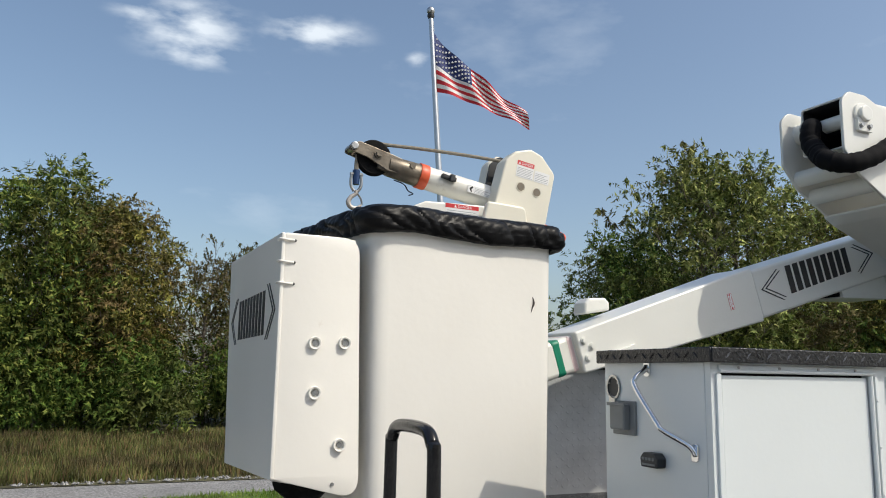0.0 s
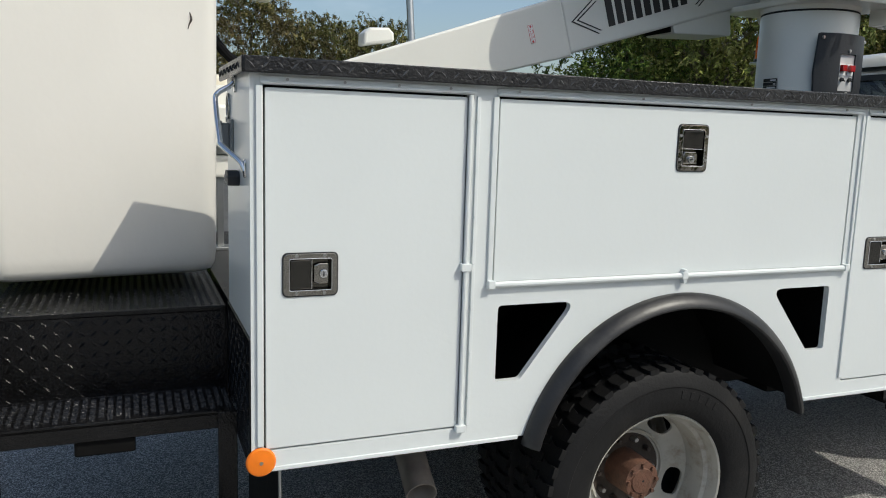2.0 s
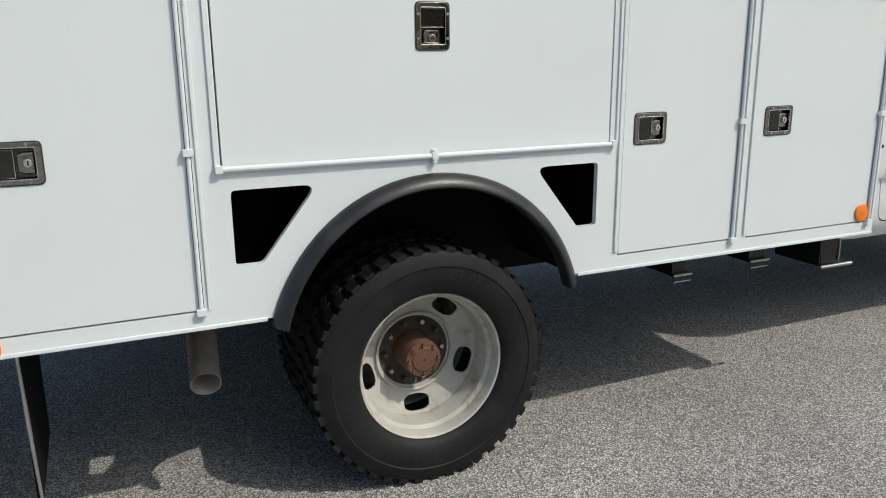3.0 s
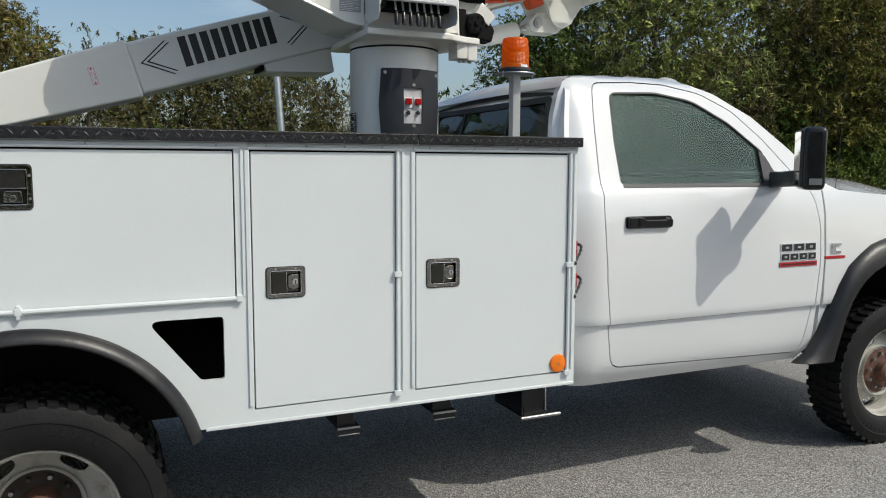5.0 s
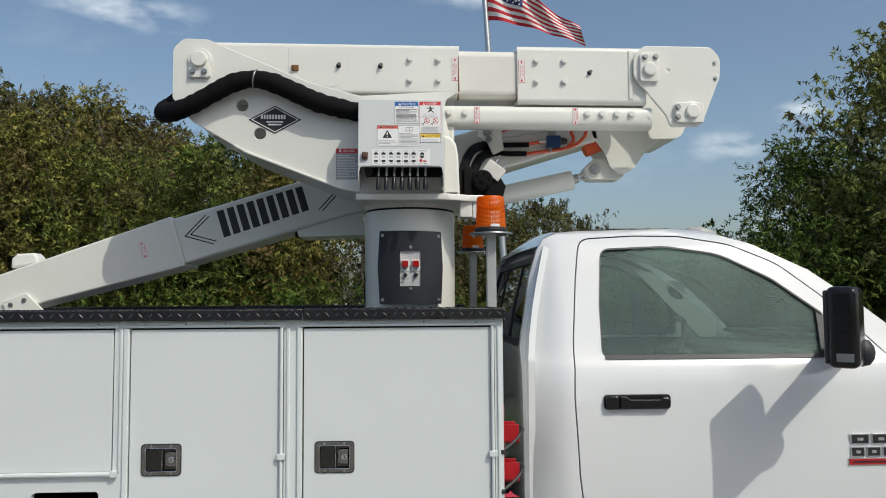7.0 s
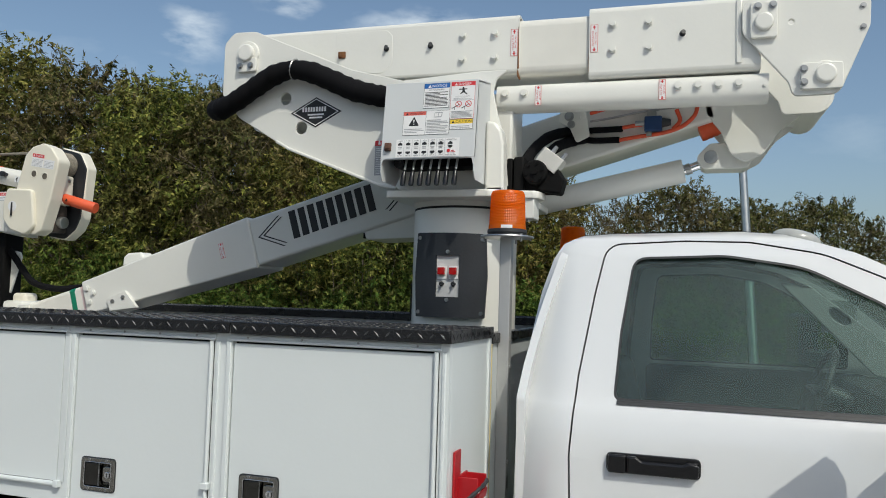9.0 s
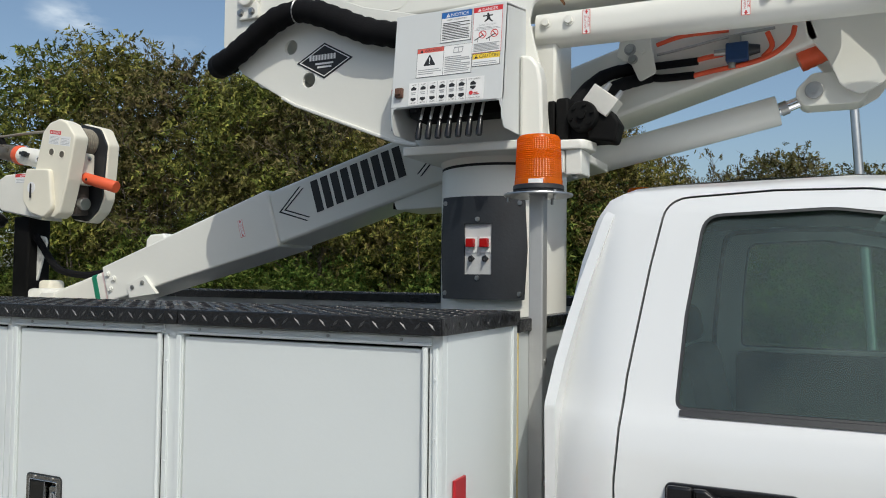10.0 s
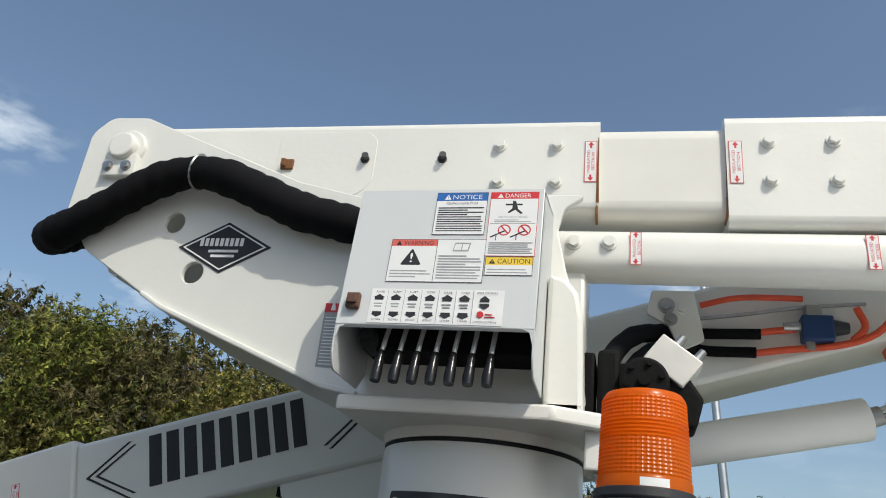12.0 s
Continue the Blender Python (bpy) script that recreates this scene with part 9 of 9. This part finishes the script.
# ------------------------------------------------------------------ flag
flagpole = thing("flagpole", "tall aluminium flagpole with a ball on top", "flagpole", (4.818, 11.974, 0))
mast = lambda z: Vector((4.818 - 0.0553 * z, 11.974 + 0.0432 * z, z))
b = Mesh(aluminium)
b.tube([mast(-0.1), mast(4.5), mast(8.84)], [0.070, 0.062, 0.046], n=20, smooth=1)
part("pole", b, flagpole)
b = Mesh(flat_black)
b.lathe([(0.0, 0.06), (0.07, 0.05), (0.075, 0.0), (0.05, -0.05)], 20, Matrix.Translation(mast(8.84)))
part("truck_cap", b, flagpole)
b = Mesh(aluminium)
b.lathe([(0.0, 0.17)] + [(0.085 * math.sin(a), 0.085 - 0.085 * math.cos(math.pi - a)) for a in [math.pi * k / 12 for k in range(1, 12)]] + [(0.0, 0.0)], 24, Matrix.Translation(mast(8.88)))
part("ball", b, flagpole)
b = Mesh(concrete)
b.cyl(mast(-0.1), mast(0.22), 0.22, 0.20, 24)
part("footing", b, flagpole)
flag = thing("flag", "striped red and white flag with a navy canton, drooping", "flag", (4.6, 12.5, 8.0))
NX, NY = 52, 26


def cloth(i, j):
    """A hanging, folded cloth: i along the fly, j down the hoist."""
    u, v = i / NX, j / NY
    drop = 1.62 * u**0.84
    fold = 0.10 * u**0.7 * math.sin(u * 10 + v * 2.6) + 0.04 * math.sin(u * 19 - v * 5)
    tall = 1.30 * (1 - 0.72 * u**0.55) + 0.03 * math.sin(9 * u)
    hoist = mast(8.50)
    along = 1.95 * u + 0.10 * u * v
    return (hoist.x + 0.06 + 0.90 * along + 0.35 * fold, hoist.y - 0.34 * along + fold, hoist.z - drop - tall * v - 0.05 * fold)


def flag_piece(i0, i1, j0, j1, material):
    b = Mesh(material)
    b.grid([[cloth(i, j) for i in range(i0, i1 + 1)] for j in range(j0, j1 + 1)])
    return b


for k in range(13):
    start = 21 if k < 7 else 0
    part("stripe", flag_piece(start, NX, 2 * k, 2 * k + 2, flag_red if k % 2 == 0 else flag_white), flag)
canton = part("canton", flag_piece(0, 21, 0, 14, flag_blue), flag, "navy canton with pale stars")
b = Mesh(flag_white)
for r in range(9):
    for c in range(11):
        if (r + c) % 2 == 0:
            p = Vector(cloth(1.6 + c * 1.78, 1.2 + r * 1.45))
            pts = []
            for q in range(10):
                a, rad = math.pi * q / 5, 0.030 if q % 2 == 0 else 0.013
                pts.append((rad * math.sin(a), rad * math.cos(a)))
            b.prism(pts, -0.022, -0.018, m=Matrix.Translation(p) @ pose(0, 0, 0, 0, 0, -26))
stars = part("stars", b, canton)
b = Mesh(aluminium)
b.tube([mast(8.52) + Vector((0.06, 0, 0)), mast(8.80) + Vector((0.05, 0, 0))], 0.004, n=5, smooth=2)
b.tube([mast(7.2) + Vector((0.06, 0, 0)), mast(1.2) + Vector((0.075, 0, 0))], 0.004, n=5, smooth=2)
part("halyard", b, flagpole)
